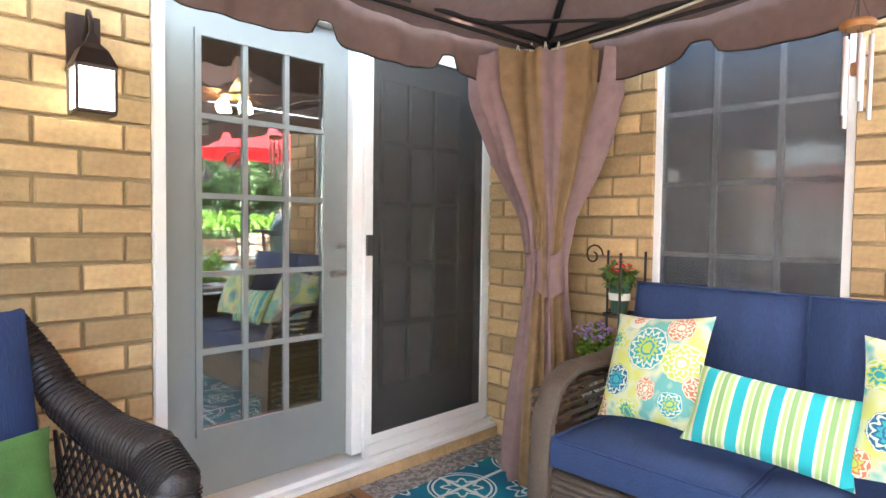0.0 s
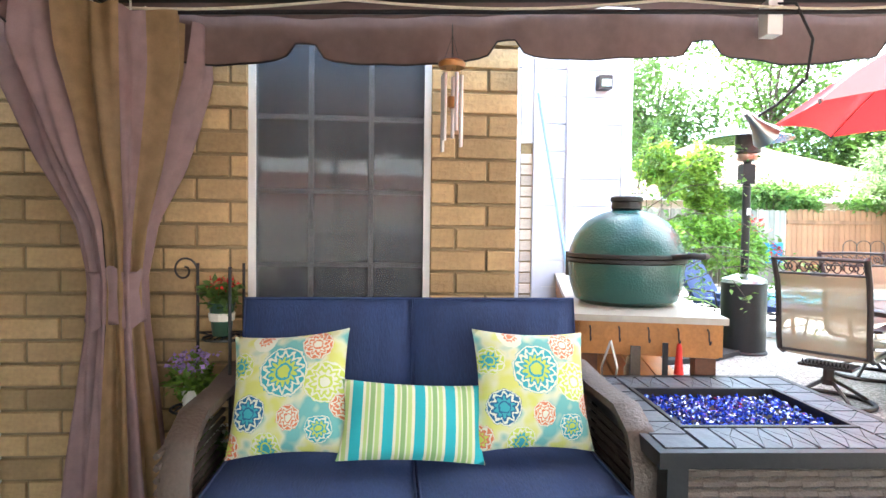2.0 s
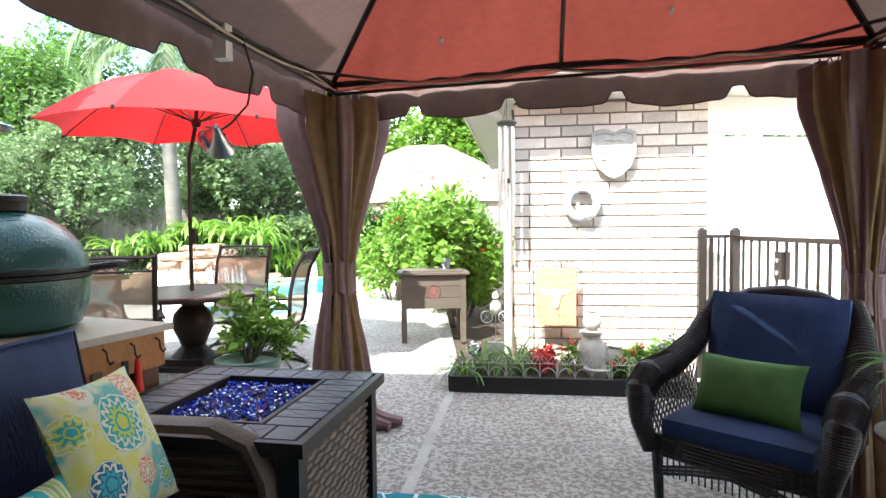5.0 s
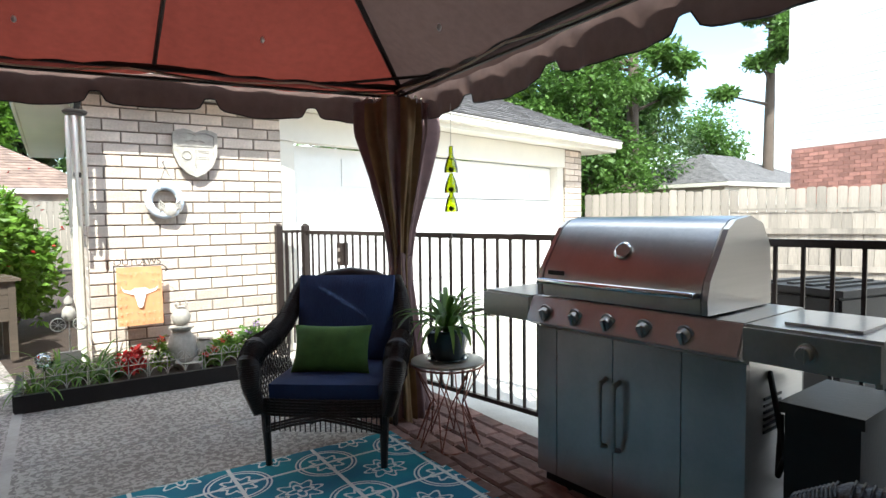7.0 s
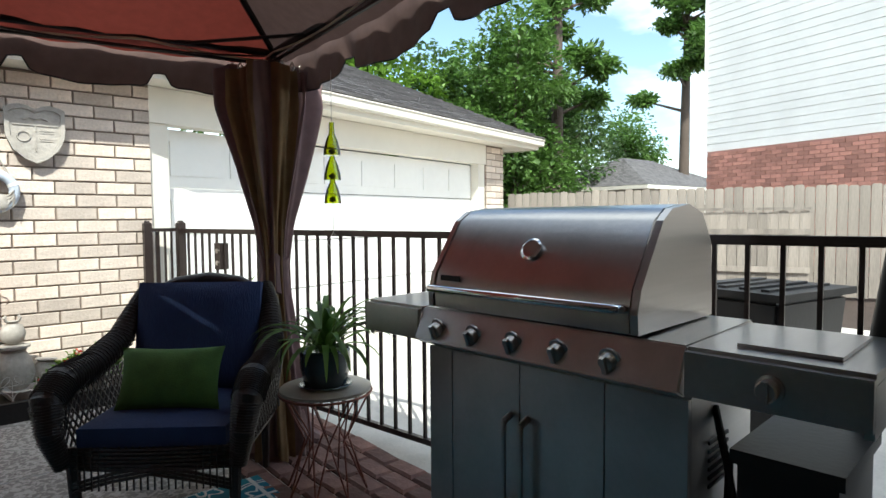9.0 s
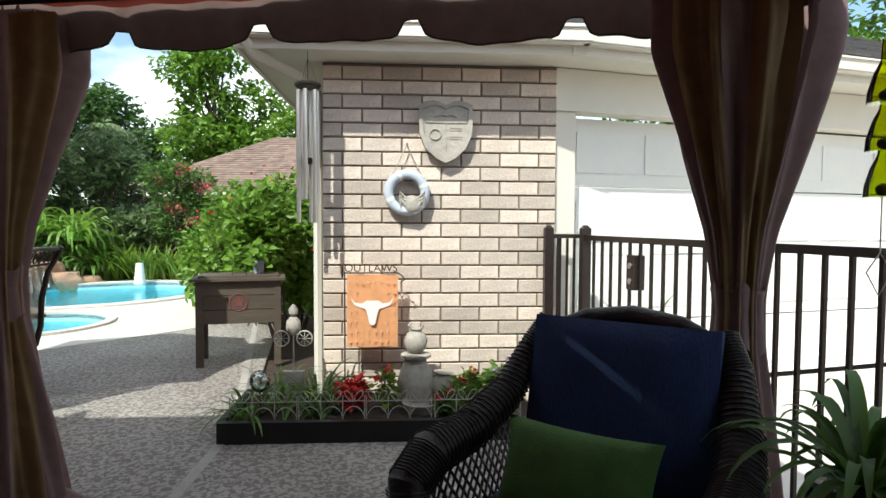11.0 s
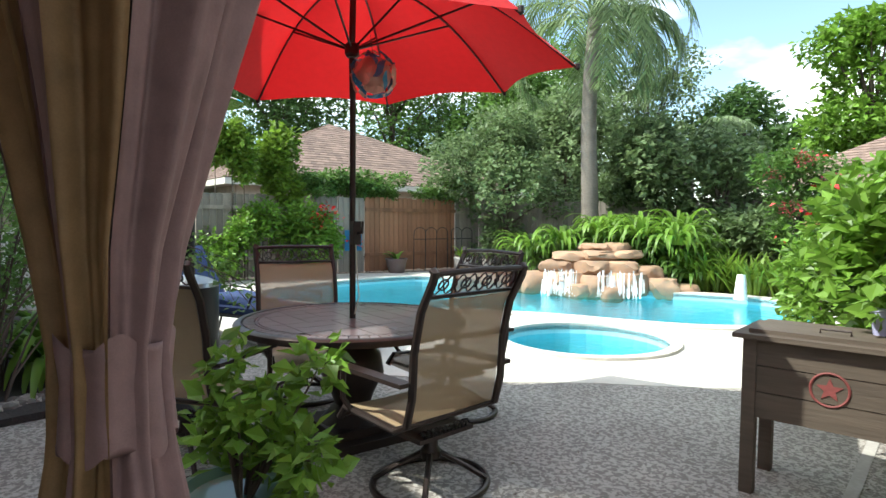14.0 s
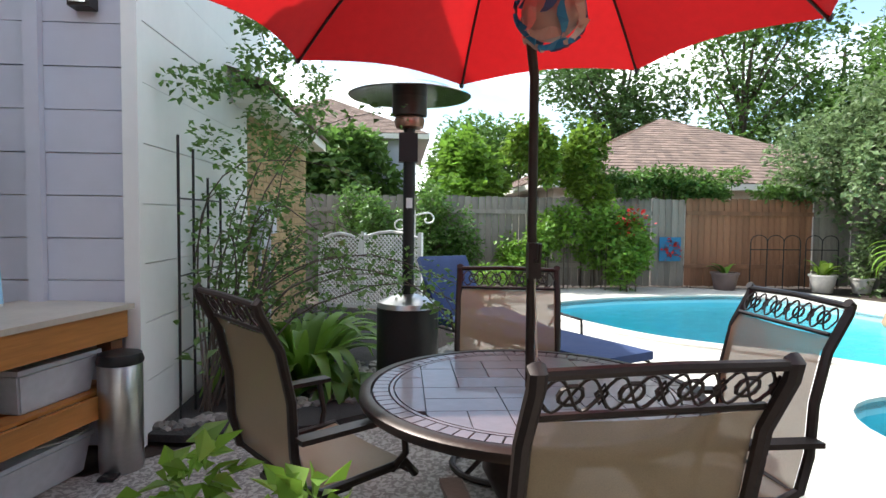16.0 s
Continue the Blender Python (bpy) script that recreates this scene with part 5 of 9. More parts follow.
# in its own frame: x runs along the seat, -y is the front
for sx in (-1, 1):
    arm = bmesh.new()
    pts = [(sx * 0.71, -0.40, 0.0), (sx * 0.71, -0.395, 0.3), (sx * 0.71, -0.375, 0.47), (sx * 0.71, -0.32, 0.575), (sx * 0.71, -0.20, 0.625), (sx * 0.70, 0.05, 0.63), (sx * 0.69, 0.30, 0.66)]
    for i in range(len(pts) - 1):
        pass
    prev = None
    for i, p in enumerate(pts):
        a, b2 = Vector(pts[max(i - 1, 0)]), Vector(pts[min(i + 1, len(pts) - 1)])
        d = (b2 - a).normalized()
        nrm = Vector((0, -d.z, d.y))
        ringv = [arm.verts.new(Vector(p) + Vector((ox, 0, 0)) + nrm * oz) for ox, oz in ((-0.045, -0.014), (0.045, -0.014), (0.045, 0.012), (0.02, 0.020), (-0.02, 0.020), (-0.045, 0.012))]
        if prev:
            for k in range(6):
                arm.faces.new((prev[k], prev[(k + 1) % 6], ringv[(k + 1) % 6], ringv[k]))
        else:
            arm.faces.new(ringv[::-1])
        prev = ringv
    arm.faces.new(prev)
    bmesh.ops.subdivide_edges(arm, edges=[e for e in arm.edges if e.calc_length() > 0.1], cuts=6)
    bmesh.ops.recalc_face_normals(arm, faces=arm.faces)
    part("arm", arm, M_WICKER, ls, smooth=True)
    bm = bmesh.new()
    for k in range(16):
        z = 0.05 + k * 0.034
        tube(bm, [(sx * 0.757, -0.385, z), (sx * 0.757, 0.30, z)], 0.010, 5)
    part("arm_side_weave", bm, M_WICKER, ls)
    part("back_leg", boxed(sx * 0.70 - 0.03, sx * 0.70 + 0.03, 0.30, 0.36, 0, 0.60), M_WICKER, ls, bevel=0.006)
weave(ls, "front_weave", -0.665, 0.665, 0.08, 0.29, -0.375, M_WICKER)
part("seat_base", boxed(-0.665, 0.665, -0.36, 0.36, 0.20, 0.29), M_WICKER, ls)
bk = weave(ls, "back_weave", -0.68, 0.68, 0.25, 0.78, 0.37, M_WICKER)
part("back_top_rail", tubed([(-0.68, 0.37, 0.79), (0, 0.385, 0.80), (0.68, 0.37, 0.79)], 0.025, 8), M_WICKER, ls, smooth=True)
for sx in (-1, 1):
    c = part("seat_cushion", cushion(0.655, 0.70, 0.14, 0.35), M_BLUE, ls, "navy ribbed cushion", smooth=True)
    c.location = (sx * 0.332, -0.05, 0.365)
    part("piping", tubed([(x, y, 0.052) for x, y in ((-0.325, -0.345), (0.325, -0.345), (0.325, 0.345), (-0.325, 0.345))], 0.006, 6, closed=True), M_BLUE, c)
    c = part("back_cushion", cushion(0.67, 0.56, 0.16, 0.6), M_BLUE, ls, "navy ribbed cushion", smooth=True)
    c.matrix_basis = pose(sx * 0.332, 0.235, 0.645, 78, 0, 0)
    part("piping", tubed([(x, y, 0.045) for x, y in ((-0.328, -0.272), (0.328, -0.272), (0.328, 0.272), (-0.328, 0.272))], 0.006, 6, closed=True), M_BLUE, c)
pillow("throw_pillow", "square pillow with teal, lime and coral medallions by the plant stand", (-1.555, -0.09, 0.695), (66, -6, 80), (0.43, 0.43, 0.13), M_FLORAL)
pillow("throw_pillow", "square pillow with teal, lime and coral medallions near the fire table", (-1.545, 0.77, 0.70), (66, 3, 96), (0.43, 0.43, 0.13), M_FLORAL)
pillow("lumbar_pillow", "oblong teal, green and cream striped pillow on the loveseat", (-1.465, 0.34, 0.615), (62, 4, 93), (0.50, 0.27, 0.12), M_STRIPE)


def wicker_armchair(label, at, turn, group):
    """Rolled-arm wicker chair; -y is its front."""
    c = thing("wicker_armchair", label, "armchair", at, turn, group)
    for sx in (-1, 1):
        part("front_leg", tubed([(sx * 0.31, -0.30, 0), (sx * 0.315, -0.31, 0.2), (sx * 0.32, -0.31, 0.36)], [0.018, 0.024, 0.028], 8), M_WICKER_DARK, c, smooth=True)
        part("back_leg", tubed([(sx * 0.27, 0.33, 0), (sx * 0.28, 0.30, 0.2), (sx * 0.28, 0.28, 0.36)], [0.016, 0.022, 0.026], 8), M_WICKER_DARK, c, smooth=True)
        bm = bmesh.new()
        spine = [(sx * 0.34, -0.34, 0.30), (sx * 0.37, -0.37, 0.44), (sx * 0.385, -0.35, 0.56), (sx * 0.385, -0.25, 0.615), (sx * 0.38, -0.05, 0.625), (sx * 0.355, 0.16, 0.70), (sx * 0.32, 0.28, 0.84), (sx * 0.28, 0.33, 0.93)]
        tube(bm, spine, [0.03, 0.045, 0.06, 0.065, 0.062, 0.055, 0.045, 0.04], 14)
        arm = part("arm", bm, M_WICKER_DARK, c, smooth=True)
        bm = bmesh.new()
        for k in range(78):   # wrapped strands along the roll
            f = k / 77 * (len(spine) - 1)
            i = min(int(f), len(spine) - 2)
            p = Vector(spine[i]).lerp(Vector(spine[i + 1]), f - i)
            d = (Vector(spine[i + 1]) - Vector(spine[i])).normalized()
            s = d.orthogonal().normalized()
            r = float(np.interp(f, range(8), [0.03, 0.045, 0.06, 0.065, 0.062, 0.055, 0.045, 0.04])) + 0.003
            tube(bm, [p + Matrix.Rotation(a * math.tau / 12, 3, d) @ s * r for a in range(12)], 0.003, 4, closed=True)
        part("wrapping", bm, M_WICKER_DARK, arm, kind="stuff")
        bm = bmesh.new()   # open lattice under the arm
        for k in range(15):
            y = -0.30 + k * 0.04
            for dy in (0.09, -0.09):
                tube(bm, [(sx * 0.355, min(max(y - dy, -0.33), 0.28), 0.33), (sx * 0.38, min(max(y + dy, -0.33), 0.28), 0.575)], 0.0045, 4)
        part("lattice", bm, M_WICKER_DARK, c, kind="stuff")
    bm = bmesh.new()
    for k in range(9):
        z = 0.235 + k * 0.016
        dip = 0.06 if k < 3 else 0
        tube(bm, [(-0.32, -0.325, z - dip * 0.8), (-0.16, -0.345, z), (0, -0.35, z + dip * 0.5), (0.16, -0.345, z), (0.32, -0.325, z - dip * 0.8)], 0.0075, 5)
    for k in range(24):
        x = -0.31 + k * 0.027
        tube(bm, [(x, -0.345, 0.20), (x, -0.345, 0.375)], 0.004, 4)
    part("front_apron", bm, M_WICKER_DARK, c, kind="stuff")
    part("seat_base", boxed(-0.32, 0.32, -0.32, 0.30, 0.27, 0.34), M_WICKER_DARK, c, bevel=0.01)
    bm = bmesh.new()
    for k in range(23):
        x = -0.28 + k * 0.0255
        h = 0.955 - 0.09 * (x / 0.28) ** 2
        tube(bm, [(x, 0.29, 0.3), (x, 0.315, 0.6), (x, 0.36, h)], 0.005, 4)
    for k in range(24):
        z = 0.34 + k * 0.024
        tube(bm, [(-0.29, 0.30 + (z - 0.34) * 0.09, z), (0.29, 0.30 + (z - 0.34) * 0.09, z)], 0.0065, 4)
    part("back_weave", bm, M_WICKER_DARK, c, kind="stuff")
    part("back_roll", tubed([(-0.29, 0.33, 0.88), (-0.15, 0.355, 0.945), (0, 0.365, 0.965), (0.15, 0.355, 0.945), (0.29, 0.33, 0.88)], 0.034, 10), M_WICKER_DARK, c, smooth=True)
    q = part("seat_cushion", cushion(0.58, 0.60, 0.13, 0.4), M_BLUE, c, "navy cushion", smooth=True)
    q.location = (0, -0.03, 0.405)
    q = part("back_cushion", cushion(0.58, 0.52, 0.14, 0.55), M_BLUE, c, "navy cushion", smooth=True)
    q.matrix_basis = pose(0, 0.215, 0.70, 78, 0, 0)
    return c


wicker_armchair("dark wicker armchair with navy cushions before the flower bed", (0.63, 2.04, 0.0125), -38, "wicker armchairs")
pillow("lumbar_pillow", "oblong olive-green pillow on the armchair by the railing", (0.55, 1.945, 0.60), (68, 0, -38), (0.44, 0.27, 0.13), M_GREENPILLOW)
wicker_armchair("dark wicker armchair with navy cushions beside the patio doors", (0.49, -0.83, 0.0125), 192, "wicker armchairs")
pillow("lumbar_pillow", "oblong olive-green pillow on the armchair by the doors", (0.46, -0.73, 0.585), (68, 0, 192), (0.44, 0.27, 0.13), M_GREENPILLOW)

# fire table
M_SLATE = mat("blue_grey_slate_tile", (0.10, 0.11, 0.13), 0.42, scale=22, grain=0.35, stain=0.3, per_object=0.12, bump=0.35)
M_BLUEGLASS = mat("cobalt_fire_glass", (0.02, 0.06, 0.55), 0.08, scale=20, grain=0.3, per_island=0.8, bump=0.0, coat=1.0)
ft = thing("fire_table", "slate-topped fire table with woven base and cobalt fire glass", "fire table", (-1.53, 1.52, 0.0125), -3)
ft.scale = (1.22, 1.05, 1.03)
part("frame", boxed(-0.29, 0.29, -0.34, 0.34, 0.02, 0.54), M_BLACK, ft)
for sx in (-1, 1):
    for sy in (-1, 1):
        part("leg", boxed(sx * 0.32 - 0.03, sx * 0.32 + 0.03, sy * 0.37 - 0.03, sy * 0.37 + 0.03, 0, 0.555), M_BLACK, ft, bevel=0.004)
for a in range(4):
    hw, off = (0.287, 0.372) if a % 2 == 0 else (0.337, 0.322)
    w = weave(ft, "woven_panel", -hw, hw, 0.05, 0.53, -0.008, M_WICKER, step=0.03)
    w.matrix_basis = pose(math.sin(radians(a * 90)) * off, -math.cos(radians(a * 90)) * off, 0, 0, 0, a * 90)
for a in ((-0.375, 0.375, -0.435, -0.41), (-0.375, 0.375, 0.41, 0.435), (-0.375, -0.35, -0.41, 0.41), (0.35, 0.375, -0.41, 0.41)):
    part("rim", boxed(a[0], a[1], a[2], a[3], 0.556, 0.602), M_BLACK, ft, bevel=0.003)
part("top_plate", slab([(-0.35, -0.41), (0.35, -0.41), (0.35, 0.41), (-0.35, 0.41)], 0.560, 0.590, [[(-0.19, -0.28), (0.19, -0.28), (0.19, 0.28), (-0.19, 0.28)]]), M_BLACK, ft)
rng = random.Random(4)


def tile_cut(loop):
    bm = slab(loop, 0.5905, 0.603)
    return bm


def wedge_tiles(x0, x1, y0, y1, along_x):
    cells, length = 7, (x1 - x0) if along_x else (y1 - y0)
    for k in range(cells):
        a, b2 = k / cells, (k + 1) / cells
        ja, jb = rng.uniform(-0.05, 0.05) if k else 0, rng.uniform(-0.05, 0.05) if k < cells - 1 else 0
        g = 0.003
        if along_x:
            p = [(x0 + a * length + g, y0), (x0 + b2 * length - g, y0), (x0 + b2 * length - g + jb * 0, y1), (x0 + a * length + g, y1)]
        else:
            p = [(x0, y0 + a * length + g), (x1, y0 + a * length + g), (x1, y0 + b2 * length - g), (x0, y0 + b2 * length - g)]
        mid = ((p[0][0] + p[1][0] + p[2][0] + p[3][0]) / 4 + rng.uniform(-0.01, 0.01), sum(q[1] for q in p) / 4 + rng.uniform(-0.01, 0.01))
        cut = rng.random() < 0.75
        for tri in (((p[0], p[1], mid), (p[2], p[3], mid), (p[1], p[2], mid), (p[3], p[0], mid)) if cut else (p,)):
            c = (sum(q[0] for q in tri) / len(tri), sum(q[1] for q in tri) / len(tri))
            loop = [(q[0] + (c[0] - q[0]) * 0.05, q[1] + (c[1] - q[1]) * 0.05) for q in tri]
            part("tile", tile_cut(loop), M_SLATE, ft)


wedge_tiles(-0.345, 0.345, -0.405, -0.29, True), wedge_tiles(-0.345, 0.345, 0.29, 0.405, True)
wedge_tiles(-0.345, -0.20, -0.285, 0.285, False), wedge_tiles(0.20, 0.345, -0.285, 0.285, False)
part("burner_rim", slab([(-0.197, -0.287), (0.197, -0.287), (0.197, 0.287), (-0.197, 0.287)], 0.592, 0.606, [[(-0.182, -0.272), (0.182, -0.272), (0.182, 0.272), (-0.182, 0.272)]]), M_BLACK, ft)
part("burner_pan", boxed(-0.189, 0.189, -0.279, 0.279, 0.545, 0.5595), M_BLACK, ft)
verts, faces = [], []
rn = np.random.default_rng(5)
for k in range(1500):
    c = np.array([rn.uniform(-0.175, 0.175), rn.uniform(-0.265, 0.265), 0.566 + rn.random() * 0.018])
    s, i = rn.uniform(0.005, 0.011), len(verts)
    q = rn.normal(size=(3, 3))
    q, _ = np.linalg.qr(q)
    for d in ((1, 0, 0), (-1, 0, 0), (0, 1, 0), (0, -1, 0), (0, 0, 0.7), (0, 0, -0.7)):
        verts.append(c + q @ (np.array(d) * s))
    faces += [tuple(i + j for j in f) for f in ((0, 2, 4), (2, 1, 4), (1, 3, 4), (3, 0, 4), (2, 0, 5), (1, 2, 5), (3, 1, 5), (0, 3, 5))]
raw("fire_glass", verts, faces, M_BLUEGLASS, ft, "cobalt-blue glass nuggets", "stuff")

# corner plant stand with three flowering pots
ps = thing("plant_stand", "tall black wire plant stand in the corner by the loveseat", "plant stand", (-1.87, -0.47, 0.0))
ps.scale = (1, 1, 1.12)
for sx, sy in ((-0.10, -0.06), (0.13, 0.13), (-0.12, 0.12)):
    part("leg", tubed([(sx, sy, 0), (sx, sy, 1.0)], 0.006, 6), M_BLACK, ps)
for z, (x, y) in ((0.745, (0.02, 0.08)), (0.50, (0.03, -0.04)), (0.22, (0.05, 0.03))):
    sh = part("shelf", tubed([(x + math.cos(a * math.tau / 16) * 0.08, y + math.sin(a * math.tau / 16) * 0.08, z) for a in range(16)], 0.005, 5, closed=True), M_BLACK, ps)
    bm = bmesh.new()
    for a in range(5):
        tube(bm, [(x - 0.07, y - 0.05 + a * 0.025, z), (x + 0.07, y - 0.05 + a * 0.025, z)], 0.003, 4)
    tube(bm, [(x, y, z), (-0.1, -0.06, z), (-0.12, 0.12, z), (x, y, z)], 0.004, 4)
    part("shelf_wire", bm, M_BLACK, ps)
part("scroll", tubed([(0.0, -0.08 + 0.05 * math.cos(a / 3) * (1 - a / 30), 0.98 + 0.05 * math.sin(a / 3) * (1 - a / 30)) for a in range(24)], 0.004, 5), M_BLACK, ps)


def flower_pot(label, at, r, h, pot_mat, leaf, petals, seed, band=None, size=0.1, petal_count=40, leaf_count=260, leaf_size=0.035, petal_size=0.022, name="potted_flower"):
    t = thing(name, label, "potted plant", at)
    pot = part("pot", lathe([(r * 0.72, 0), (r * 0.74, 0.004), (r, h * 0.9), (r * 1.06, h * 0.92), (r * 1.06, h), (r * 0.92, h), (r * 0.9, h * 0.85), (0.001, h * 0.84)], 20), pot_mat, t, smooth=True)
    if band:
        part("band", lathe([(r * 0.90, h * 0.45), (r * 0.905 + 0.004, h * 0.46), (r * 0.97 + 0.004, h * 0.68), (r * 0.96, h * 0.70)], 20), band, pot)
    leaves("leaves", t, leaf, [(0, 0, h + size * 0.35)], [(size, size, size * 0.8)], leaf_count, leaf_size, seed, shell=0.2)
    if petals:
        leaves("blossoms", t, petals, [(0, 0, h + size * 0.95)], [(size * 0.85, size * 0.85, size * 0.45)], petal_count * 5, petal_size, seed + 1, shell=0.5, flat=1.2, long=0.8)
    return t


M_POTGREEN = mat("green_glazed_pot", (0.035, 0.09, 0.055), 0.35, scale=20, bump=0.02)
M_LILAC = mat("lilac_petal", (0.42, 0.27, 0.55), 0.6, bump=0.0, per_island=0.3)
M_WHITEPETAL = mat("white_petal", (0.78, 0.78, 0.74), 0.6, bump=0.0, per_island=0.15)
flower_pot("red begonias in a green cream-banded pot on the stand", (-1.85, -0.40, 0.844), 0.048, 0.13, M_POTGREEN, M_LEAF_MID, M_RED, 11, M_SOFFIT, 0.075, 14)
flower_pot("lilac flowers in a small pot on the wire stand", (-1.84, -0.51, 0.568), 0.045, 0.07, M_SOFFIT, M_LEAF, M_LILAC, 13, None, 0.11, 36)
flower_pot("white flowers in a low pot on the wire stand", (-1.82, -0.46, 0.256), 0.055, 0.09, M_POTGREEN, M_LEAF_DARK, M_WHITEPETAL, 17, None, 0.12, 40)

# side table with a spider plant
stb = thing("side_table", "round side table with white top and rose-copper wire base", "side table", (1.17, 1.72, 0.0))
M_COPPER = mat("rose_copper_wire", (0.28, 0.10, 0.07), 0.4, metal=0.6, scale=40, bump=0.02)
part("tabletop", lathe([(0.205, 0.478), (0.212, 0.48), (0.212, 0.492), (0.205, 0.495)], 40), M_STONETOP, stb, smooth=True)
part("top_ring", tubed([(math.cos(a * math.tau / 32) * 0.213, math.sin(a * math.tau / 32) * 0.213, 0.47) for a in range(32)], 0.006, 6, closed=True), M_COPPER, stb)
part("base_ring", tubed([(math.cos(a * math.tau / 32) * 0.19, math.sin(a * math.tau / 32) * 0.19, 0.006) for a in range(32)], 0.005, 6, closed=True), M_COPPER, stb)
for k in range(8):
    a = k * math.tau / 8
    p0, p1 = Vector((math.cos(a) * 0.205, math.sin(a) * 0.205, 0.47)), Vector((math.cos(a + 0.39) * 0.10, math.sin(a + 0.39) * 0.10, 0.25))
    p2, p3 = Vector((math.cos(a - 0.39) * 0.10, math.sin(a - 0.39) * 0.10, 0.25)), Vector((math.cos(a) * 0.19, math.sin(a) * 0.19, 0.008))
    part("wire", tubed([p0, p1, p3], 0.004, 5), M_COPPER, stb)
    part("wire", tubed([p0, p2, p3], 0.004, 5), M_COPPER, stb)


def blade_plant(parent, name, material, n, length, width, seed, droop=1.0, base=0.02, label="", rise=(0.4, 1.2)):
    """Arching strap leaves from one heart."""
    rng = random.Random(seed)
    verts, faces = [], []
    for k in range(n):
        a, e = rng.uniform(0, math.tau), rng.uniform(*rise)
        L, w = length * rng.uniform(0.6, 1.05), width * rng.uniform(0.7, 1.2)
        d = Vector((math.cos(a), math.sin(a), 0))
        s = Vector((-d.y, d.x, 0))
        p = d * base * rng.random()
        ang = e
        i0 = len(verts)
        seg = 9
        for j in range(seg + 1):
            t = j / seg
            ww = w * (math.sin(math.pi * min(t * 0.82 + 0.16, 1)) ** 0.8) * 0.5
            verts += [p - s * ww + Vector((0, 0, ww * 0.35)), Vector(p), p + s * ww + Vector((0, 0, ww * 0.35))]
            p = p + (d * math.cos(ang) + Vector((0, 0, math.sin(ang)))) * L / seg
            ang -= droop * (1.6 / seg) * (0.5 + t * 1.4)
        for j in range(seg):
            b0 = i0 + j * 3
            faces += [(b0, b0 + 1, b0 + 4, b0 + 3), (b0 + 1, b0 + 2, b0 + 5, b0 + 4)]
    return raw(name, verts, faces, material, parent, label, smooth=True)


M_TEALPOT = mat("teal_brown_glaze", (0.05, 0.075, 0.085), 0.25, scale=14, grain=0.5, stain=0.4, bump=0.05, coat=0.5)
sp = thing("spider_plant", "spider plant in dark teal glazed pot on side table", "potted plant", (1.17, 1.72, 0.4955))
part("pot", lathe([(0.085, 0), (0.10, 0.02), (0.118, 0.10), (0.118, 0.17), (0.108, 0.18), (0.10, 0.165), (0.001, 0.16)], 28), M_TEALPOT, sp, smooth=True)
part("saucer", lathe([(0.10, 0.0), (0.125, 0.012), (0.12, 0.016), (0.088, 0.010)], 28), M_TEALPOT, sp)
blade_plant(sp, "leaves", M_LEAF_MID, 60, 0.42, 0.03, 3, 1.2, 0.04, rise=(0.5, 1.45)).location = (0, 0, 0.16)

# gas grill, front towards -x
gr = thing("gas_grill", "stainless steel gas grill with closed lid and double doors", "grill", (1.52, 0.53, 0.0), -90 + 4)
gr.scale = (0.95, 0.95, 1.01)
# own frame: x to its right as you face it from the front, -y front
part("cabinet", boxed(-0.56, 0.50, -0.22, 0.26, 0.06, 0.80), M_STEEL, gr, bevel=0.006)
part("plinth", boxed(-0.54, 0.48, -0.20, 0.25, 0.0, 0.058), M_BLACK, gr)
for x0, x1, nm in ((-0.56, -0.435, "side_stile"), (-0.43, -0.10, "cabinet_door"), (-0.095, 0.235, "cabinet_door"), (0.24, 0.50, "side_stile")):
    d = part(nm, boxed(x0, x1, -0.242, -0.222, 0.07, 0.775), M_STEEL, gr, bevel=0.005)
    if nm == "cabinet_door":
        hx = x1 - 0.035 if x0 < -0.2 else x0 + 0.035
        part("door_handle", tubed([(hx, -0.243, 0.60), (hx, -0.285, 0.585), (hx, -0.29, 0.55), (hx, -0.29, 0.35), (hx, -0.285, 0.315), (hx, -0.243, 0.30)], 0.012, 8), M_STEEL, d, smooth=True)
bm = bmesh.new()
vs = [bm.verts.new(p) for p in ((-0.58, -0.27, 0.79), (0.50, -0.27, 0.79), (0.50, -0.31, 0.81), (-0.58, -0.31, 0.81), (-0.58, -0.255, 0.925), (0.50, -0.255, 0.925), (-0.58, 0.27, 0.93), (0.50, 0.27, 0.93), (-0.58, 0.27, 0.79), (0.50, 0.27, 0.79))]
for f in ((3, 2, 5, 4), (0, 1, 2, 3), (4, 5, 7, 6), (6, 7, 9, 8), (8, 9, 1, 0), (0, 3, 4, 6, 8), (1, 9, 7, 5, 2)):
    bm.faces.new([vs[i] for i in f])
bmesh.ops.recalc_face_normals(bm, faces=bm.faces)
part("control_panel", bm, M_STEEL, gr, bevel=0.005)
M_COPPERRED = mat("red_reflecting_steel", (0.42, 0.22, 0.18), 0.3, metal=1.0, scale=40, bump=0.03)


def knob(parent, x, y, z, tilt):
    k = part("knob", lathe([(0.034, 0), (0.034, 0.008), (0.026, 0.010), (0.026, 0.034), (0.022, 0.038)], 20), M_STEEL, parent, smooth=True)
    k.matrix_basis = pose(x, y, z, 90 - tilt, 0, 0)
    g = part("grip", boxed(-0.007, 0.007, -0.026, 0.026, 0.036, 0.05), M_STEEL, k, bevel=0.003)


for k in range(5):
    knob(gr, -0.46 + k * 0.185, -0.282, 0.865, -24)
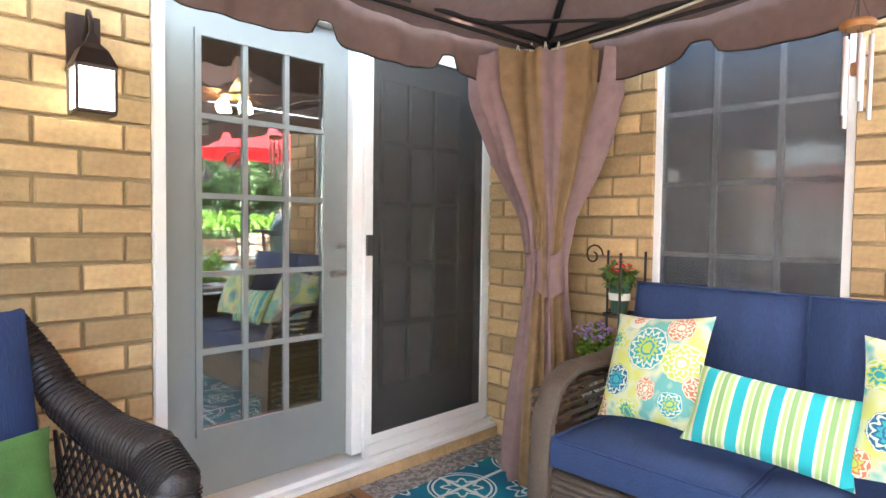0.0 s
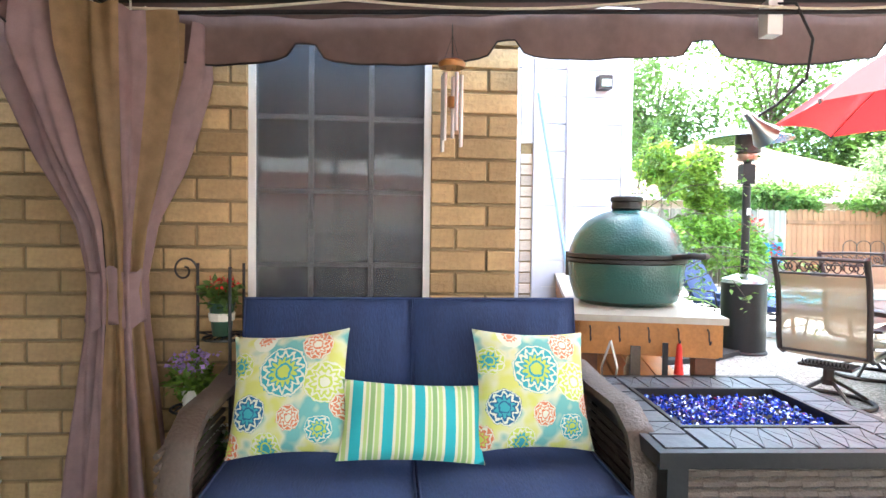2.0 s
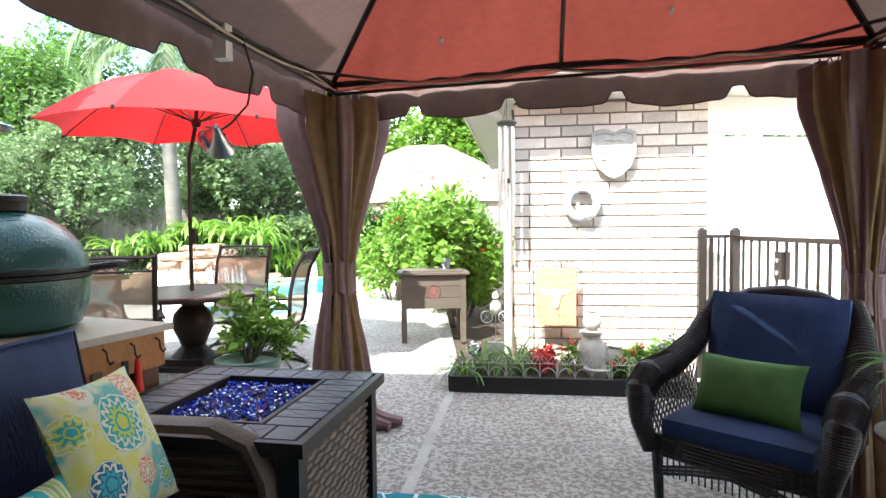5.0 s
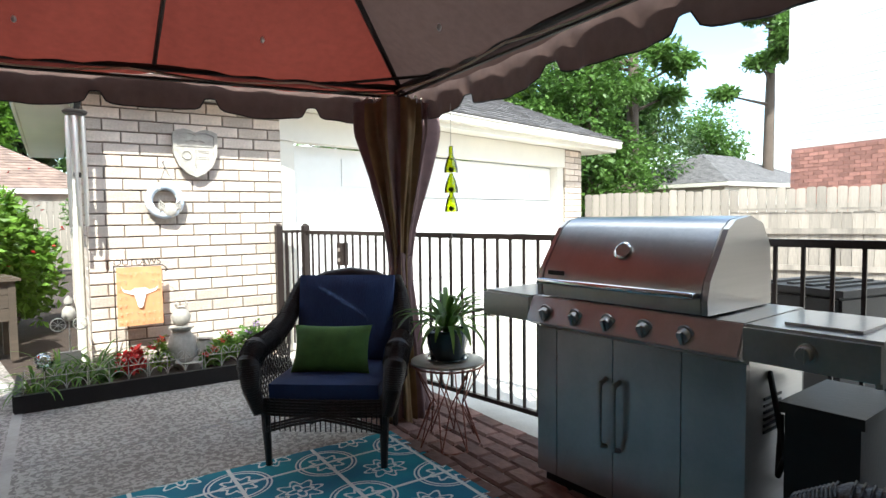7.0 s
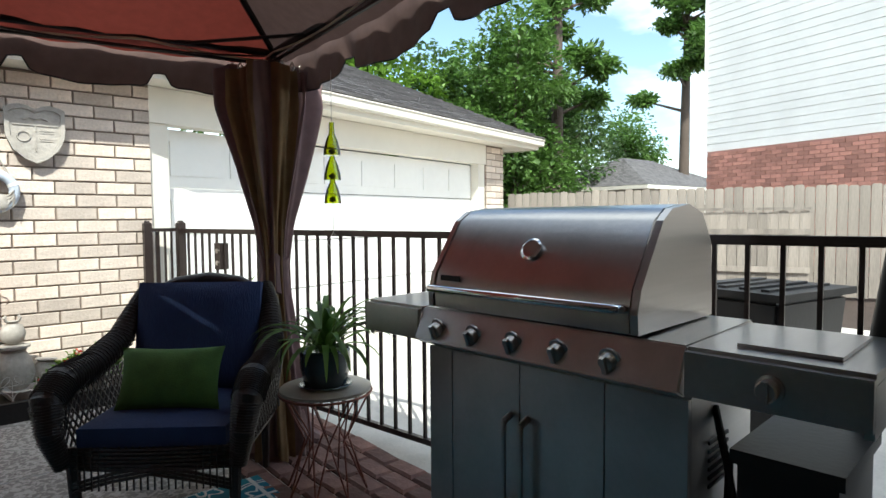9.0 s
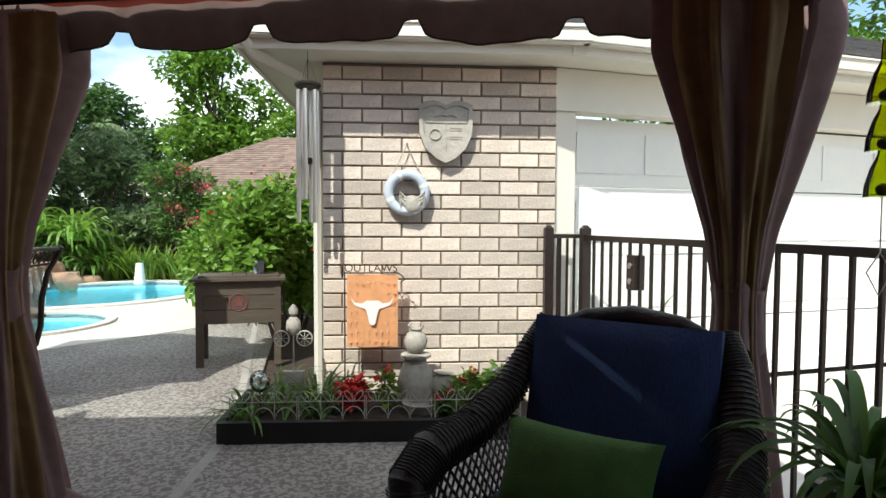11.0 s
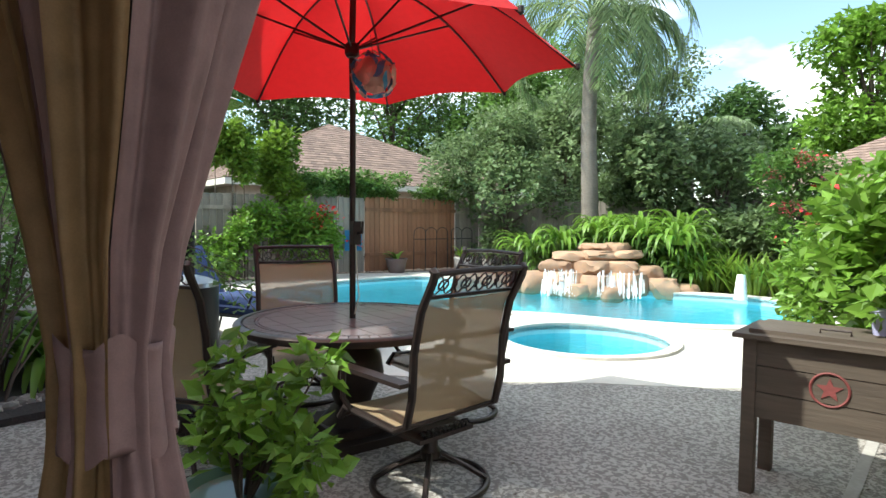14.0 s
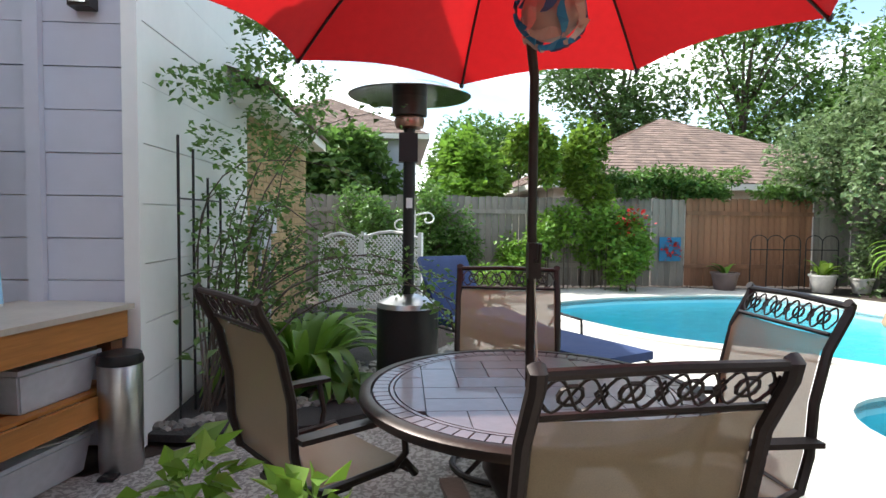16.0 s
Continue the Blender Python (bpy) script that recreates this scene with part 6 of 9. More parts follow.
# lid: a sloped front, rounded top
prof = [(-0.27, 0.935), (-0.275, 0.99), (-0.255, 1.06), (-0.12, 1.25), (-0.06, 1.285), (0.06, 1.30), (0.17, 1.27), (0.24, 1.18), (0.255, 1.0), (0.255, 0.935)]
bm = bmesh.new()
a = [bm.verts.new((-0.50, y, z)) for y, z in prof]
b2 = [bm.verts.new((0.34, y, z)) for y, z in prof]
for i in range(len(prof) - 1):
    bm.faces.new((a[i], a[i + 1], b2[i + 1], b2[i]))
bm.faces.new(a[::-1]), bm.faces.new(b2)
bmesh.ops.recalc_face_normals(bm, faces=bm.faces)
lid = part("lid", bm, M_STEEL, gr, smooth=True, bevel=0.006)
for x in (-0.525, 0.342):
    bm = bmesh.new()
    a = [bm.verts.new((x, y * 1.02, z)) for y, z in prof]
    b2 = [bm.verts.new((x + 0.024, y * 1.02, z)) for y, z in prof]
    for i in range(len(prof) - 1):
        bm.faces.new((a[i], a[i + 1], b2[i + 1], b2[i]))
    bm.faces.new(a[::-1]), bm.faces.new(b2)
    bmesh.ops.recalc_face_normals(bm, faces=bm.faces)
    part("lid_cheek", bm, M_STEEL, gr)
part("lid_handle", tubed([(-0.47, -0.275, 1.005), (-0.47, -0.33, 1.01), (-0.46, -0.335, 1.01), (0.31, -0.335, 1.01), (0.32, -0.33, 1.01), (0.32, -0.275, 1.005)], 0.014, 10), M_CHROME, lid, smooth=True)
g = part("thermometer", lathe([(0.04, 0), (0.042, 0.006), (0.034, 0.010), (0.032, 0.008), (0.001, 0.008)], 24), M_CHROME, lid, smooth=True)
g.matrix_basis = pose(-0.08, -0.195, 1.155, 54, 0, 0)
part("badge", boxed(-0.46, -0.36, -0.274, -0.268, 1.035, 1.055), M_BLACK, lid)
for sx, x0, x1 in ((-1, -0.93, -0.585), (1, 0.505, 0.93)):
    s = part("side_shelf", boxed(x0, x1, -0.26, 0.24, 0.90, 0.925), M_STEEL, gr, bevel=0.006)
    part("shelf_fascia", boxed(x0, x1, -0.285, -0.262, 0.80, 0.915), M_STEEL, gr, bevel=0.006)
    part("shelf_end", boxed(x0 if sx < 0 else x1 - 0.02, x0 + 0.02 if sx < 0 else x1, -0.26, 0.24, 0.78, 0.898), M_STEEL, gr)
    if sx > 0:
        knob(gr, 0.72, -0.286, 0.858, 0)
        part("burner_cover", boxed(x0 + 0.1, x1 - 0.08, -0.18, 0.17, 0.926, 0.936), M_STEEL, gr, bevel=0.003)
for k in range(6):
    part("vent", boxed(0.5005, 0.506, -0.10, 0.05, 0.62 - k * 0.025, 0.63 - k * 0.025), M_BLACK, gr)
part("gas_hose", tubed([(0.50, -0.05, 0.72), (0.56, -0.12, 0.60), (0.60, -0.14, 0.45), (0.56, -0.10, 0.36), (0.53, -0.02, 0.42), (0.52, 0.02, 0.55)], 0.012, 8), M_BLACKCORD, gr, smooth=True)

# covered storage box under the shelf
sb = thing("storage_box", "black plastic storage box standing beneath the side shelf of the grill", "storage box", (1.58, -0.17, 0.0), -86)
part("box_body", boxed(-0.13, 0.10, -0.16, 0.24, 0.0, 0.62), M_BLACK, sb, bevel=0.02)
part("box_lid", boxed(-0.145, 0.115, -0.175, 0.255, 0.622, 0.66), M_BLACK, sb, bevel=0.012)

# propane cylinder, drinks fridge
M_BLUEGREY = mat("pale_painted_steel", (0.55, 0.54, 0.50), 0.5, scale=20, bump=0.02)
pt = thing("propane_cylinder", "pale grey propane cylinder standing beside the grill", "gas cylinder", (1.50, -0.47, 0.0))
pt.scale = (0.55, 0.55, 0.8)
part("tank", lathe([(0.13, 0.0), (0.13, 0.03), (0.15, 0.06), (0.152, 0.30), (0.12, 0.38), (0.03, 0.41)], 24), M_BLUEGREY, pt, smooth=True)
part("collar", lathe([(0.095, 0.38), (0.097, 0.46), (0.093, 0.46), (0.09, 0.39)], 20), M_BLUEGREY, pt)
part("valve", tubed([(0, 0, 0.40), (0, 0, 0.46), (-0.05, 0, 0.47)], 0.016, 8), M_STEEL, pt)
fr = thing("mini_fridge", "low stainless refrigerator with black edges behind the armchair", "refrigerator", (1.83, -0.65, 0.0), -86)
fr.scale = (1, 1, 1.04)
part("body", boxed(-0.24, 0.24, -0.24, 0.27, 0.02, 0.86), M_BLACK, fr, bevel=0.006)
# shade is put into the door's steel colour; the top panel stays bright
part("door", boxed(-0.24, 0.24, -0.29, -0.246, 0.03, 0.835), mat("shaded_stainless_door", (0.16, 0.155, 0.15), 0.42, metal=0.8, scale=60, grain=0.12, bump=0.04), fr, bevel=0.01)
part("top_panel", boxed(-0.25, 0.25, -0.29, 0.28, 0.862, 0.885), M_STEEL, fr, bevel=0.008)
part("handle", tubed([(-0.2, -0.292, 0.45), (-0.2, -0.32, 0.47), (-0.2, -0.32, 0.72), (-0.2, -0.292, 0.74)], 0.009, 8), M_STEEL, fr, smooth=True)

# wall lantern by the doors
wl2 = thing("wall_lantern", "bronze wall lantern with glowing frosted pane beside the doors", "wall lantern", (0.04, -1.38, 1.62))
part("back_plate", boxed(-0.05, 0.05, 0.0, 0.02, 0.10, 0.30), M_BRONZE, wl2, bevel=0.006)
part("bracket", tubed([(0, 0.02, 0.22), (0, 0.08, 0.30), (0, 0.11, 0.26), (0, 0.11, 0.21)], 0.009, 8), M_BRONZE, wl2, smooth=True)
part("hood", lathe([(0.085, 0.10), (0.088, 0.11), (0.055, 0.165), (0.03, 0.185), (0.012, 0.22)], 4), M_BRONZE, wl2).matrix_basis = pose(0, 0.11, 0, 0, 0, 45)
ml, mnn, mll, mb = nodes_of("lit_frosted_glass")
mb.inputs["Base Color"].default_value, mb.inputs["Roughness"].default_value = (0.9, 0.88, 0.82, 1), 0.5
mb.inputs["Emission Color"].default_value, mb.inputs["Emission Strength"].default_value = (1.0, 0.93, 0.8, 1), 0.35
part("glass", boxed(-0.052, 0.052, 0.058, 0.162, -0.03, 0.10), ml, wl2, "glowing white frosted glass")
for sx in (-1, 1):
    for sy in (0.055, 0.165):
        part("corner_bar", boxed(sx * 0.056 - 0.004, sx * 0.056 + 0.004, sy - 0.004, sy + 0.004, -0.035, 0.10), M_BRONZE, wl2)
part("base", boxed(-0.058, 0.058, 0.052, 0.168, -0.045, -0.032), M_BRONZE, wl2, bevel=0.003)

# ceiling fan in the room behind the doors
cf = thing("ceiling_fan", "brass ceiling fan with lit glass shades inside the house", "ceiling fan", (-1.45, -3.4, 2.2))
M_BRASS = mat("brass", (0.6, 0.35, 0.12), 0.3, metal=1.0, scale=20, bump=0.0)
part("downrod", tubed([(0, 0, 0.05), (0, 0, 0.56)], 0.015, 8), M_BRASS, cf)
part("motor", lathe([(0.05, -0.04), (0.11, -0.02), (0.12, 0.04), (0.06, 0.08)], 20), M_BRASS, cf, smooth=True)
for k in range(5):
    a = k * 72
    part("blade", boxed(0.12, 0.62, -0.06, 0.06, 0.0, 0.008, m=Matrix.Rotation(radians(a), 4, "Z") @ Matrix.Rotation(radians(10), 4, "X")), M_WOODRED, cf)
mlamp, _, _, mb2 = nodes_of("lit_fan_shade")
mb2.inputs["Base Color"].default_value = (0.9, 0.8, 0.6, 1)
mb2.inputs["Emission Color"].default_value, mb2.inputs["Emission Strength"].default_value = (1.0, 0.72, 0.38, 1), 6.0
for k in range(4):
    a = k * math.tau / 4 + 0.3
    s = part("lamp_shade", lathe([(0.02, 0.0), (0.04, -0.02), (0.055, -0.07), (0.05, -0.075)], 14), mlamp, cf, "lit amber glass shade", smooth=True)
    s.location = (math.cos(a) * 0.11, math.sin(a) * 0.11, -0.05)

# ---- yard: dining set ----
M_SLING = screen_mat("tan_woven_sling", (0.34, 0.25, 0.15), 0.82)
M_TABLETILE = mat("plum_brown_tile", (0.17, 0.12, 0.12), 0.3, scale=20, grain=0.3, stain=0.25, per_object=0.15, bump=0.12, coat=0.3)
TX, TY = -3.50, 4.49
dt = thing("dining_table", "round dark bronze table with plum-brown tile top and pedestal", "table", (TX, TY, 0))
R = 0.69
part("rim", lathe([(R - 0.05, 0.665), (R - 0.01, 0.67), (R, 0.685), (R, 0.705), (R - 0.012, 0.715), (R - 0.045, 0.716), (R - 0.05, 0.70)], 64), M_BRONZE, dt, smooth=True)
part("top_plate", lathe([(R - 0.052, 0.675), (R - 0.052, 0.7), (0.03, 0.7), (0.03, 0.675)], 48), M_BLACK, dt)
for k in range(72):   # border tiles
    a0, a1 = (k + 0.06) / 72 * math.tau, (k + 0.94) / 72 * math.tau
    part("border_tile", slab([(math.cos(a) * r, math.sin(a) * r) for a, r in ((a0, R - 0.115), (a0, R - 0.056), (a1, R - 0.056), (a1, R - 0.115))], 0.7005, 0.714), M_TABLETILE, dt)
bm = lathe([(R - 0.135, 0.7005), (R - 0.135, 0.714), (R - 0.122, 0.714), (R - 0.122, 0.7005)], 64)
part("band", bm, M_TABLETILE, dt)
rt = R - 0.142
step = 0.145
cells = {}
for i in range(-4, 4):
    for j in range(-4, 4):
        cells[i, j] = True
done = set()
rng = random.Random(9)
for i in range(-4, 4):
    for j in range(-4, 4):
        if (i, j) in done:
            continue
        w = 2 if rng.random() < 0.4 and (i + 1, j) not in done and i < 3 else 1
        h = 2 if w == 1 and rng.random() < 0.35 and (i, j + 1) not in done and j < 3 else 1
        for a in range(w):
            for b2 in range(h):
                done.add((i + a, j + b2))
        x0, x1, y0, y1 = i * step + 0.002, (i + w) * step - 0.002, j * step + 0.002, (j + h) * step - 0.002
        pts = []
        for (ax, ay), (bx, by) in (((x0, y0), (x1, y0)), ((x1, y0), (x1, y1)), ((x1, y1), (x0, y1)), ((x0, y1), (x0, y0))):
            for k in range(8):
                px, py = ax + (bx - ax) * k / 8, ay + (by - ay) * k / 8
                q = math.hypot(px, py)
                if q > rt:
                    px, py = px * rt / q, py * rt / q
                if not pts or (abs(px - pts[-1][0]) + abs(py - pts[-1][1])) > 0.004:
                    pts.append((px, py))
        ar = abs(area(pts))
        if ar > 0.002 and len(pts) > 2:
            part("tile", slab(pts, 0.7005, 0.7138), M_TABLETILE, dt)
part("pedestal", lathe([(0.20, 0.10), (0.16, 0.14), (0.11, 0.20), (0.13, 0.26), (0.19, 0.38), (0.17, 0.50), (0.10, 0.58), (0.12, 0.63), (0.22, 0.674)], 24), M_BRONZE, dt, smooth=True)
part("plinth", boxed(-0.30, 0.30, -0.30, 0.30, 0.0, 0.05), M_BRONZE, dt, bevel=0.012)
part("plinth_step", boxed(-0.22, 0.22, -0.22, 0.22, 0.051, 0.10), M_BRONZE, dt, bevel=0.012)


def scrolls(parent, x0, x1, z0, z1):
    """Pierced scrollwork between the two upper rails, leaning with the back."""
    n = 4
    w = (x1 - x0) / n
    h = (z1 - z0) / 2
    zc = (z0 + z1) / 2

    def at(x, z):
        return (x, 0.268 + (z - 1.01) * 0.52, z)
    for k in range(n):
        c = x0 + w * (k + 0.5)
        for ph in (0, math.pi):
            part("scroll", tubed([at(x0 + w * k + w * t / 12, zc + math.sin(math.pi * t / 12 * 2 + ph) * h * 0.85) for t in range(13)], 0.0042, 4), M_BRONZE, parent)
        part("scroll_ring", tubed([at(c + math.cos(a * math.tau / 10) * w * 0.2, zc + math.sin(a * math.tau / 10) * h * 0.5) for a in range(10)], 0.005, 4, closed=True), M_BRONZE, parent)
        part("scroll_diamond", tubed([at(x0 + w * k + dx * w * 0.1, zc + dz * h * 0.5) for dx, dz in ((1, 0), (0, 1), (-1, 0), (0, -1)) if k or dx >= 0], 0.004, 4, closed=True), M_BRONZE, parent)


def swivel_chair(at, turn, label):
    """High-backed sling chair on a ring base; -y is its front."""
    c = thing("dining_chair", label, "chair", at, turn, "sling chairs round the table")
    part("base_ring", tubed([(math.cos(a * math.tau / 36) * 0.27, math.sin(a * math.tau / 36) * 0.27, 0.018) for a in range(36)], 0.017, 8, closed=True), M_BRONZE, c, smooth=True)
    for k in range(4):
        a = k * math.tau / 4 + 0.78
        part("base_spoke", tubed([(math.cos(a) * 0.265, math.sin(a) * 0.265, 0.03), (math.cos(a) * 0.16, math.sin(a) * 0.16, 0.10), (math.cos(a) * 0.04, math.sin(a) * 0.04, 0.17)], 0.014, 6), M_BRONZE, c, smooth=True)
    part("swivel_post", lathe([(0.045, 0.14), (0.05, 0.18), (0.035, 0.20), (0.035, 0.27), (0.05, 0.28)], 16), M_BRONZE, c, smooth=True)
    part("rocker_plate", boxed(-0.16, 0.16, -0.12, 0.12, 0.28, 0.30), M_BRONZE, c, bevel=0.004)
    part("spring", tubed([(-0.14 + 0.28 * k / 60, 0.10 + 0.018 * math.cos(k * 1.3), 0.315 + 0.018 * math.sin(k * 1.3)) for k in range(61)], 0.005, 4), M_BLACK, c)
    side = [(-0.36, 0.325), (-0.31, 0.39), (-0.10, 0.38), (0.08, 0.37), (0.16, 0.41), (0.195, 0.55), (0.205, 0.75), (0.25, 0.95), (0.325, 1.09), (0.335, 1.125), (0.32, 1.135)]
    for sx in (-1, 1):
        part("side_rail", tubed([(sx * 0.265, y, z) for y, z in side], 0.019, 8), M_BRONZE, c, smooth=True)
        part("arm", boxed(sx * 0.30 - 0.03, sx * 0.30 + 0.03, -0.30, 0.20, 0.605, 0.625), M_BRONZE, c, bevel=0.008)
        part("arm_support", tubed([(sx * 0.265, -0.24, 0.37), (sx * 0.30, -0.28, 0.45), (sx * 0.31, -0.26, 0.60)], 0.014, 8), M_BRONZE, c, smooth=True)
    verts, faces = [], []
    sl2 = [(-0.36, 0.335), (-0.31, 0.398), (-0.10, 0.373), (0.07, 0.36), (0.145, 0.41), (0.18, 0.55), (0.19, 0.75), (0.23, 0.94), (0.27, 1.005)]
    for y, z in sl2:
        for i in range(7):
            u = i / 6 * 2 - 1
            verts.append((u * 0.252, y - 0.0, z - 0.012 * (1 - u * u)))
    for j in range(len(sl2) - 1):
        for i in range(6):
            a = j * 7 + i
            faces.append((a, a + 1, a + 8, a + 7))
    raw("sling", verts, faces, M_SLING, c, "tan woven mesh", smooth=True)
    part("lower_top_rail", tubed([(-0.25, 0.268, 1.01), (0.25, 0.268, 1.01)], 0.010, 6), M_BRONZE, c)
    part("top_rail", tubed([(-0.27, 0.328, 1.12), (0, 0.338, 1.128), (0.27, 0.328, 1.12)], 0.014, 8), M_BRONZE, c, smooth=True)
    scrolls(c, -0.25, 0.25, 1.015, 1.115)
    for z, y in ((0.40, 0.15), (0.345, -0.33)):
        part("cross_rail", tubed([(-0.26, y, z), (0.26, y, z)], 0.012, 6), M_BRONZE, c)
    for o in c.children_recursive:
        o.data.transform(Matrix.Diagonal((1.1, 1, 0.97, 1)))
    return c


first = swivel_chair((-2.66, 4.48, 0), -83, "bronze swivel chair with tan sling, filigree top, beside the spa")
for (x, y, a, lab) in ((-3.63, 3.565, 217, "bronze swivel chair with tan sling beside the rose bed"),
                       (-3.49, 5.27, 2, "bronze swivel chair with tan sling with its back to the pool"),
                       (-4.38, 4.555, 80, "bronze swivel chair with tan sling beside the heater")):
    tagged(copy_thing(first, pose(x, y, 0, 0, 0, a)), lab)

# umbrella
um = thing("umbrella", "open red patio umbrella with dark ribs through the table", "umbrella", (TX, TY, 0.0))
HUB = Vector((0.13, -0.08, 2.27))
tipr, base_a = 1.27, radians(4.7)
apex = HUB + Vector((0.03, 0, 0.42))
part("pole", tubed([(0, 0, 0.104), (0.0, -0.005, 1.2), (0.01, -0.01, 1.95), HUB, HUB + Vector((0.035, -0.01, 0.40))], 0.019, 10), M_BRONZE, um, smooth=True)
part("finial", lathe([(0.01, 0), (0.03, 0.02), (0.022, 0.05), (0.004, 0.08)], 14), M_BRONZE, um, smooth=True).location = apex + Vector((0, 0, 0.03))
part("hub", lathe([(0.03, -0.04), (0.042, -0.02), (0.042, 0.03), (0.03, 0.04)], 16), M_BRONZE, um).location = HUB
part("crank_box", boxed(0.01, 0.06, -0.03, 0.02, 1.16, 1.30), M_BRONZE, um, bevel=0.008)
part("crank_handle", tubed([(0.06, 0.0, 1.23), (0.11, 0.0, 1.23), (0.12, 0.0, 1.30)], 0.008, 6), M_BRONZE, um)
part("umbrella_cord", tubed([(0.03, 0.0, 1.2), (0.03, 0.01, 1.0), (0.06, 0.01, 0.85), (0.02, 0.0, 0.74)], 0.004, 5), M_CORD, um)
tips = [Vector((HUB.x, HUB.y, 2.17)) + Vector((math.cos(base_a + k * math.tau / 8), math.sin(base_a + k * math.tau / 8), 0)) * tipr for k in range(8)]
for k, t in enumerate(tips):
    t.z += {2: 0.05, 3: 0.04, 7: -0.02}.get(k, 0)
for k in range(8):
    a, b2 = tips[k], tips[(k + 1) % 8]
    nu, nv = 10, 14
    verts, faces = [], []
    for j in range(nv + 1):
        v = j / nv
        for i in range(nu + 1):
            u = i / nu
            e = a.lerp(b2, u)
            pull = 0.055 * math.sin(math.pi * u) * (1 - v) ** 1.5
            c = Vector((HUB.x, HUB.y, e.z))
            e = e.lerp(c, pull)
            p = e.lerp(apex, v)
            p.z += 0.16 * math.sin(math.pi * v) * (1 - 0.25 * math.sin(math.pi * u)) + 0.03 * math.sin(math.pi * u) * (1 - v) ** 2
            verts.append(p)
    for j in range(nv):
        for i in range(nu):
            q = j * (nu + 1) + i
            faces.append((q, q + 1, q + nu + 2, q + nu + 1))
    raw("canopy_gore", verts, faces, M_UMBRELLA, um, smooth=True)
    rib = [verts[j * (nu + 1)] - Vector((0, 0, 0.012)) for j in range(nv + 1)]
    rb = part("rib", tubed(rib, 0.007, 6), M_BRONZE, um, smooth=True)
    part("strut", tubed([HUB, rib[6]], 0.007, 6), M_BRONZE, um)
    part("tip_pocket", lathe([(0.004, -0.02), (0.014, -0.01), (0.014, 0.015), (0.004, 0.02)], 8), M_BRONZE, um).location = a

# paper ball lantern
M_BALLBLUE = mat("blue_capiz", (0.02, 0.22, 0.45), 0.4, scale=8, grain=0.3, bump=0.0, per_object=0.2)
M_BALLPEACH = mat("peach_capiz", (0.62, 0.40, 0.32), 0.4, scale=8, grain=0.2, bump=0.0)
pb = thing("ball_lantern", "round swirled blue and peach puzzle lantern hanging under the umbrella", "lantern", (-3.25, 4.48, 2.12))
part("core", lathe([(0.0, -0.105), (0.05, -0.09), (0.09, -0.05), (0.105, 0), (0.09, 0.05), (0.05, 0.09), (0.0, 0.105)], 16), M_BALLPEACH, pb, smooth=True)
rng = random.Random(3)
gold = math.pi * (3 - 5 ** 0.5)
for k in range(30):
    z = 1 - 2 * (k + 0.5) / 30
    r = math.sqrt(1 - z * z)
    d = Vector((math.cos(gold * k) * r, math.sin(gold * k) * r, z))
    s = d.orthogonal().normalized()
    s = Matrix.Rotation(rng.uniform(0, 6), 3, d) @ s
    t = d.cross(s)
    verts, faces = [], []
    for i in range(7):
        a = -1.2 + i * 0.4
        for w in (0.3 - 0.28 * abs(i - 3) / 3, -(0.3 - 0.28 * abs(i - 3) / 3)):
            p = (d + s * a * 0.42 + t * (w * 0.75 + 0.22 * math.sin(a * 1.6))).normalized() * (0.118 + 0.012 * (w > 0) + 0.008 * abs(a))
            verts.append(p)
    for i in range(6):
        faces.append((i * 2, i * 2 + 1, i * 2 + 3, i * 2 + 2))
    raw("petal", verts, faces, M_BALLBLUE if k % 2 else M_BALLPEACH, pb, "blue swirl piece" if k % 2 else "peach swirl piece")
part("hang_wire", tubed([(0, 0, 0.1), (0, -0.02, 0.22)], 0.002, 5), M_BLACKCORD, pb)

# patio heater
ph = thing("patio_heater", "black column patio heater with a wide silver reflector", "patio heater", (-5.45, 4.015, 0.0))
ph.scale = (1, 1, 1.03)
part("tank_housing", lathe([(0.225, 0.03), (0.225, 0.72), (0.21, 0.725)], 36), M_BLACK, ph, smooth=True)
part("base_plate", lathe([(0.24, 0.0), (0.245, 0.015), (0.235, 0.03)], 36), M_BLACK, ph)
part("housing_dome", lathe([(0.225, 0.726), (0.215, 0.76), (0.12, 0.80), (0.05, 0.815)], 36), M_STEEL, ph, smooth=True)
part("column", tubed([(0, 0, 0.80), (0, 0, 1.97)], 0.042, 16), M_BLACK, ph, smooth=True)
part("control_box", boxed(-0.05, 0.05, -0.075, 0.06, 1.74, 1.94), M_BLACK, ph, bevel=0.006)
part("label_plate", boxed(0.0435, 0.046, -0.02, 0.025, 1.42, 1.49), M_ALU, ph)
M_RUSTY = mat("heat_stained_steel", (0.42, 0.22, 0.16), 0.35, metal=0.9, scale=18, grain=0.4, bump=0.05)
part("burner_cage", lathe([(0.08, 1.97), (0.10, 1.98), (0.11, 2.03), (0.10, 2.05)], 20), M_RUSTY, ph, smooth=True)
part("burner_drum", lathe([(0.10, 2.055), (0.125, 2.06), (0.125, 2.22), (0.11, 2.23)], 24), M_BRONZE, ph, smooth=True)
part("reflector", lathe([(0.435, 2.19), (0.44, 2.195), (0.30, 2.25), (0.15, 2.285), (0.02, 2.29), (0.02, 2.284), (0.15, 2.278), (0.30, 2.24), (0.43, 2.187)], 40), M_CHROME, ph, smooth=True)

# loungers
M_GREYFRAME = M_BLACK


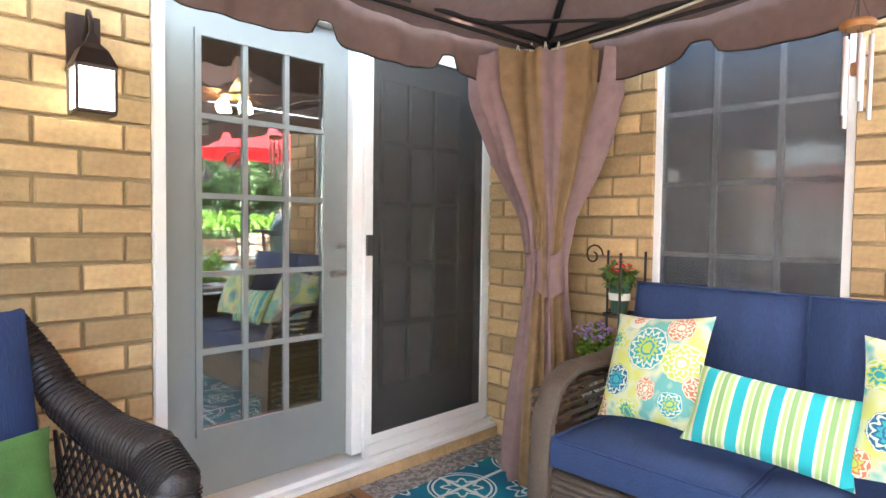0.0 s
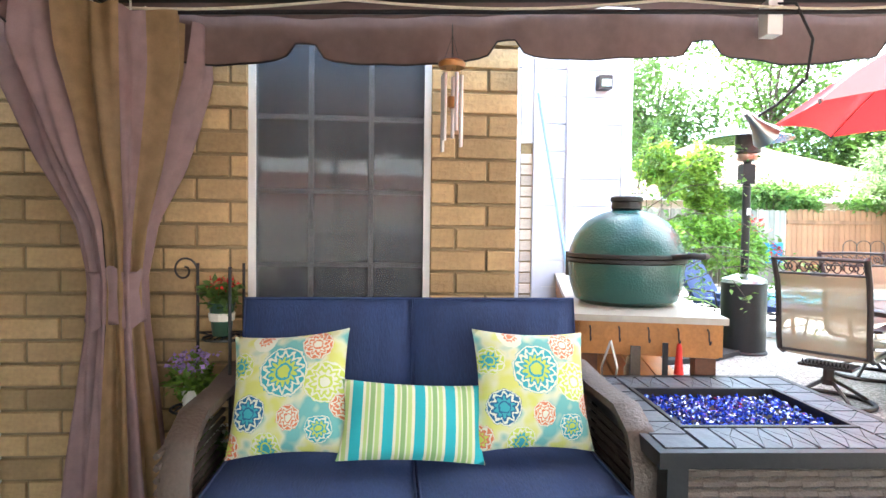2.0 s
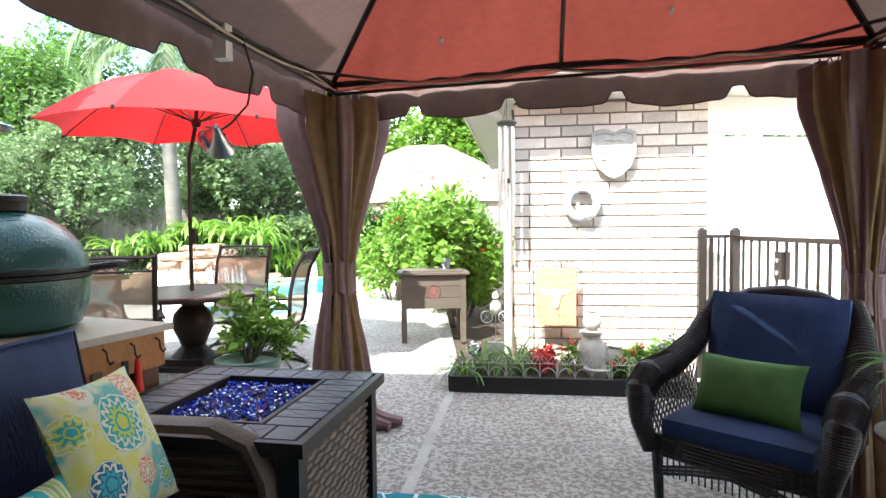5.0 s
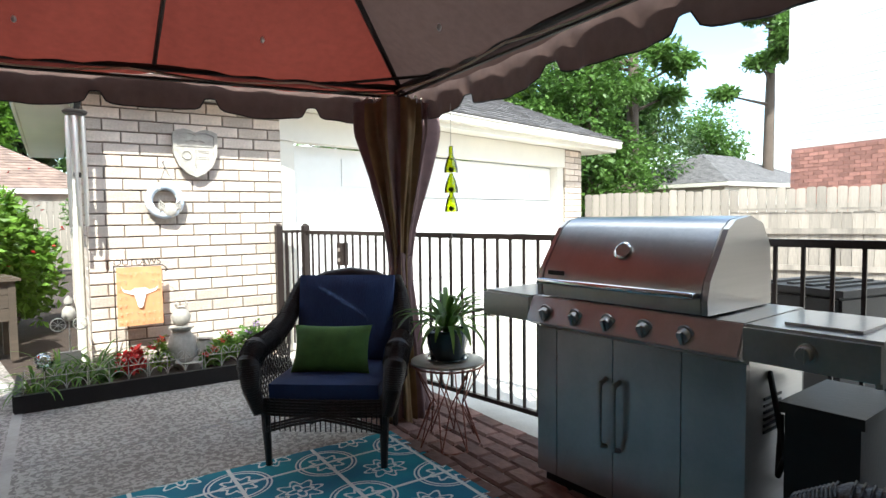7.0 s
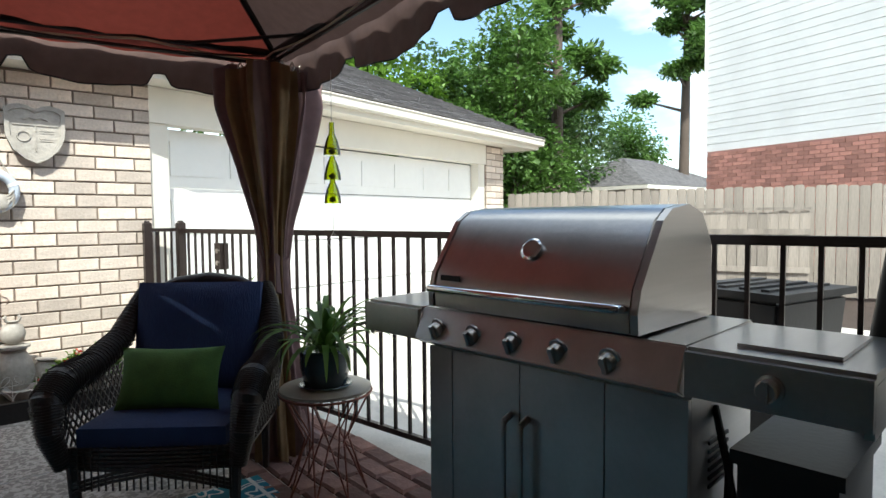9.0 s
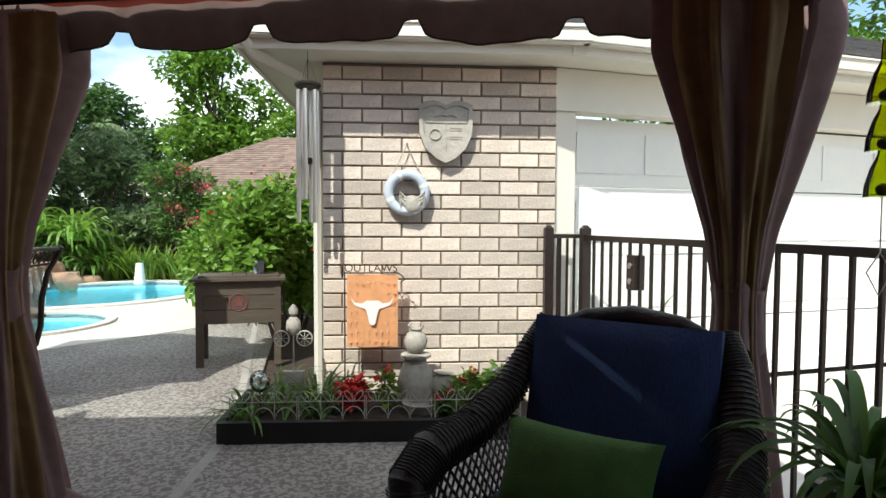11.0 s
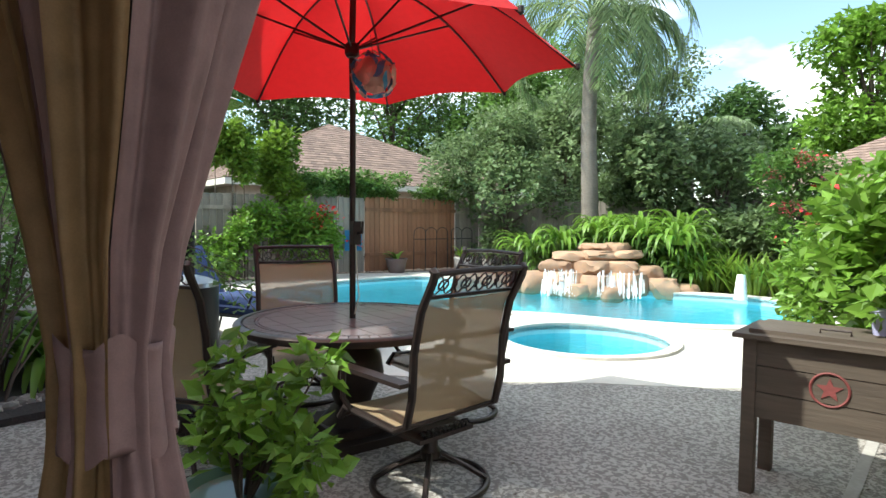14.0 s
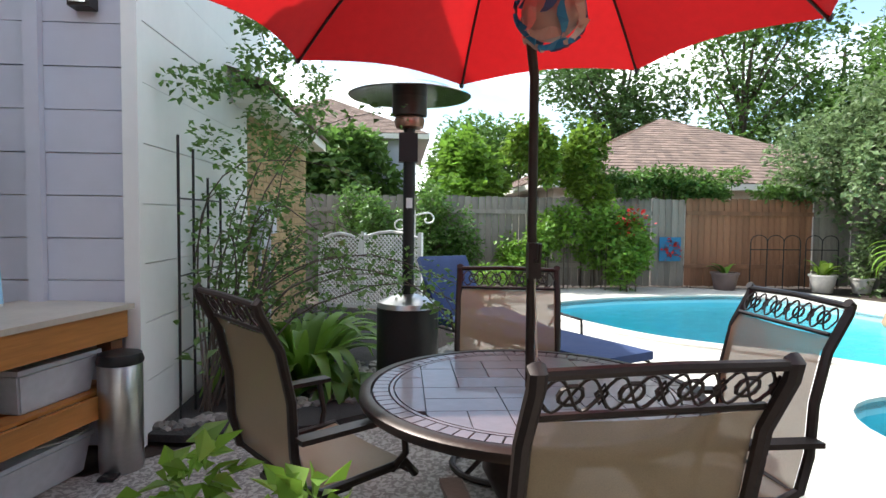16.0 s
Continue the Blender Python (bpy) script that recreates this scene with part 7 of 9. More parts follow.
def lounger(at, turn, back, label):
    c = thing("lounge_chair", label, "lounge chair", at, turn, "poolside loungers")
    for sx in (-1, 1):
        part("side_rail", tubed([(sx * 0.31, 1.05, 0.30), (sx * 0.31, -0.78, 0.30), (sx * 0.31, -0.86, 0.26), (sx * 0.31, -0.82, 0.0)], 0.014, 8), M_BLACK, c, smooth=True)
        part("leg", tubed([(sx * 0.31, 0.35, 0.30), (sx * 0.31, 0.45, 0.0)], 0.013, 8), M_BLACK, c)
        part("arm", tubed([(sx * 0.34, -0.05, 0.30), (sx * 0.36, -0.02, 0.50), (sx * 0.36, 0.30, 0.52), (sx * 0.33, 0.42, 0.30)], 0.013, 8), M_BLACK, c, smooth=True)
    part("cross_bar", tubed([(-0.31, -0.83, 0.14), (0.31, -0.83, 0.14)], 0.011, 6), M_BLACK, c)
    q = part("seat_cushion", cushion(0.60, 1.15, 0.09, 0.3), M_BLUE, c, "navy cushion", smooth=True)
    q.location = (0, -0.27, 0.355)
    q = part("back_cushion", cushion(0.60, 0.78, 0.09, 0.3), M_BLUE, c, "navy cushion", smooth=True)
    q.matrix_basis = pose(0, 0.30 + 0.36 * math.cos(radians(back)), 0.35 + 0.36 * math.sin(radians(back)), back, 0, 0)
    return c


lounger((-6.95, 4.75, 0.0), 118, 55, "navy cushioned lounger with raised back beside the pool")
lounger((-6.15, 5.25, 0.0), 118, 8, "navy cushioned lounger lying nearly flat beside the pool")

# green egg grill on its wooden cart
ct = thing("grill_cart", "orange-stained wooden cart with cream stone top and lower shelf", "cart", (-3.40, 1.77, 0.0), -14)
part("stone_top", boxed(-1.375, 1.375, -0.345, 0.345, 0.855, 0.885), M_STONETOP, ct, bevel=0.006)
for x in (-1.27, 0.0, 1.27):
    for sy in (-1, 1):
        part("leg", boxed(x - 0.045, x + 0.045, sy * 0.265 - 0.045, sy * 0.265 + 0.045, 0, 0.69), M_WOODRED, ct, bevel=0.004)
for sy in (-1, 1):
    part("apron", boxed(-1.33, 1.33, sy * 0.322 - 0.012, sy * 0.322 + 0.012, 0.70, 0.853), M_WOODORANGE, ct, bevel=0.003)
    part("lower_rail", boxed(-1.33, 1.33, sy * 0.322 - 0.012, sy * 0.322 + 0.012, 0.30, 0.42), M_WOODORANGE, ct, bevel=0.003)
for sx in (-1, 1):
    part("end_apron", boxed(sx * 1.343 - 0.012, sx * 1.343 + 0.012, -0.31, 0.31, 0.70, 0.853), M_WOODORANGE, ct, bevel=0.003)
    part("end_rail", boxed(sx * 1.343 - 0.012, sx * 1.343 + 0.012, -0.31, 0.31, 0.30, 0.42), M_WOODRED, ct, bevel=0.003)
for k in range(5):
    part("shelf_slat", boxed(-1.32, 1.32, -0.30 + k * 0.122, -0.30 + k * 0.122 + 0.112, 0.421, 0.44), M_WOODORANGE, ct, bevel=0.002)
for k in range(5):
    y = -0.26 + k * 0.13
    part("hook", tubed([(1.357, y, 0.83), (1.38, y, 0.82), (1.385, y, 0.785), (1.40, y, 0.77), (1.415, y, 0.785)], 0.004, 6), M_BRONZE, ct, "dark coat hook", smooth=True)


def hung(name, label, y, material, build):
    t = thing(name, label, "barbecue tool", (0, 0, 0), 0)
    t.matrix_world = pose(-3.40, 1.77, 0.0, 0, 0, -14) @ pose(1.395, y, 0.77)
    build(t)
    return t


hung("basting_brush", "red-handled cream bristle brush hanging on the cart end", 0.13, None,
     lambda t: (part("handle", lathe([(0.008, 0.0), (0.012, -0.02), (0.018, -0.10), (0.022, -0.14)], 12), M_RED, t, smooth=True), part("bristles", lathe([(0.022, -0.141), (0.028, -0.16), (0.034, -0.26), (0.030, -0.265)], 14), M_SOFFIT, t, smooth=True)))
hung("grill_scraper", "dark wooden scraper hanging on the cart end", -0.06, None,
     lambda t: (part("blade", boxed(-0.008, 0.008, -0.022, 0.022, -0.22, -0.02), M_WOODBROWN, t, bevel=0.004),))
hung("kitchen_tongs", "steel tongs hanging on the cart end", -0.17, None,
     lambda t: (part("arm", tubed([(0, 0, 0), (0.01, 0.03, -0.12), (0, 0.01, -0.26)], 0.006, 6), M_STEEL, t), part("arm", tubed([(0, 0, 0), (0.01, -0.04, -0.12), (0, -0.03, -0.26)], 0.006, 6), M_STEEL, t)))
hung("grill_spatula", "long dark spatula hanging on the cart end", 0.07, None,
     lambda t: (part("handle", boxed(-0.006, 0.006, -0.012, 0.012, -0.18, 0.0), M_BLACK, t, bevel=0.003), part("blade", boxed(-0.003, 0.003, -0.035, 0.035, -0.31, -0.181), M_BLACK, t, bevel=0.001)))
CT = pose(-3.40, 1.77, 0.0, 0, 0, -14)
M_CLEARPLASTIC = mat("cloudy_plastic", (0.55, 0.58, 0.62), 0.3, scale=20, bump=0.0)
for (x, y, w, d, h, zz, lab, nm) in ((-0.92, 0.08, 0.5, 0.40, 0.20, 0.4405, "cloudy plastic storage bin on the cart shelf", "storage_bin"),
                                    (-0.85, 0.05, 0.6, 0.40, 0.2, 0.0005, "cloudy plastic storage bin under the cart", "storage_bin")):
    t = thing(nm, lab, "storage bin")
    t.matrix_world = CT @ pose(x, y, zz)
    bm = boxed(-w / 2, w / 2, -d / 2, d / 2, 0, h)
    bmesh.ops.scale(bm, vec=(0.88, 0.88, 1), verts=[v for v in bm.verts if v.co.z < 0.01])
    part("tub", bm, M_CLEARPLASTIC, t, bevel=0.01)
    part("lid", boxed(-w / 2 - 0.01, w / 2 + 0.01, -d / 2 - 0.01, d / 2 + 0.01, h + 0.0005, h + 0.022), M_CLEARPLASTIC, t, bevel=0.006)
bo = thing("steel_bowl", "upturned steel bowl on the cart shelf", "bowl")
bo.matrix_world = CT @ pose(-0.5, 0.15, 0.4405)
part("bowl", lathe([(0.14, 0.0), (0.13, 0.03), (0.08, 0.08), (0.03, 0.095)], 24), M_CHROME, bo, smooth=True)
gt = thing("grill_grate", "round wire grill grate leaning under the cart", "grill grate")
gt.matrix_world = CT @ pose(-0.95, 0.14, 0.255, 4, 3, 0)
part("ring", tubed([(math.cos(a * math.tau / 30) * 0.2, math.sin(a * math.tau / 30) * 0.2, 0) for a in range(30)], 0.004, 5, closed=True), M_STEEL, gt)
for k in range(-8, 9):
    l = math.sqrt(0.2 ** 2 - (k * 0.022) ** 2)
    part("bar", tubed([(k * 0.022, -l, 0), (k * 0.022, l, 0)], 0.0025, 4), M_STEEL, gt)
bt2 = thing("spray_bottle", "small steel shaker bottle on the cart shelf", "bottle")
bt2.matrix_world = CT @ pose(1.22, -0.05, 0.4405)
part("bottle", lathe([(0.032, 0), (0.034, 0.01), (0.034, 0.17), (0.022, 0.19)], 18), M_STEEL, bt2, smooth=True)
part("cap", lathe([(0.022, 0.1905), (0.024, 0.2), (0.02, 0.225)], 14), M_SOFFIT, bt2, smooth=True)

eg = thing("egg_grill", "dark green dimpled ceramic egg grill with black bands and cap", "grill")
EG = pose(-2.58, 1.53, 0.8855, 0, 0, -14) @ Matrix.Diagonal((1.1, 1.1, 1.13, 1))
eg.matrix_world = EG


def egg_mat():
    m, n, l, b = nodes_of("green_egg_glaze")
    b.inputs["Base Color"].default_value, b.inputs["Roughness"].default_value = (0.017, 0.075, 0.066, 1), 0.22
    tc, v = n.new("ShaderNodeTexCoord"), n.new("ShaderNodeTexVoronoi")
    v.inputs["Scale"].default_value = 110
    l.new(tc.outputs["Object"], v.inputs["Vector"])
    bp = n.new("ShaderNodeBump")
    bp.inputs["Strength"].default_value, bp.inputs["Distance"].default_value = 0.3, 0.005
    l.new(v.outputs["Distance"], bp.inputs["Height"]), l.new(bp.outputs[0], b.inputs["Normal"])
    return m


ME = egg_mat()
part("base", lathe([(0.19, 0.0), (0.225, 0.02), (0.248, 0.09), (0.256, 0.17), (0.255, 0.183)], 48), ME, eg, smooth=True)
part("dome", lathe([(0.256, 0.222), (0.25, 0.25), (0.225, 0.31), (0.18, 0.365), (0.12, 0.40), (0.07, 0.415), (0.06, 0.42)], 48), ME, eg, smooth=True)
for z in (0.186, 0.206):
    part("band", lathe([(0.256, z), (0.264, z + 0.002), (0.264, z + 0.016), (0.256, z + 0.018)], 48), M_BLACK, eg, "black steel band")
part("chimney_cap", lathe([(0.062, 0.42), (0.068, 0.425), (0.066, 0.455), (0.072, 0.458), (0.072, 0.475), (0.06, 0.482), (0.03, 0.484)], 28), M_BLACK, eg, smooth=True)
part("hinge", boxed(-0.33, -0.262, -0.05, 0.05, 0.13, 0.24), M_BLACK, eg, bevel=0.008).matrix_basis = pose(0, 0, 0, 0, 0, 35)
part("hinge_spring", boxed(-0.36, -0.331, -0.06, 0.06, 0.10, 0.22), M_BLACK, eg, bevel=0.008).matrix_basis = pose(0, 0, 0, 0, 0, 35)
hd = part("handle", tubed([(0.255, 0.04, 0.215), (0.34, 0.06, 0.225), (0.36, 0.10, 0.225), (0.30, 0.18, 0.222)], 0.014, 8), M_BLACK, eg, smooth=True)
hd.matrix_basis = pose(0, 0, 0, 0, 0, 30)

for o in eg.children_recursive:
    if o.type == "MESH":
        o.data.transform(Matrix.Diagonal((1.08, 1.08, 1.06, 1)))

# steel pedal bin, leaning pole, security lamp
tb = thing("pedal_bin", "tall steel pedal bin with a black lid beside the siding", "waste bin", (-4.46, 2.44, 0.0))
part("body", lathe([(0.108, 0.0), (0.112, 0.02), (0.112, 0.58), (0.108, 0.585)], 28), M_STEEL, tb, smooth=True)
part("lid", lathe([(0.116, 0.586), (0.12, 0.60), (0.108, 0.64), (0.05, 0.655)], 28), M_BLACK, tb, smooth=True)
part("pedal", boxed(0.10, 0.19, -0.04, 0.04, 0.005, 0.02), M_BLACK, tb, bevel=0.004)
bp2 = thing("pool_pole", "pale blue telescopic pool pole leaning on the siding", "pole")
part("tube", tubed([(-4.50, 1.80, 0.90), (-4.69, 1.56, 2.5)], 0.016, 8), mat("pale_blue_enamel", (0.35, 0.60, 0.78), 0.35, bump=0.0), bp2, smooth=True)
part("tube_foot", tubed([(-4.50, 1.80, 0.886), (-4.50, 1.80, 0.899)], 0.014, 8), M_ALU, bp2, smooth=True)
sl3 = thing("security_lamp", "small dark wall lamp high on the siding", "wall lamp", (-4.744, 2.16, 2.55))
part("housing", boxed(0.0, 0.10, -0.06, 0.06, 0.0, 0.12), M_BRONZE, sl3, bevel=0.02)
part("lens", boxed(0.101, 0.115, -0.045, 0.045, 0.015, 0.08), M_CHROME, sl3, bevel=0.006)
lp = thing("leaning_pole", "slender black pole leaning behind the side shelf of the grill", "pole")
part("tube", tubed([(1.85, -0.13, 0.0), (1.85, -0.30, 1.23), (1.85, -0.43, 2.6)], [0.026, 0.03, 0.036], 12), M_BLACK, lp, smooth=True)

# electric boxes on the far brick wall
for (x, z0, z1, w) in ((-7.15, 1.05, 1.50, 0.28), (-7.6, 1.2, 1.55, 0.22)):
    t = thing("electric_box", "grey electric meter box with conduit on the brick wall", "meter box", (x - 0.3, 2.425, 0))
    part("case", boxed(-w / 2, w / 2, 0.0, 0.12, z0, z1), M_SIDING, t, bevel=0.008)
    part("meter", lathe([(0.08, 0), (0.08, 0.05), (0.06, 0.07)], 20), M_STEEL, t, smooth=True).matrix_basis = pose(0, 0.121, z0 + 0.28, -90, 0, 0)
    part("conduit", tubed([(-0.05, 0.05, 0.0), (-0.05, 0.05, z0)], 0.02, 8), M_SIDING, t, smooth=True)
part("far_eave", boxed(-10.5, -6.62, 2.45, 2.78, 2.40, 2.52), M_SOFFIT, kind="structure", label="cream eave over the far brick wall")
shingle_plane("far_roof", (-10.5, 2.82, 2.53), (-6.4, 2.82, 2.53), (-6.4, -1.0, 3.9), (-10.5, -1.0, 3.9), 14, M_SHINGLE, "brown shingle roof over the far brick wall", 20)


def lattice_screen(at, turn, w, h, label):
    t = thing("lattice_screen", label, "lattice screen", at, turn, "lattice screens")
    for sx in (0, w):
        part("post", boxed(sx - 0.03, sx + 0.03, -0.03, 0.03, 0.0, h + 0.02), M_WHITE, t, bevel=0.004)
    part("bottom_rail", boxed(0.03, w - 0.03, -0.02, 0.02, 0.03, 0.08), M_WHITE, t)
    part("top_rail", tubed([(0.03, 0, h - 0.06), (w * 0.25, 0, h), (w * 0.5, 0, h + 0.03), (w * 0.75, 0, h), (w - 0.03, 0, h - 0.06)], 0.024, 6), M_WHITE, t)
    lo, hi = 0.08, h - 0.03
    for sgn in (1, -1):
        c = -hi
        while c < w + hi:
            pts = []
            for z in (lo, hi):
                pts.append((c + (z - lo) * sgn, z))
            (xa, za), (xb, zb) = pts
            if xa > xb:
                (xa, za), (xb, zb) = (xb, zb), (xa, za)
            def cut(x):
                return za + (zb - za) * (x - xa) / (xb - xa)
            x0, x1 = max(xa, 0.03), min(xb, w - 0.03)
            if x1 - x0 > 0.03:
                part("slat", tubed([(x0, 0.007 * sgn, cut(x0)), (x1, 0.007 * sgn, cut(x1))], 0.0115, 4), M_WHITE, t)
            c += 0.065
    return t


lattice_screen((-10.2, 2.75, 0), 78, 0.62, 1.12, "white diamond lattice screen beside the house")
lattice_screen((-10.07, 3.40, 0), 62, 0.95, 1.16, "white diamond lattice screen with curved top before the hedge")
hk = thing("scroll_bracket", "white scrolled metal plant bracket on a post", "plant bracket", (-9.72, 4.15, 0))
part("post", boxed(-0.02, 0.02, -0.02, 0.02, 0, 1.5), M_WHITE, hk)
for s in (-1, 1):
    part("scroll", tubed([(0.0, s * (0.05 + 0.12 * (1 - k / 26) * math.sin(k / 4) + 0.14), 1.32 + 0.10 * (1 - k / 26) * math.cos(k / 4) + 0.05 * s) for k in range(24)], 0.012, 6), M_WHITE, hk, smooth=True)
    part("scroll_arm", tubed([(0, 0, 1.35 + s * 0.08), (0, s * 0.2, 1.42 + 0.05 * s)], 0.012, 6), M_WHITE, hk)

# flower bed with edging by the garage
part("bed_soil", slab([(-0.93, 3.90), (0.92, 3.90), (0.92, 4.55), (-0.93, 4.55)], 0.003, 0.085), M_SOIL, kind="structure", label="dark soil in the flower bed")
eb = thing("bed_edging", "black plastic trough edging of the flower bed", "garden edging", (0, 0, 0))
part("front_board", boxed(-0.98, 0.95, 3.84, 3.885, 0.0, 0.125), M_BLACK, eb, bevel=0.01)
part("side_board", boxed(-0.99, -0.945, 3.886, 4.55, 0.0, 0.125), M_BLACK, eb, bevel=0.01)
M_RUSTWHITE = mat("aged_cream_wire", (0.50, 0.47, 0.42), 0.6, scale=60, grain=0.4, bump=0.1)


def arch_panel(at, turn, n, w, h):
    t = thing("border_fence", "low cream wire border fence with arches and scrolls", "garden fence", at, turn, "border fences")
    for k in range(n + 1):
        part("stake", tubed([(k * w, 0, -0.05), (k * w, 0, h * 0.8)], 0.0035, 5), M_RUSTWHITE, t)
    part("rail", tubed([(0, 0, h * 0.62), (n * w, 0, h * 0.62)], 0.003, 5), M_RUSTWHITE, t)
    for k in range(n):
        part("arch", tubed([(k * w + w / 2 - math.cos(math.pi * a / 10) * w * 0.5, 0, 0.0 + math.sin(math.pi * a / 10) * h * 0.45) for a in range(11)], 0.003, 5), M_RUSTWHITE, t)
        for s in (-1, 1):
            c = k * w + w / 2
            part("scroll", tubed([(c + s * (0.004 + 0.035 * (1 - math.cos(a / 9 * 4.6)) * (1 - a / 22)), 0, h * 0.63 + 0.06 * math.sin(a / 9 * 3.6) * (1 - a / 24) + 0.045 * a / 18) for a in range(14)], 0.003, 4), M_RUSTWHITE, t)
    return t


arch_panel((-0.93, 3.93, 0.10), 0, 3, 0.13, 0.19), arch_panel((-0.53, 3.935, 0.10), 0, 3, 0.13, 0.19)
arch_panel((-0.13, 3.93, 0.10), 0, 3, 0.13, 0.19), arch_panel((0.28, 3.935, 0.10), 0, 4, 0.13, 0.19)

M_CONCRETE = mat("weathered_cast_stone", (0.46, 0.42, 0.37), 0.9, scale=30, grain=0.4, stain=0.35, bump=0.5)
# shield plaque, ring with a crab, flag, fountain
shp = []
for k in range(9):
    u = k / 8
    shp.append((-0.165 + 0.33 * u, 0.0 + 0.03 * abs(math.sin(u * math.pi * 2)) - 0.012))
right = [(0.165, -0.10), (0.16, -0.20), (0.125, -0.29), (0.06, -0.355), (0.0, -0.385)]
outline = shp + right + [(-x, z) for x, z in right[-2::-1]]
sd = thing("shield_plaque", "pale cast-stone shield plaque hanging on the garage wall", "wall plaque")
sd.matrix_world = pose(0.375, 4.545, 2.10, 90, 0, 0) @ Matrix.Diagonal((1.12, 1.05, 1.3, 1))
part("plate", slab(outline, 0.0, 0.035), M_CONCRETE, sd, bevel=0.006)
part("border", slab(outline, 0.0355, 0.045, [[(x * 0.84, -0.17 + (z + 0.17) * 0.84) for x, z in outline]]), M_CONCRETE, sd)
for a in ((-0.125, 0.125, -0.125, -0.117), (-0.004, 0.004, -0.30, -0.126)):
    part("divider", boxed(a[0], a[1], a[2], a[3], 0.0355, 0.041), M_CONCRETE, sd)
part("medallion", tubed([(-0.065 + math.cos(a * math.tau / 16) * 0.034, -0.20 + math.sin(a * math.tau / 16) * 0.034, 0.038) for a in range(16)], 0.005, 5, closed=True), M_CONCRETE, sd)
part("wing_relief", tubed([(-0.07, -0.085, 0.038), (-0.03, -0.07, 0.04), (0, -0.08, 0.042), (0.03, -0.07, 0.04), (0.07, -0.085, 0.038)], 0.006, 5), M_CONCRETE, sd)
for z in (-0.16, -0.175, -0.215, -0.23):
    part("text_bar", boxed(0.02, 0.10, z, z + 0.005, 0.0355, 0.039), M_CONCRETE, sd)

M_RINGBLUE = mat("faded_blue_white_ring", (0.55, 0.60, 0.68), 0.8, scale=10, grain=0.15, stain=0.3, bump=0.2)
wr = thing("ring_ornament", "faded blue and white life ring ornament with a cast crab", "wall ornament", (0.11, 4.50, 1.49))
bm = bmesh.new()
tube(bm, [(math.cos(a * math.tau / 36) * 0.125, 0, math.sin(a * math.tau / 36) * 0.125) for a in range(36)], 0.034, 12, closed=True)
part("ring", bm, M_RINGBLUE, wr, smooth=True)
for k in range(4):
    a0 = k * math.tau / 4 + 0.4
    part("rope_band", tubed([(math.cos(a0 + d) * 0.125, 0, math.sin(a0 + d) * 0.125) for d in (-0.1, 0, 0.1)], 0.036, 12), M_WHITE, wr, smooth=True)
for s in (-1, 1):
    part("chain", tubed([(s * 0.11, 0, 0.10), (s * 0.05, 0.01, 0.22), (0, 0.02, 0.33)], 0.004, 5), M_CONCRETE, wr)
part("nail", tubed([(0, 0.055, 0.33), (0, 0.0, 0.335)], 0.006, 6), M_BRONZE, wr)
cb = part("crab", lathe([(0.0, -0.02), (0.05, -0.015), (0.062, 0.0), (0.045, 0.02), (0.0, 0.028)], 16), M_CONCRETE, wr, "grey cast crab", smooth=True)
cb.matrix_basis = pose(0.035, -0.02, -0.075, 70, 0, 0)
for k in range(8):
    s = -1 if k % 2 else 1
    a = (k // 2) * 0.35 - 0.4
    part("claw" if k < 2 else "leg", tubed([(0.035 + s * 0.045, -0.03, -0.07 + a * 0.05), (0.035 + s * (0.085), -0.035, -0.055 + a * 0.09 + (0.05 if k < 2 else 0)), (0.035 + s * 0.075, -0.035, -0.085 + a * 0.09 + (0.10 if k < 2 else -0.02))],
         [0.010, 0.009, 0.012 if k < 2 else 0.004], 6), M_CONCRETE, wr, smooth=True)

M_FLAG = mat("orange_print_cloth", (0.82, 0.40, 0.19), 0.85, scale=150, grain=0.1, stain=0.08, translucent=0.3, bump=0.1)
fl = thing("garden_flag", "orange garden flag with a white horned head motif on a stand", "garden flag", (-0.12, 4.40, 0.085))
M_FLAGTONE = mat("pale_orange_print", (0.80, 0.42, 0.24), 0.85, bump=0.0)
verts = [(-0.17 + 0.34 * i / 12, 0.008 * math.sin(i * 0.9 + j * 0.5), 0.36 + 0.49 * j / 10) for j in range(11) for i in range(13)]
raw("cloth", verts, [(j * 13 + i, j * 13 + i + 1, j * 13 + i + 14, j * 13 + i + 13) for j in range(10) for i in range(12)], M_FLAG, fl, smooth=True)
bm = bmesh.new()
for r in range(7):
    for c in range(8):
        x, z = -0.152 + c * 0.0415 + (r % 2) * 0.004, 0.385 + r * 0.066
        if 2 <= c <= 5 and 2 <= r <= 5:
            continue
        box(bm, x - 0.011, x + 0.011, -0.0125, -0.0115, z + 0.018, z + 0.025), box(bm, x - 0.0035, x + 0.0035, -0.0125, -0.0115, z, z + 0.018)
part("small_motifs", bm, M_FLAGTONE, fl, "rows of pale small marks", "stuff")
horn = [(-0.145, 0.70), (-0.12, 0.665), (-0.07, 0.655), (-0.04, 0.675), (0.04, 0.675), (0.07, 0.655), (0.12, 0.665), (0.145, 0.70), (0.12, 0.645), (0.07, 0.625), (0.045, 0.62), (0.03, 0.57), (0.022, 0.53), (0.012, 0.51),
        (-0.012, 0.51), (-0.022, 0.53), (-0.03, 0.57), (-0.045, 0.62), (-0.07, 0.625), (-0.12, 0.645)]
hm = part("head_motif", slab(horn, 0.0, 0.001), M_WHITE, fl, "white horned head shape")
hm.matrix_basis = pose(0, -0.0125, 0, 90, 0, 0)
part("stand_pole", tubed([(-0.185, 0, -0.06), (-0.185, 0, 0.87)], 0.005, 6), M_BRONZE, fl)
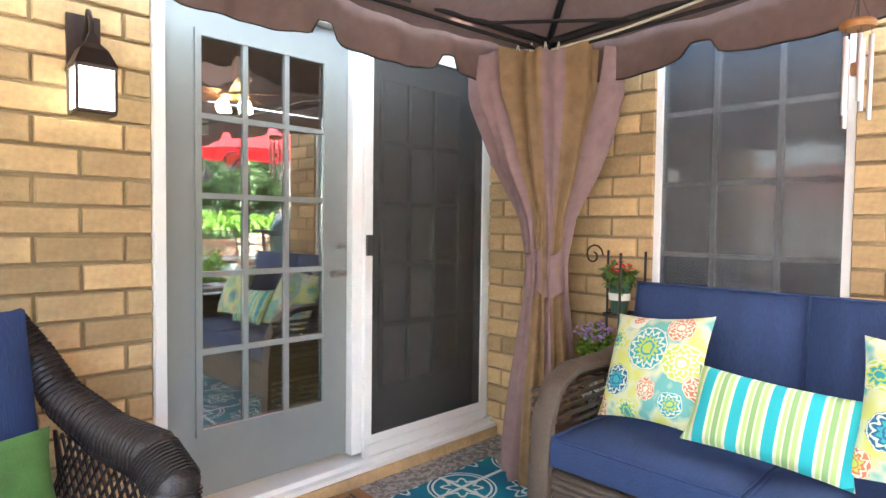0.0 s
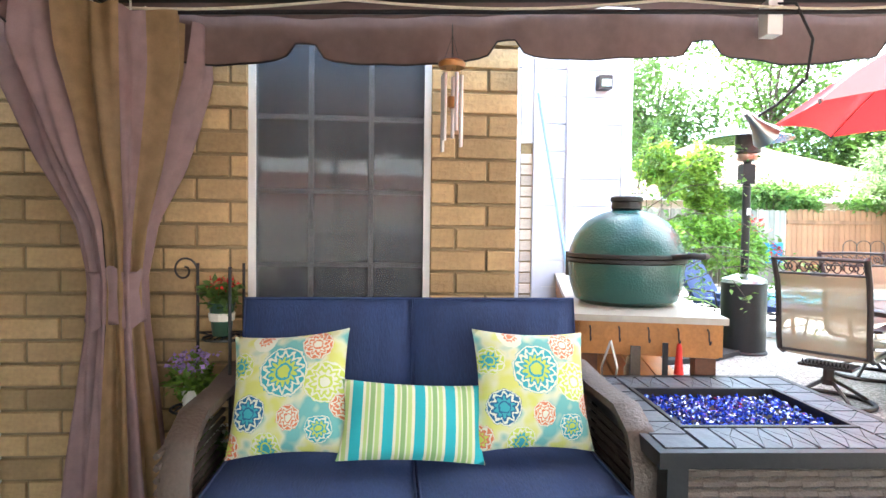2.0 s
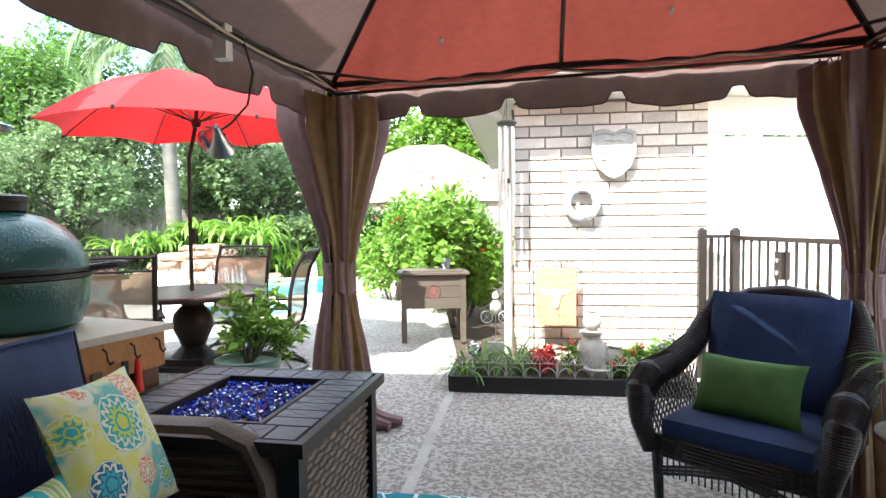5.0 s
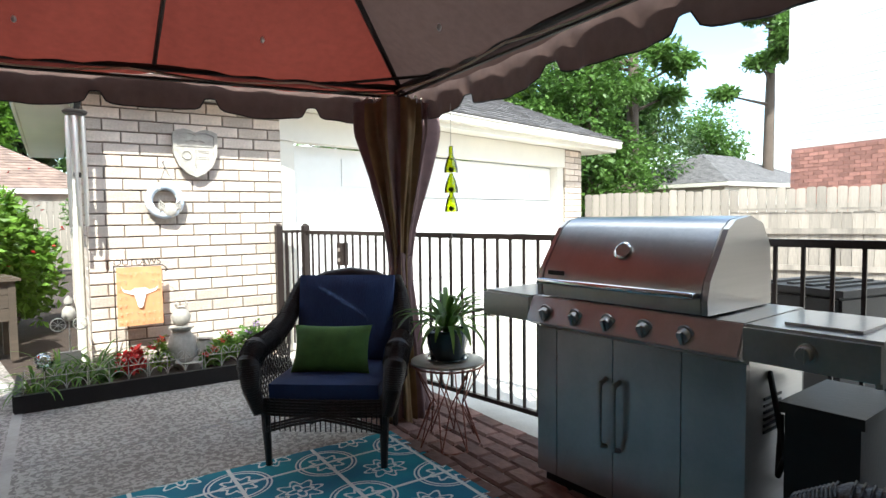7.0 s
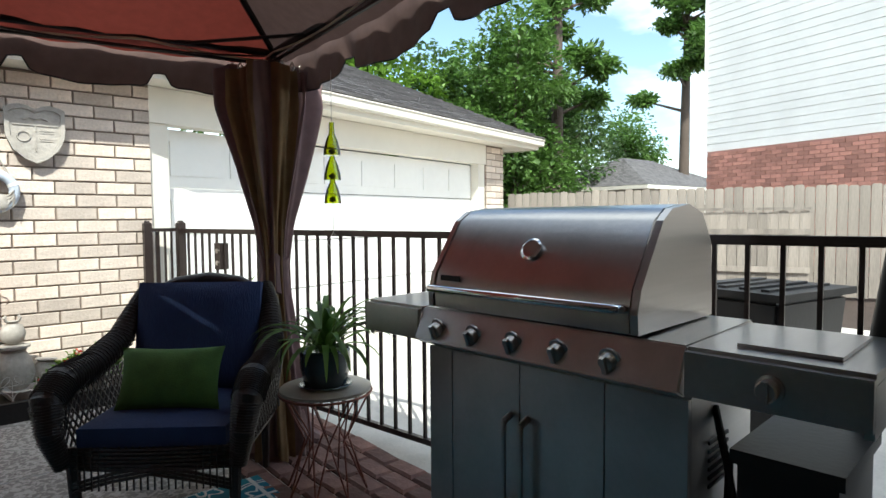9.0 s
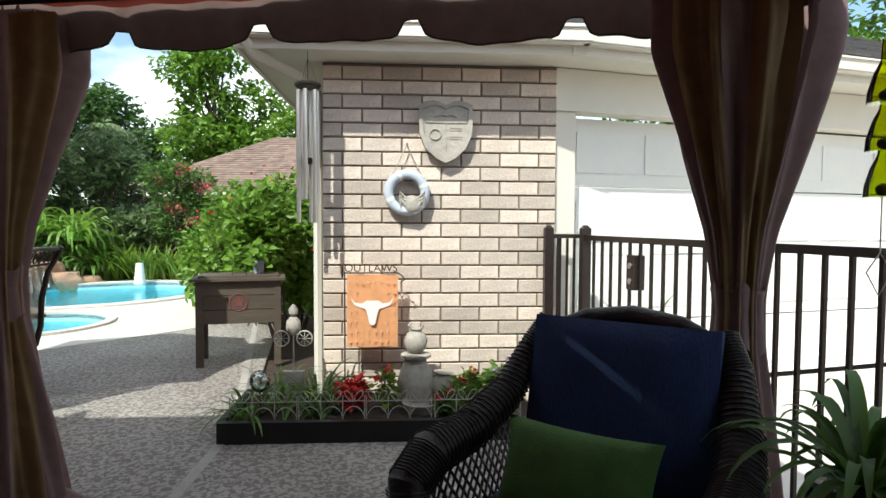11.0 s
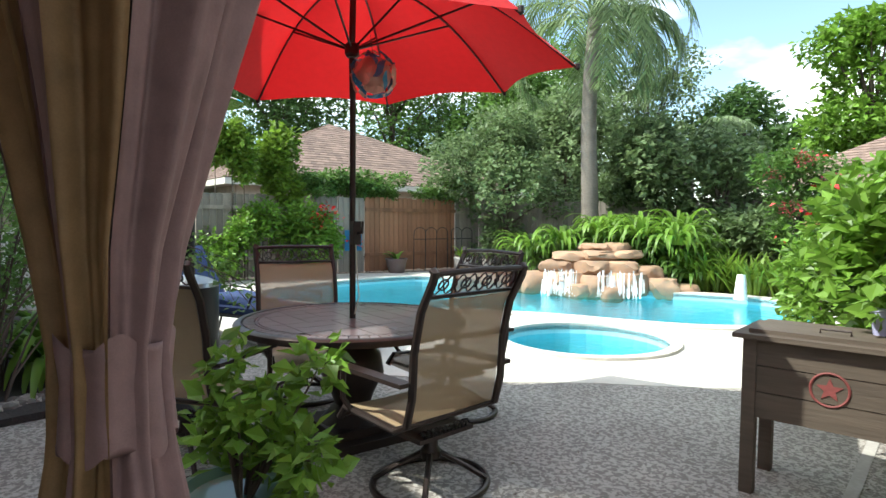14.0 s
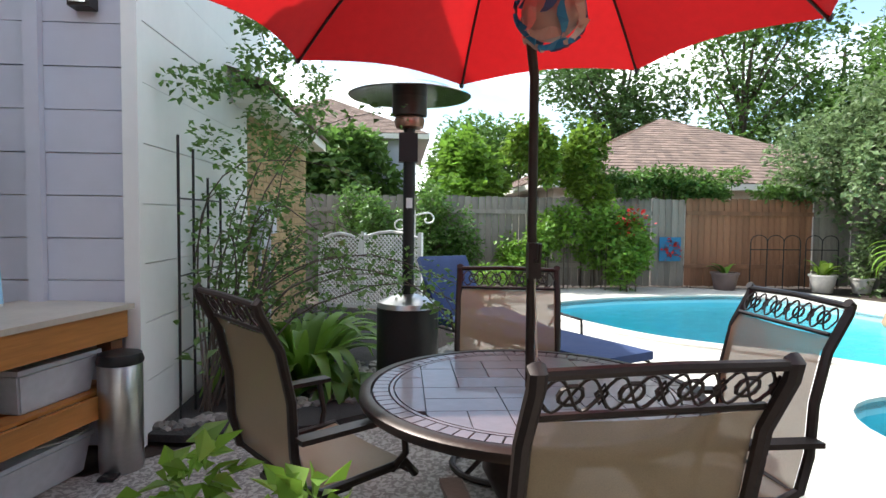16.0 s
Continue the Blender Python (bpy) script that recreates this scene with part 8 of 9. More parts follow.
part("stand_arm", tubed([(-0.185, 0, 0.86), (0.17, 0, 0.86), (0.20, 0, 0.84), (0.215, 0, 0.815), (0.195, 0, 0.80)], 0.005, 6), M_BRONZE, fl, smooth=True)
cv = bpy.data.curves.new("word", "FONT")
cv.body, cv.size, cv.extrude, cv.align_x = "OUTLAWS", 0.075, 0.002, "CENTER"
wo = new("word", cv)
deps = bpy.context.evaluated_depsgraph_get()
me = bpy.data.meshes.new_from_object(wo.evaluated_get(deps))
bpy.data.objects.remove(wo)
me.materials.clear()
me.materials.append(M_BRONZE)
wm = new("lettering", me)
wm.parent = fl
wm.matrix_basis = pose(-0.01, 0, 0.868, 90, 0, 0)
tagged(wm, "dark wire lettering")

fo = thing("pot_fountain", "pale cast-stone stacked pot ornament in the flower bed", "garden ornament", (0.17, 4.28, 0.085))
part("big_jar", lathe([(0.07, 0), (0.11, 0.05), (0.125, 0.14), (0.10, 0.24), (0.07, 0.29), (0.08, 0.31), (0.06, 0.312)], 24), M_CONCRETE, fo, smooth=True)
part("jar_lip", lathe([(0.07, 0.313), (0.10, 0.32), (0.10, 0.335), (0.07, 0.342)], 24), M_CONCRETE, fo, smooth=True)
part("top_jar", lathe([(0.03, 0.343), (0.065, 0.37), (0.078, 0.42), (0.06, 0.47), (0.03, 0.49), (0.045, 0.505), (0.02, 0.508)], 20), M_CONCRETE, fo, smooth=True)
part("side_jar", lathe([(0.06, 0), (0.085, 0.06), (0.07, 0.12), (0.05, 0.15), (0.07, 0.165), (0.04, 0.168)], 20), M_CONCRETE, fo, smooth=True).matrix_basis = pose(0.17, 0.0, 0.05, 0, 6, 0)
part("front_bowl", lathe([(0.06, -0.02), (0.10, 0.03), (0.12, 0.07), (0.11, 0.075), (0.08, 0.04)], 24), M_CONCRETE, fo, smooth=True).matrix_basis = pose(0.03, -0.17, 0, 0, 0, 0)
bm = bmesh.new()
for s in (-1, 1):
    tube(bm, [(s * 0.03, -0.02, 0.50), (s * 0.045, -0.03, 0.53), (s * 0.035, -0.02, 0.545)], 0.01, 6)
part("finial_birds", bm, M_CONCRETE, fo, smooth=True)

tw = thing("wheel_ornament", "small weathered figure ornament with two wheels on a stake", "garden ornament", (-0.63, 4.32, 0.085))
part("stake", tubed([(0, 0, -0.05), (0, 0, 0.52)], 0.006, 6), M_RUSTWHITE, tw)
for s in (-1, 1):
    w = part("wheel", tubed([(s * 0.075 + math.cos(a * math.tau / 20) * 0.05, -0.02, 0.44 + math.sin(a * math.tau / 20) * 0.05) for a in range(20)], 0.005, 5, closed=True), M_RUSTWHITE, tw)
    for k in range(4):
        a = k * math.pi / 4
        part("spoke", tubed([(s * 0.075 - math.cos(a) * 0.05, -0.02, 0.44 - math.sin(a) * 0.05), (s * 0.075 + math.cos(a) * 0.05, -0.02, 0.44 + math.sin(a) * 0.05)], 0.0025, 4), M_RUSTWHITE, w)
part("body", lathe([(0.02, 0.46), (0.05, 0.50), (0.045, 0.55), (0.02, 0.58)], 12), M_CONCRETE, tw, smooth=True)
part("head", lathe([(0.01, 0.58), (0.03, 0.60), (0.03, 0.63), (0.008, 0.66)], 12), M_CONCRETE, tw, smooth=True)
part("base_stone", boxed(-0.07, 0.07, -0.02, 0.03, 0.0, 0.22), M_CONCRETE, tw, bevel=0.03)
gl = thing("solar_globe", "crackled glass solar globe on a stake in the bed", "solar lamp", (-0.80, 4.12, 0.085))
part("stake", tubed([(0, 0, -0.05), (0, 0, 0.14)], 0.006, 6), M_BRONZE, gl)
part("globe", lathe([(0.02, 0.14), (0.055, 0.17), (0.066, 0.21), (0.055, 0.25), (0.03, 0.27)], 20), glass_mat("crackled_glass", (0.75, 0.85, 0.80), 0.3), gl, smooth=True)

# wooden cooler with a star on legs
wc = thing("wooden_cooler", "brown barnwood cooler box on four legs with faded red star", "cooler", (-1.42, 5.95, 0.0), 12)
for sx in (-1, 1):
    for sy in (-1, 1):
        part("leg", boxed(sx * 0.33 - 0.03, sx * 0.33 + 0.03, sy * 0.18 - 0.03, sy * 0.18 + 0.03, 0, 0.76), M_WOODBROWN, wc, bevel=0.004)
for k in range(3):
    for sy in (-1, 1):
        part("side_board", boxed(-0.30, 0.30, sy * 0.19 - 0.012, sy * 0.19 + 0.012, 0.38 + k * 0.127, 0.38 + k * 0.127 + 0.122), M_WOODBROWN, wc, bevel=0.003)
    for sx in (-1, 1):
        part("end_board", boxed(sx * 0.34 - 0.012, sx * 0.34 + 0.012, -0.15, 0.15, 0.38 + k * 0.127, 0.38 + k * 0.127 + 0.122), M_WOODBROWN, wc, bevel=0.003)
part("rim", boxed(-0.40, 0.40, -0.25, 0.25, 0.762, 0.785), M_WOODBROWN, wc, bevel=0.004)
part("lid", boxed(-0.34, 0.34, -0.19, 0.19, 0.786, 0.805), M_WOODBROWN, wc, bevel=0.004)
part("lid_handle", tubed([(-0.06, -0.10, 0.806), (-0.06, -0.10, 0.825), (0.06, -0.10, 0.825), (0.06, -0.10, 0.806)], 0.006, 6), M_BRONZE, wc)
M_FADEDRED = mat("faded_red_paint", (0.22, 0.05, 0.045), 0.7, scale=50, grain=0.5, bump=0.05)
starpts = [(math.cos(math.pi / 2 + k * math.pi / 5) * (0.055 if k % 2 == 0 else 0.023), math.sin(math.pi / 2 + k * math.pi / 5) * (0.055 if k % 2 == 0 else 0.023)) for k in range(10)]
part("star", slab(starpts, 0, 0.003), M_FADEDRED, wc, "faded red star").matrix_basis = pose(0.0, -0.203, 0.57, 90, 0, 0)
part("star_ring", tubed([(math.cos(a * math.tau / 28) * 0.075, -0.204, 0.57 + math.sin(a * math.tau / 28) * 0.075) for a in range(28)], 0.006, 5, closed=True), M_FADEDRED, wc, "faded red ring")
part("opener", boxed(0.353, 0.375, -0.03, 0.03, 0.60, 0.68), M_BRONZE, wc, bevel=0.004)
M_LAVPOT = mat("lavender_pot", (0.42, 0.42, 0.62), 0.5, scale=20, bump=0.02)
flower_pot("young leafy plant in a lavender pot on the cooler", (-1.27, 6.03, 0.8055), 0.055, 0.12, M_LAVPOT, M_LEAF, None, 23, None, 0.13, leaf_count=60, leaf_size=0.10)

# leafy plant in a green bowl beside the curtain
bp3 = thing("potted_shrub", "leafy bright green shrub in a large green glazed bowl", "potted plant", (-2.47, 3.50, 0.0))
part("pot", lathe([(0.13, 0), (0.16, 0.02), (0.22, 0.18), (0.24, 0.30), (0.25, 0.32), (0.22, 0.325), (0.20, 0.29), (0.001, 0.28)], 32), mat("jade_glazed_pot", (0.10, 0.20, 0.15), 0.3, scale=10, bump=0.02, coat=0.4), bp3, smooth=True)
rng = random.Random(7)
cs, rs = [], []
for k in range(13):
    a, q = rng.uniform(0, math.tau), rng.uniform(0.05, 0.32)
    p = Vector((math.cos(a) * q + 0.04, math.sin(a) * q + 0.04, rng.uniform(0.38, 0.76)))
    cs.append(p), rs.append((0.11, 0.11, 0.12))
    part("stem", tubed([(0.02 * math.cos(a), 0.02 * math.sin(a), 0.27), Vector((p.x * 0.5, p.y * 0.5, 0.48)), p], [0.009, 0.007, 0.003], 5), M_BARK, bp3)
leaves("foliage", bp3, M_LEAF, cs, rs, 620, 0.07, 5, shell=0.1, flat=0.8, long=1.15)
pp = thing("empty_pot", "dark plastic pot of dry stems beside the curtain", "plant pot", (-2.12, 3.10, 0.0))
part("pot", lathe([(0.12, 0), (0.14, 0.02), (0.17, 0.24), (0.185, 0.25), (0.16, 0.255), (0.14, 0.22), (0.001, 0.21)], 24), M_BLACK, pp, smooth=True)

# railing and gate
rl = thing("railing", "dark bronze metal railing with square balusters beside the driveway", "railing")
RA = Vector((1.33, 4.40, 0))
RC = Vector((2.45, -2.4, 0))
d = (RC - RA).normalized()
L = (RC - RA).length
s = Vector((-d.y, d.x, 0))


def bar(x0, x1, z0, z1, w, name, parent=None, mm=None):
    bm = boxed(x0, x1, -w, w, z0, z1)
    o = part(name, bm, M_BRONZE, parent)
    return o


rl.matrix_world = Matrix.Translation(RA) @ Matrix.Rotation(math.atan2(d.y, d.x), 4, "Z")
bar(0.03, L, 1.17, 1.205, 0.02, "top_rail", rl), bar(0.03, L, 0.06, 0.09, 0.015, "bottom_rail", rl)
k = 0
x = 0.13
while x < L:
    bar(x - 0.008, x + 0.008, 0.09, 1.17, 0.008, "baluster", rl)
    x += 0.112
for x in (0.0, 6.3):
    p = bar(x - 0.03, x + 0.03, -0.01, 1.24, 0.03, "post", rl)
    part("cap", lathe([(0.042, 1.24), (0.042, 1.25), (0.025, 1.26), (0.02, 1.272)], 4), M_BRONZE, p).matrix_basis = pose(x, 0, 0, 0, 0, 45) @ pose(0, 0, 0)
gp = thing("gate_post", "bronze gate post against the garage brick", "gate post", (1.10, 4.50, 0))
part("post", boxed(-0.03, 0.03, -0.03, 0.03, 0, 1.24), M_BRONZE, gp)
part("cap", lathe([(0.042, 1.24), (0.042, 1.25), (0.025, 1.26), (0.02, 1.272)], 4), M_BRONZE, gp).matrix_basis = pose(0, 0, 0, 0, 0, 45)
part("small_bars", boxed(0.06, 0.09, -0.01, 0.01, 0.1, 1.18), M_BRONZE, gp)
for x in (0.13, 0.18):
    part("baluster", boxed(x - 0.008, x + 0.008, -0.02, -0.004, 0.1, 1.18), M_BRONZE, gp)
part("rail", boxed(0.031, 0.22, -0.025, 0.0, 1.181, 1.21), M_BRONZE, gp)
lk = part("lock_box", boxed(0.60, 0.68, -0.035, 0.035, 0.90, 1.10), M_BRONZE, rl, "dark lock box", bevel=0.006)
for z in (0.95, 1.04):
    part("keyhole", tubed([(0.64, -0.036, z), (0.64, -0.042, z)], 0.018, 10), M_STEEL, lk)

# bins beyond the railing, neighbour's house
for (x, y, a) in ((3.4, 0.66, 80),):
    t = thing("wheelie_bin", "dark grey wheeled bin with a ridged lid beside the railing", "waste bin", (x, y, -0.012), a)
    t.scale = (0.95, 0.95, 0.86)
    bm = boxed(-0.30, 0.30, -0.36, 0.36, 0.08, 0.98)
    bmesh.ops.scale(bm, vec=(0.85, 0.82, 1), verts=[v for v in bm.verts if v.co.z < 0.1])
    part("body", bm, M_BLACK, t, bevel=0.02)
    part("lid", boxed(-0.33, 0.33, -0.40, 0.38, 0.985, 1.03), M_BLACK, t, bevel=0.02)
    for k in range(4):
        part("lid_ridge", boxed(-0.22 + k * 0.13, -0.17 + k * 0.13, -0.32, 0.30, 1.0305, 1.045), M_BLACK, t, bevel=0.005)
    for sx in (-1, 1):
        part("wheel", tubed([(sx * 0.24, 0.32, 0.10), (sx * 0.29, 0.32, 0.10)], 0.10, 16), M_BLACK, t)

nh = thing("neighbour_two_storey", "two-storey neighbour house, pink brick below and white siding above", "house", (15.1, 6.6, 0), -102)
part("lower_wall", boxed(0, 12, 0.0, 3.0, 0, 2.92), mat("pink_brick_mass", (0.42, 0.22, 0.18), 0.85, scale=8), nh)
part("upper_wall", boxed(-0.05, 12, 0.06, 3.0, 2.921, 9.5), M_WHITE, nh)
for k in range(34):
    part("siding_course", boxed(-0.07, 12, 0.03, 0.055, 2.93 + k * 0.19, 2.93 + (k + 1) * 0.19 - 0.012), M_WHITE, nh)
part("corner_board", boxed(-0.10, -0.072, -0.02, 0.2, 2.93, 9.5), M_WHITE, nh)
mb3 = mat("pink_brick", (0.46, 0.22, 0.17), 0.85, scale=40, grain=0.3, per_island=0.3, bump=0.3)
verts, faces = [], []
for r in range(30):
    z = 0.1 + r * 0.093
    off = (r % 2) * 0.12
    for c in range(44):
        x0, x1 = off + c * 0.25, off + c * 0.25 + 0.238
        i = len(verts)
        verts += [(x0, -0.012, z), (x1, -0.012, z), (x1, -0.012, z + 0.08), (x0, -0.012, z + 0.08), (x0, 0, z), (x1, 0, z), (x1, 0, z + 0.08), (x0, 0, z + 0.08)]
        faces += [(i, i + 1, i + 2, i + 3), (i + 4, i + 5, i + 1, i), (i + 3, i + 2, i + 6, i + 7), (i + 1, i + 5, i + 6, i + 2), (i + 4, i, i + 3, i + 7)]
raw("brickwork", verts, faces, mb3, nh, "pink-red bricks", "stuff")
house("far_house", "cream single-storey house with grey roof beyond the driveway fence", 27, 37, 15.5, 22.5, 2.9, 4.7, M_SOFFIT, M_SHINGLE_GREY)

# things along the back fence
def clay_pot(at, r, h, material, label, kind_leaf, seed, n=14, length=0.35):
    t = thing("potted_plant", label, "potted plant", at)
    part("pot", lathe([(r * 0.7, 0), (r * 0.75, 0.01), (r, h * 0.88), (r * 1.08, h * 0.9), (r * 1.08, h), (r * 0.9, h), (r * 0.88, h * 0.85), (0.001, h * 0.84)], 24), material, t, smooth=True)
    blade_plant(t, "leaves", kind_leaf, n, length, length * 0.28, seed, 0.8, 0.04, rise=(0.7, 1.4)).location = (0, 0, h * 0.8)
    return t


M_PALEPOT = mat("pale_grey_pot", (0.60, 0.56, 0.52), 0.7, scale=20)
clay_pot((-12.3, 12.35 - 0.0, 0.0), 0.24, 0.36, M_PALEPOT, "pale round pot with yellow-green croton by the fence", M_LEAF_LIME, 4, 16, 0.5)
clay_pot((-12.7, 10.55, 0.0), 0.26, 0.36, mat("brown_pot", (0.16, 0.11, 0.10), 0.7), "brown pot with a small plant by the fence", M_LEAF, 6, 10, 0.4)
clay_pot((-12.2, 13.1, 0.0), 0.2, 0.3, M_PALEPOT, "small white pot near the waterfall", M_LEAF, 8, 8, 0.2)
for (x, y, n) in ((-12.9, 11.2, 3), (-12.9, 12.4, 2)):
    t = thing("trellis_panel", "low dark wire trellis panel against the fence", "trellis", (x, y, 0), 90, "wire trellis panels")
    for k in range(n + 1):
        part("upright", tubed([(k * 0.36, 0, 0), (k * 0.36, 0, 0.98)], 0.012, 5), M_BLACK, t)
    part("rail", tubed([(0, 0, 0.82), (n * 0.36, 0, 0.82)], 0.011, 5), M_BLACK, t)
    for k in range(n):
        part("arch", tubed([(k * 0.36 + 0.18 - math.cos(math.pi * a / 10) * 0.18, 0, 0.98 + math.sin(math.pi * a / 10) * 0.14) for a in range(11)], 0.010, 5), M_BLACK, t)
pn = thing("painted_panel", "small square panel painted with red and blue blossoms on the fence", "picture", (-13.14, 9.35, 0.55), 90)
part("board", boxed(0.0, 0.46, -0.02, 0.0, 0.0, 0.50), M_BALLBLUE, pn)
leaves("painted_blossoms", pn, M_RED, [(0.23, -0.035, 0.25)], [(0.2, 0.012, 0.22)], 60, 0.09, 4, kind="stuff")
for (x, y) in ((-5.38, 12.95), (-8.9, 12.55)):
    t = thing("stacked_cups", "stack of upturned white buckets on the pool edge", "bucket stack", (x, y, 0.0), 0, "bucket stacks")
    for k in range(3):
        part("bucket", lathe([(0.115 - k * 0.012, k * 0.13), (0.112 - k * 0.012, k * 0.13 + 0.02), (0.09 - k * 0.012, k * 0.13 + 0.17), (0.07 - k * 0.01, k * 0.13 + 0.172)], 18), M_WHITE, t, smooth=True)

# waterfall rocks
wfl = thing("waterfall_rocks", "stacked orange sandstone waterfall with falling water at the pool", "rock waterfall", (-7.62, 12.05, 0.0), 38)


def rock(x, y, z, sx, sy, sz, seed):
    bm = bmesh.new()
    bmesh.ops.create_icosphere(bm, subdivisions=3, radius=1)
    for v in bm.verts:
        n1 = noise.noise(v.co * 1.3 + Vector((seed, 0, 0))) * 0.35 + noise.noise(v.co * 3.5 + Vector((seed, 3, 0))) * 0.14
        v.co = v.co * (1 + n1)
        v.co = Vector((max(min(v.co.x, 0.85), -0.85) * sx, max(min(v.co.y, 0.85), -0.85) * sy, max(min(v.co.z, 0.7), -0.8) * sz))
    o = part("rock", bm, M_ROCK, wfl, smooth=True)
    o.location = (x, y, z)
    o.rotation_euler = (0, 0, seed * 1.7)


rng = random.Random(12)
for x, y, z, a, b2, c in ((-1.25, 0.1, 0.1, .4, .35, .3), (-0.7, -0.1, 0.12, .45, .4, .3), (-0.1, -0.15, 0.08, .4, .4, .3), (0.5, -0.05, 0.12, .45, .4, .32), (1.1, 0.0, 0.08, .38, .35, .26), (1.5, 0.15, 0.0, .3, .3, .22),
                         (-0.85, 0.25, 0.40, .42, .4, .2), (-0.2, 0.2, 0.42, .5, .4, .2), (0.35, 0.25, 0.42, .4, .4, .2), (0.85, 0.3, 0.32, .35, .35, .22), (-0.6, 0.35, 0.62, .45, .4, .14), (0.0, 0.35, 0.66, .5, .4, .13),
                         (0.45, 0.4, 0.68, .35, .35, .12), (-0.15, 0.5, 0.80, .42, .3, .11), (0.3, 0.5, 0.82, .28, .25, .12), (-1.6, 0.2, 0.02, .3, .3, .2), (0.15, -0.35, -0.02, .3, .25, .2), (-0.45, -0.35, 0.0, .35, .25, .2)):
    rock(x, y, z, a, b2, c, rng.uniform(0, 20))
mw, wnn, wll, wb = nodes_of("falling_water")
wb.inputs["Base Color"].default_value, wb.inputs["Roughness"].default_value = (0.85, 0.9, 0.92, 1), 0.25
wb.inputs["Alpha"].default_value = 0.42
verts, faces = [], []
for k in range(150):
    x = rng.choice((rng.uniform(-1.1, -0.45), rng.uniform(-0.1, 0.75)))
    y0 = -0.42 - rng.random() * 0.12
    w, zt, zb2 = rng.uniform(0.004, 0.013), rng.uniform(0.15, 0.42), rng.uniform(-0.1, 0.05)
    i = len(verts)
    verts += [(x - w, y0 + 0.1, zt), (x + w, y0 + 0.1, zt), (x + w * 1.3, y0 - 0.08, zb2), (x - w * 1.3, y0 - 0.08, zb2)]
    faces.append((i, i + 1, i + 2, i + 3))
raw("falling_water", verts, faces, mw, wfl, "white threads of falling water", "stuff")

# brick pavers by the railing, pebble and mulch bed by the white wall
part("mulch_bed", slab([(-4.86, 2.22), (-4.80, 2.65), (-4.95, 3.4), (-5.35, 4.0), (-6.7, 3.9), (-9.6, 4.3), (-9.9, 2.7), (-6.6, 2.24)], 0.003, 0.05), M_MULCH, kind="structure", label="dark mulch bed along the white wall")
rng = random.Random(31)
bmx = [bpy.data.meshes.new("stone") for _ in range(3)]
for k, me in enumerate(bmx):
    bm = bmesh.new()
    bmesh.ops.create_icosphere(bm, subdivisions=1, radius=1)
    for v in bm.verts:
        v.co = v.co * (1 + noise.noise(v.co + Vector((k * 5, 0, 0))) * 0.5)
        v.co.z *= 0.6
    bm.to_mesh(me), bm.free()
    me.materials.append(mat("river_stone", (0.28, 0.25, 0.22), 0.8, scale=3, per_object=0.5, bump=0.2))
bed = bpy.data.objects["mulch_bed"]
for k in range(230):
    u = rng.random()
    x, y = (-4.92 - u * 0.8 + rng.uniform(-0.1, 0.05), 2.55 + u * 1.35 + rng.uniform(-0.12, 0.02)) if k < 150 else (rng.uniform(-6.6, -5.4), rng.uniform(3.3, 3.9))
    o = new("stone", rng.choice(bmx))
    o.parent = bed
    sc2 = rng.uniform(0.025, 0.06)
    o.matrix_basis = pose(x, y, 0.055, 0, 0, rng.uniform(0, 360)) @ Matrix.Diagonal((sc2, sc2, sc2, 1))
pz = thing("paver_strip", "old red-brown brick pavers along the railing", "paving")
tagged(pz, kind="structure")
M_PAVER = mat("red_brown_paver", (0.24, 0.13, 0.105), 0.9, scale=40, grain=0.4, stain=0.3, per_object=0.3, bump=0.5)
pm = bpy.data.meshes.new("paver")
bm = boxed(-0.055, 0.055, -0.105, 0.105, 0, 0.018)
bmesh.ops.bevel(bm, geom=[e for e in bm.edges if e.verts[0].co.z > 0.01 and e.verts[1].co.z > 0.01], offset=0.012, segments=1, affect="EDGES")
bm.to_mesh(pm), bm.free()
pm.materials.append(M_PAVER)
for i in range(6):
    for j in range(15):
        o = new("paver", pm)
        o.parent = pz
        o.matrix_basis = pose(0.985 + i * 0.118 + rng.uniform(-.004, .004), -0.2 + j * 0.218 + (i % 2) * 0.1, -0.008 + rng.uniform(0, 0.004), rng.uniform(-1, 1), rng.uniform(-1, 1), rng.uniform(-2, 2))

# ---- planting ----
def hedge(name, label, x0, x1, y0, y1, h, seed, leaf, count, size, z0=0.0, category="hedge"):
    t = thing(name, label, category, ((x0 + x1) / 2, (y0 + y1) / 2, 0))
    rng = random.Random(seed)
    cs, rs = [], []
    bm = bmesh.new()
    n = max(int(max(x1 - x0, y1 - y0) / 0.45), 2) * 3
    for k in range(n):
        c = (rng.uniform(x0, x1) - (x0 + x1) / 2, rng.uniform(y0, y1) - (y0 + y1) / 2, z0 + (h - z0) * rng.uniform(0.25, 0.86))
        cs.append(c)
        rs.append((rng.uniform(0.3, 0.5), rng.uniform(0.3, 0.5), (h - z0) * rng.uniform(0.2, 0.32)))
        tube(bm, [(c[0], c[1], -0.03), (c[0] * 0.98, c[1], c[2])], [0.018, 0.006], 5)
    part("stems", bm, M_BARK, t, kind="stuff")
    leaves("foliage", t, leaf, cs, rs, count, size, seed, shell=0.35)
    return t


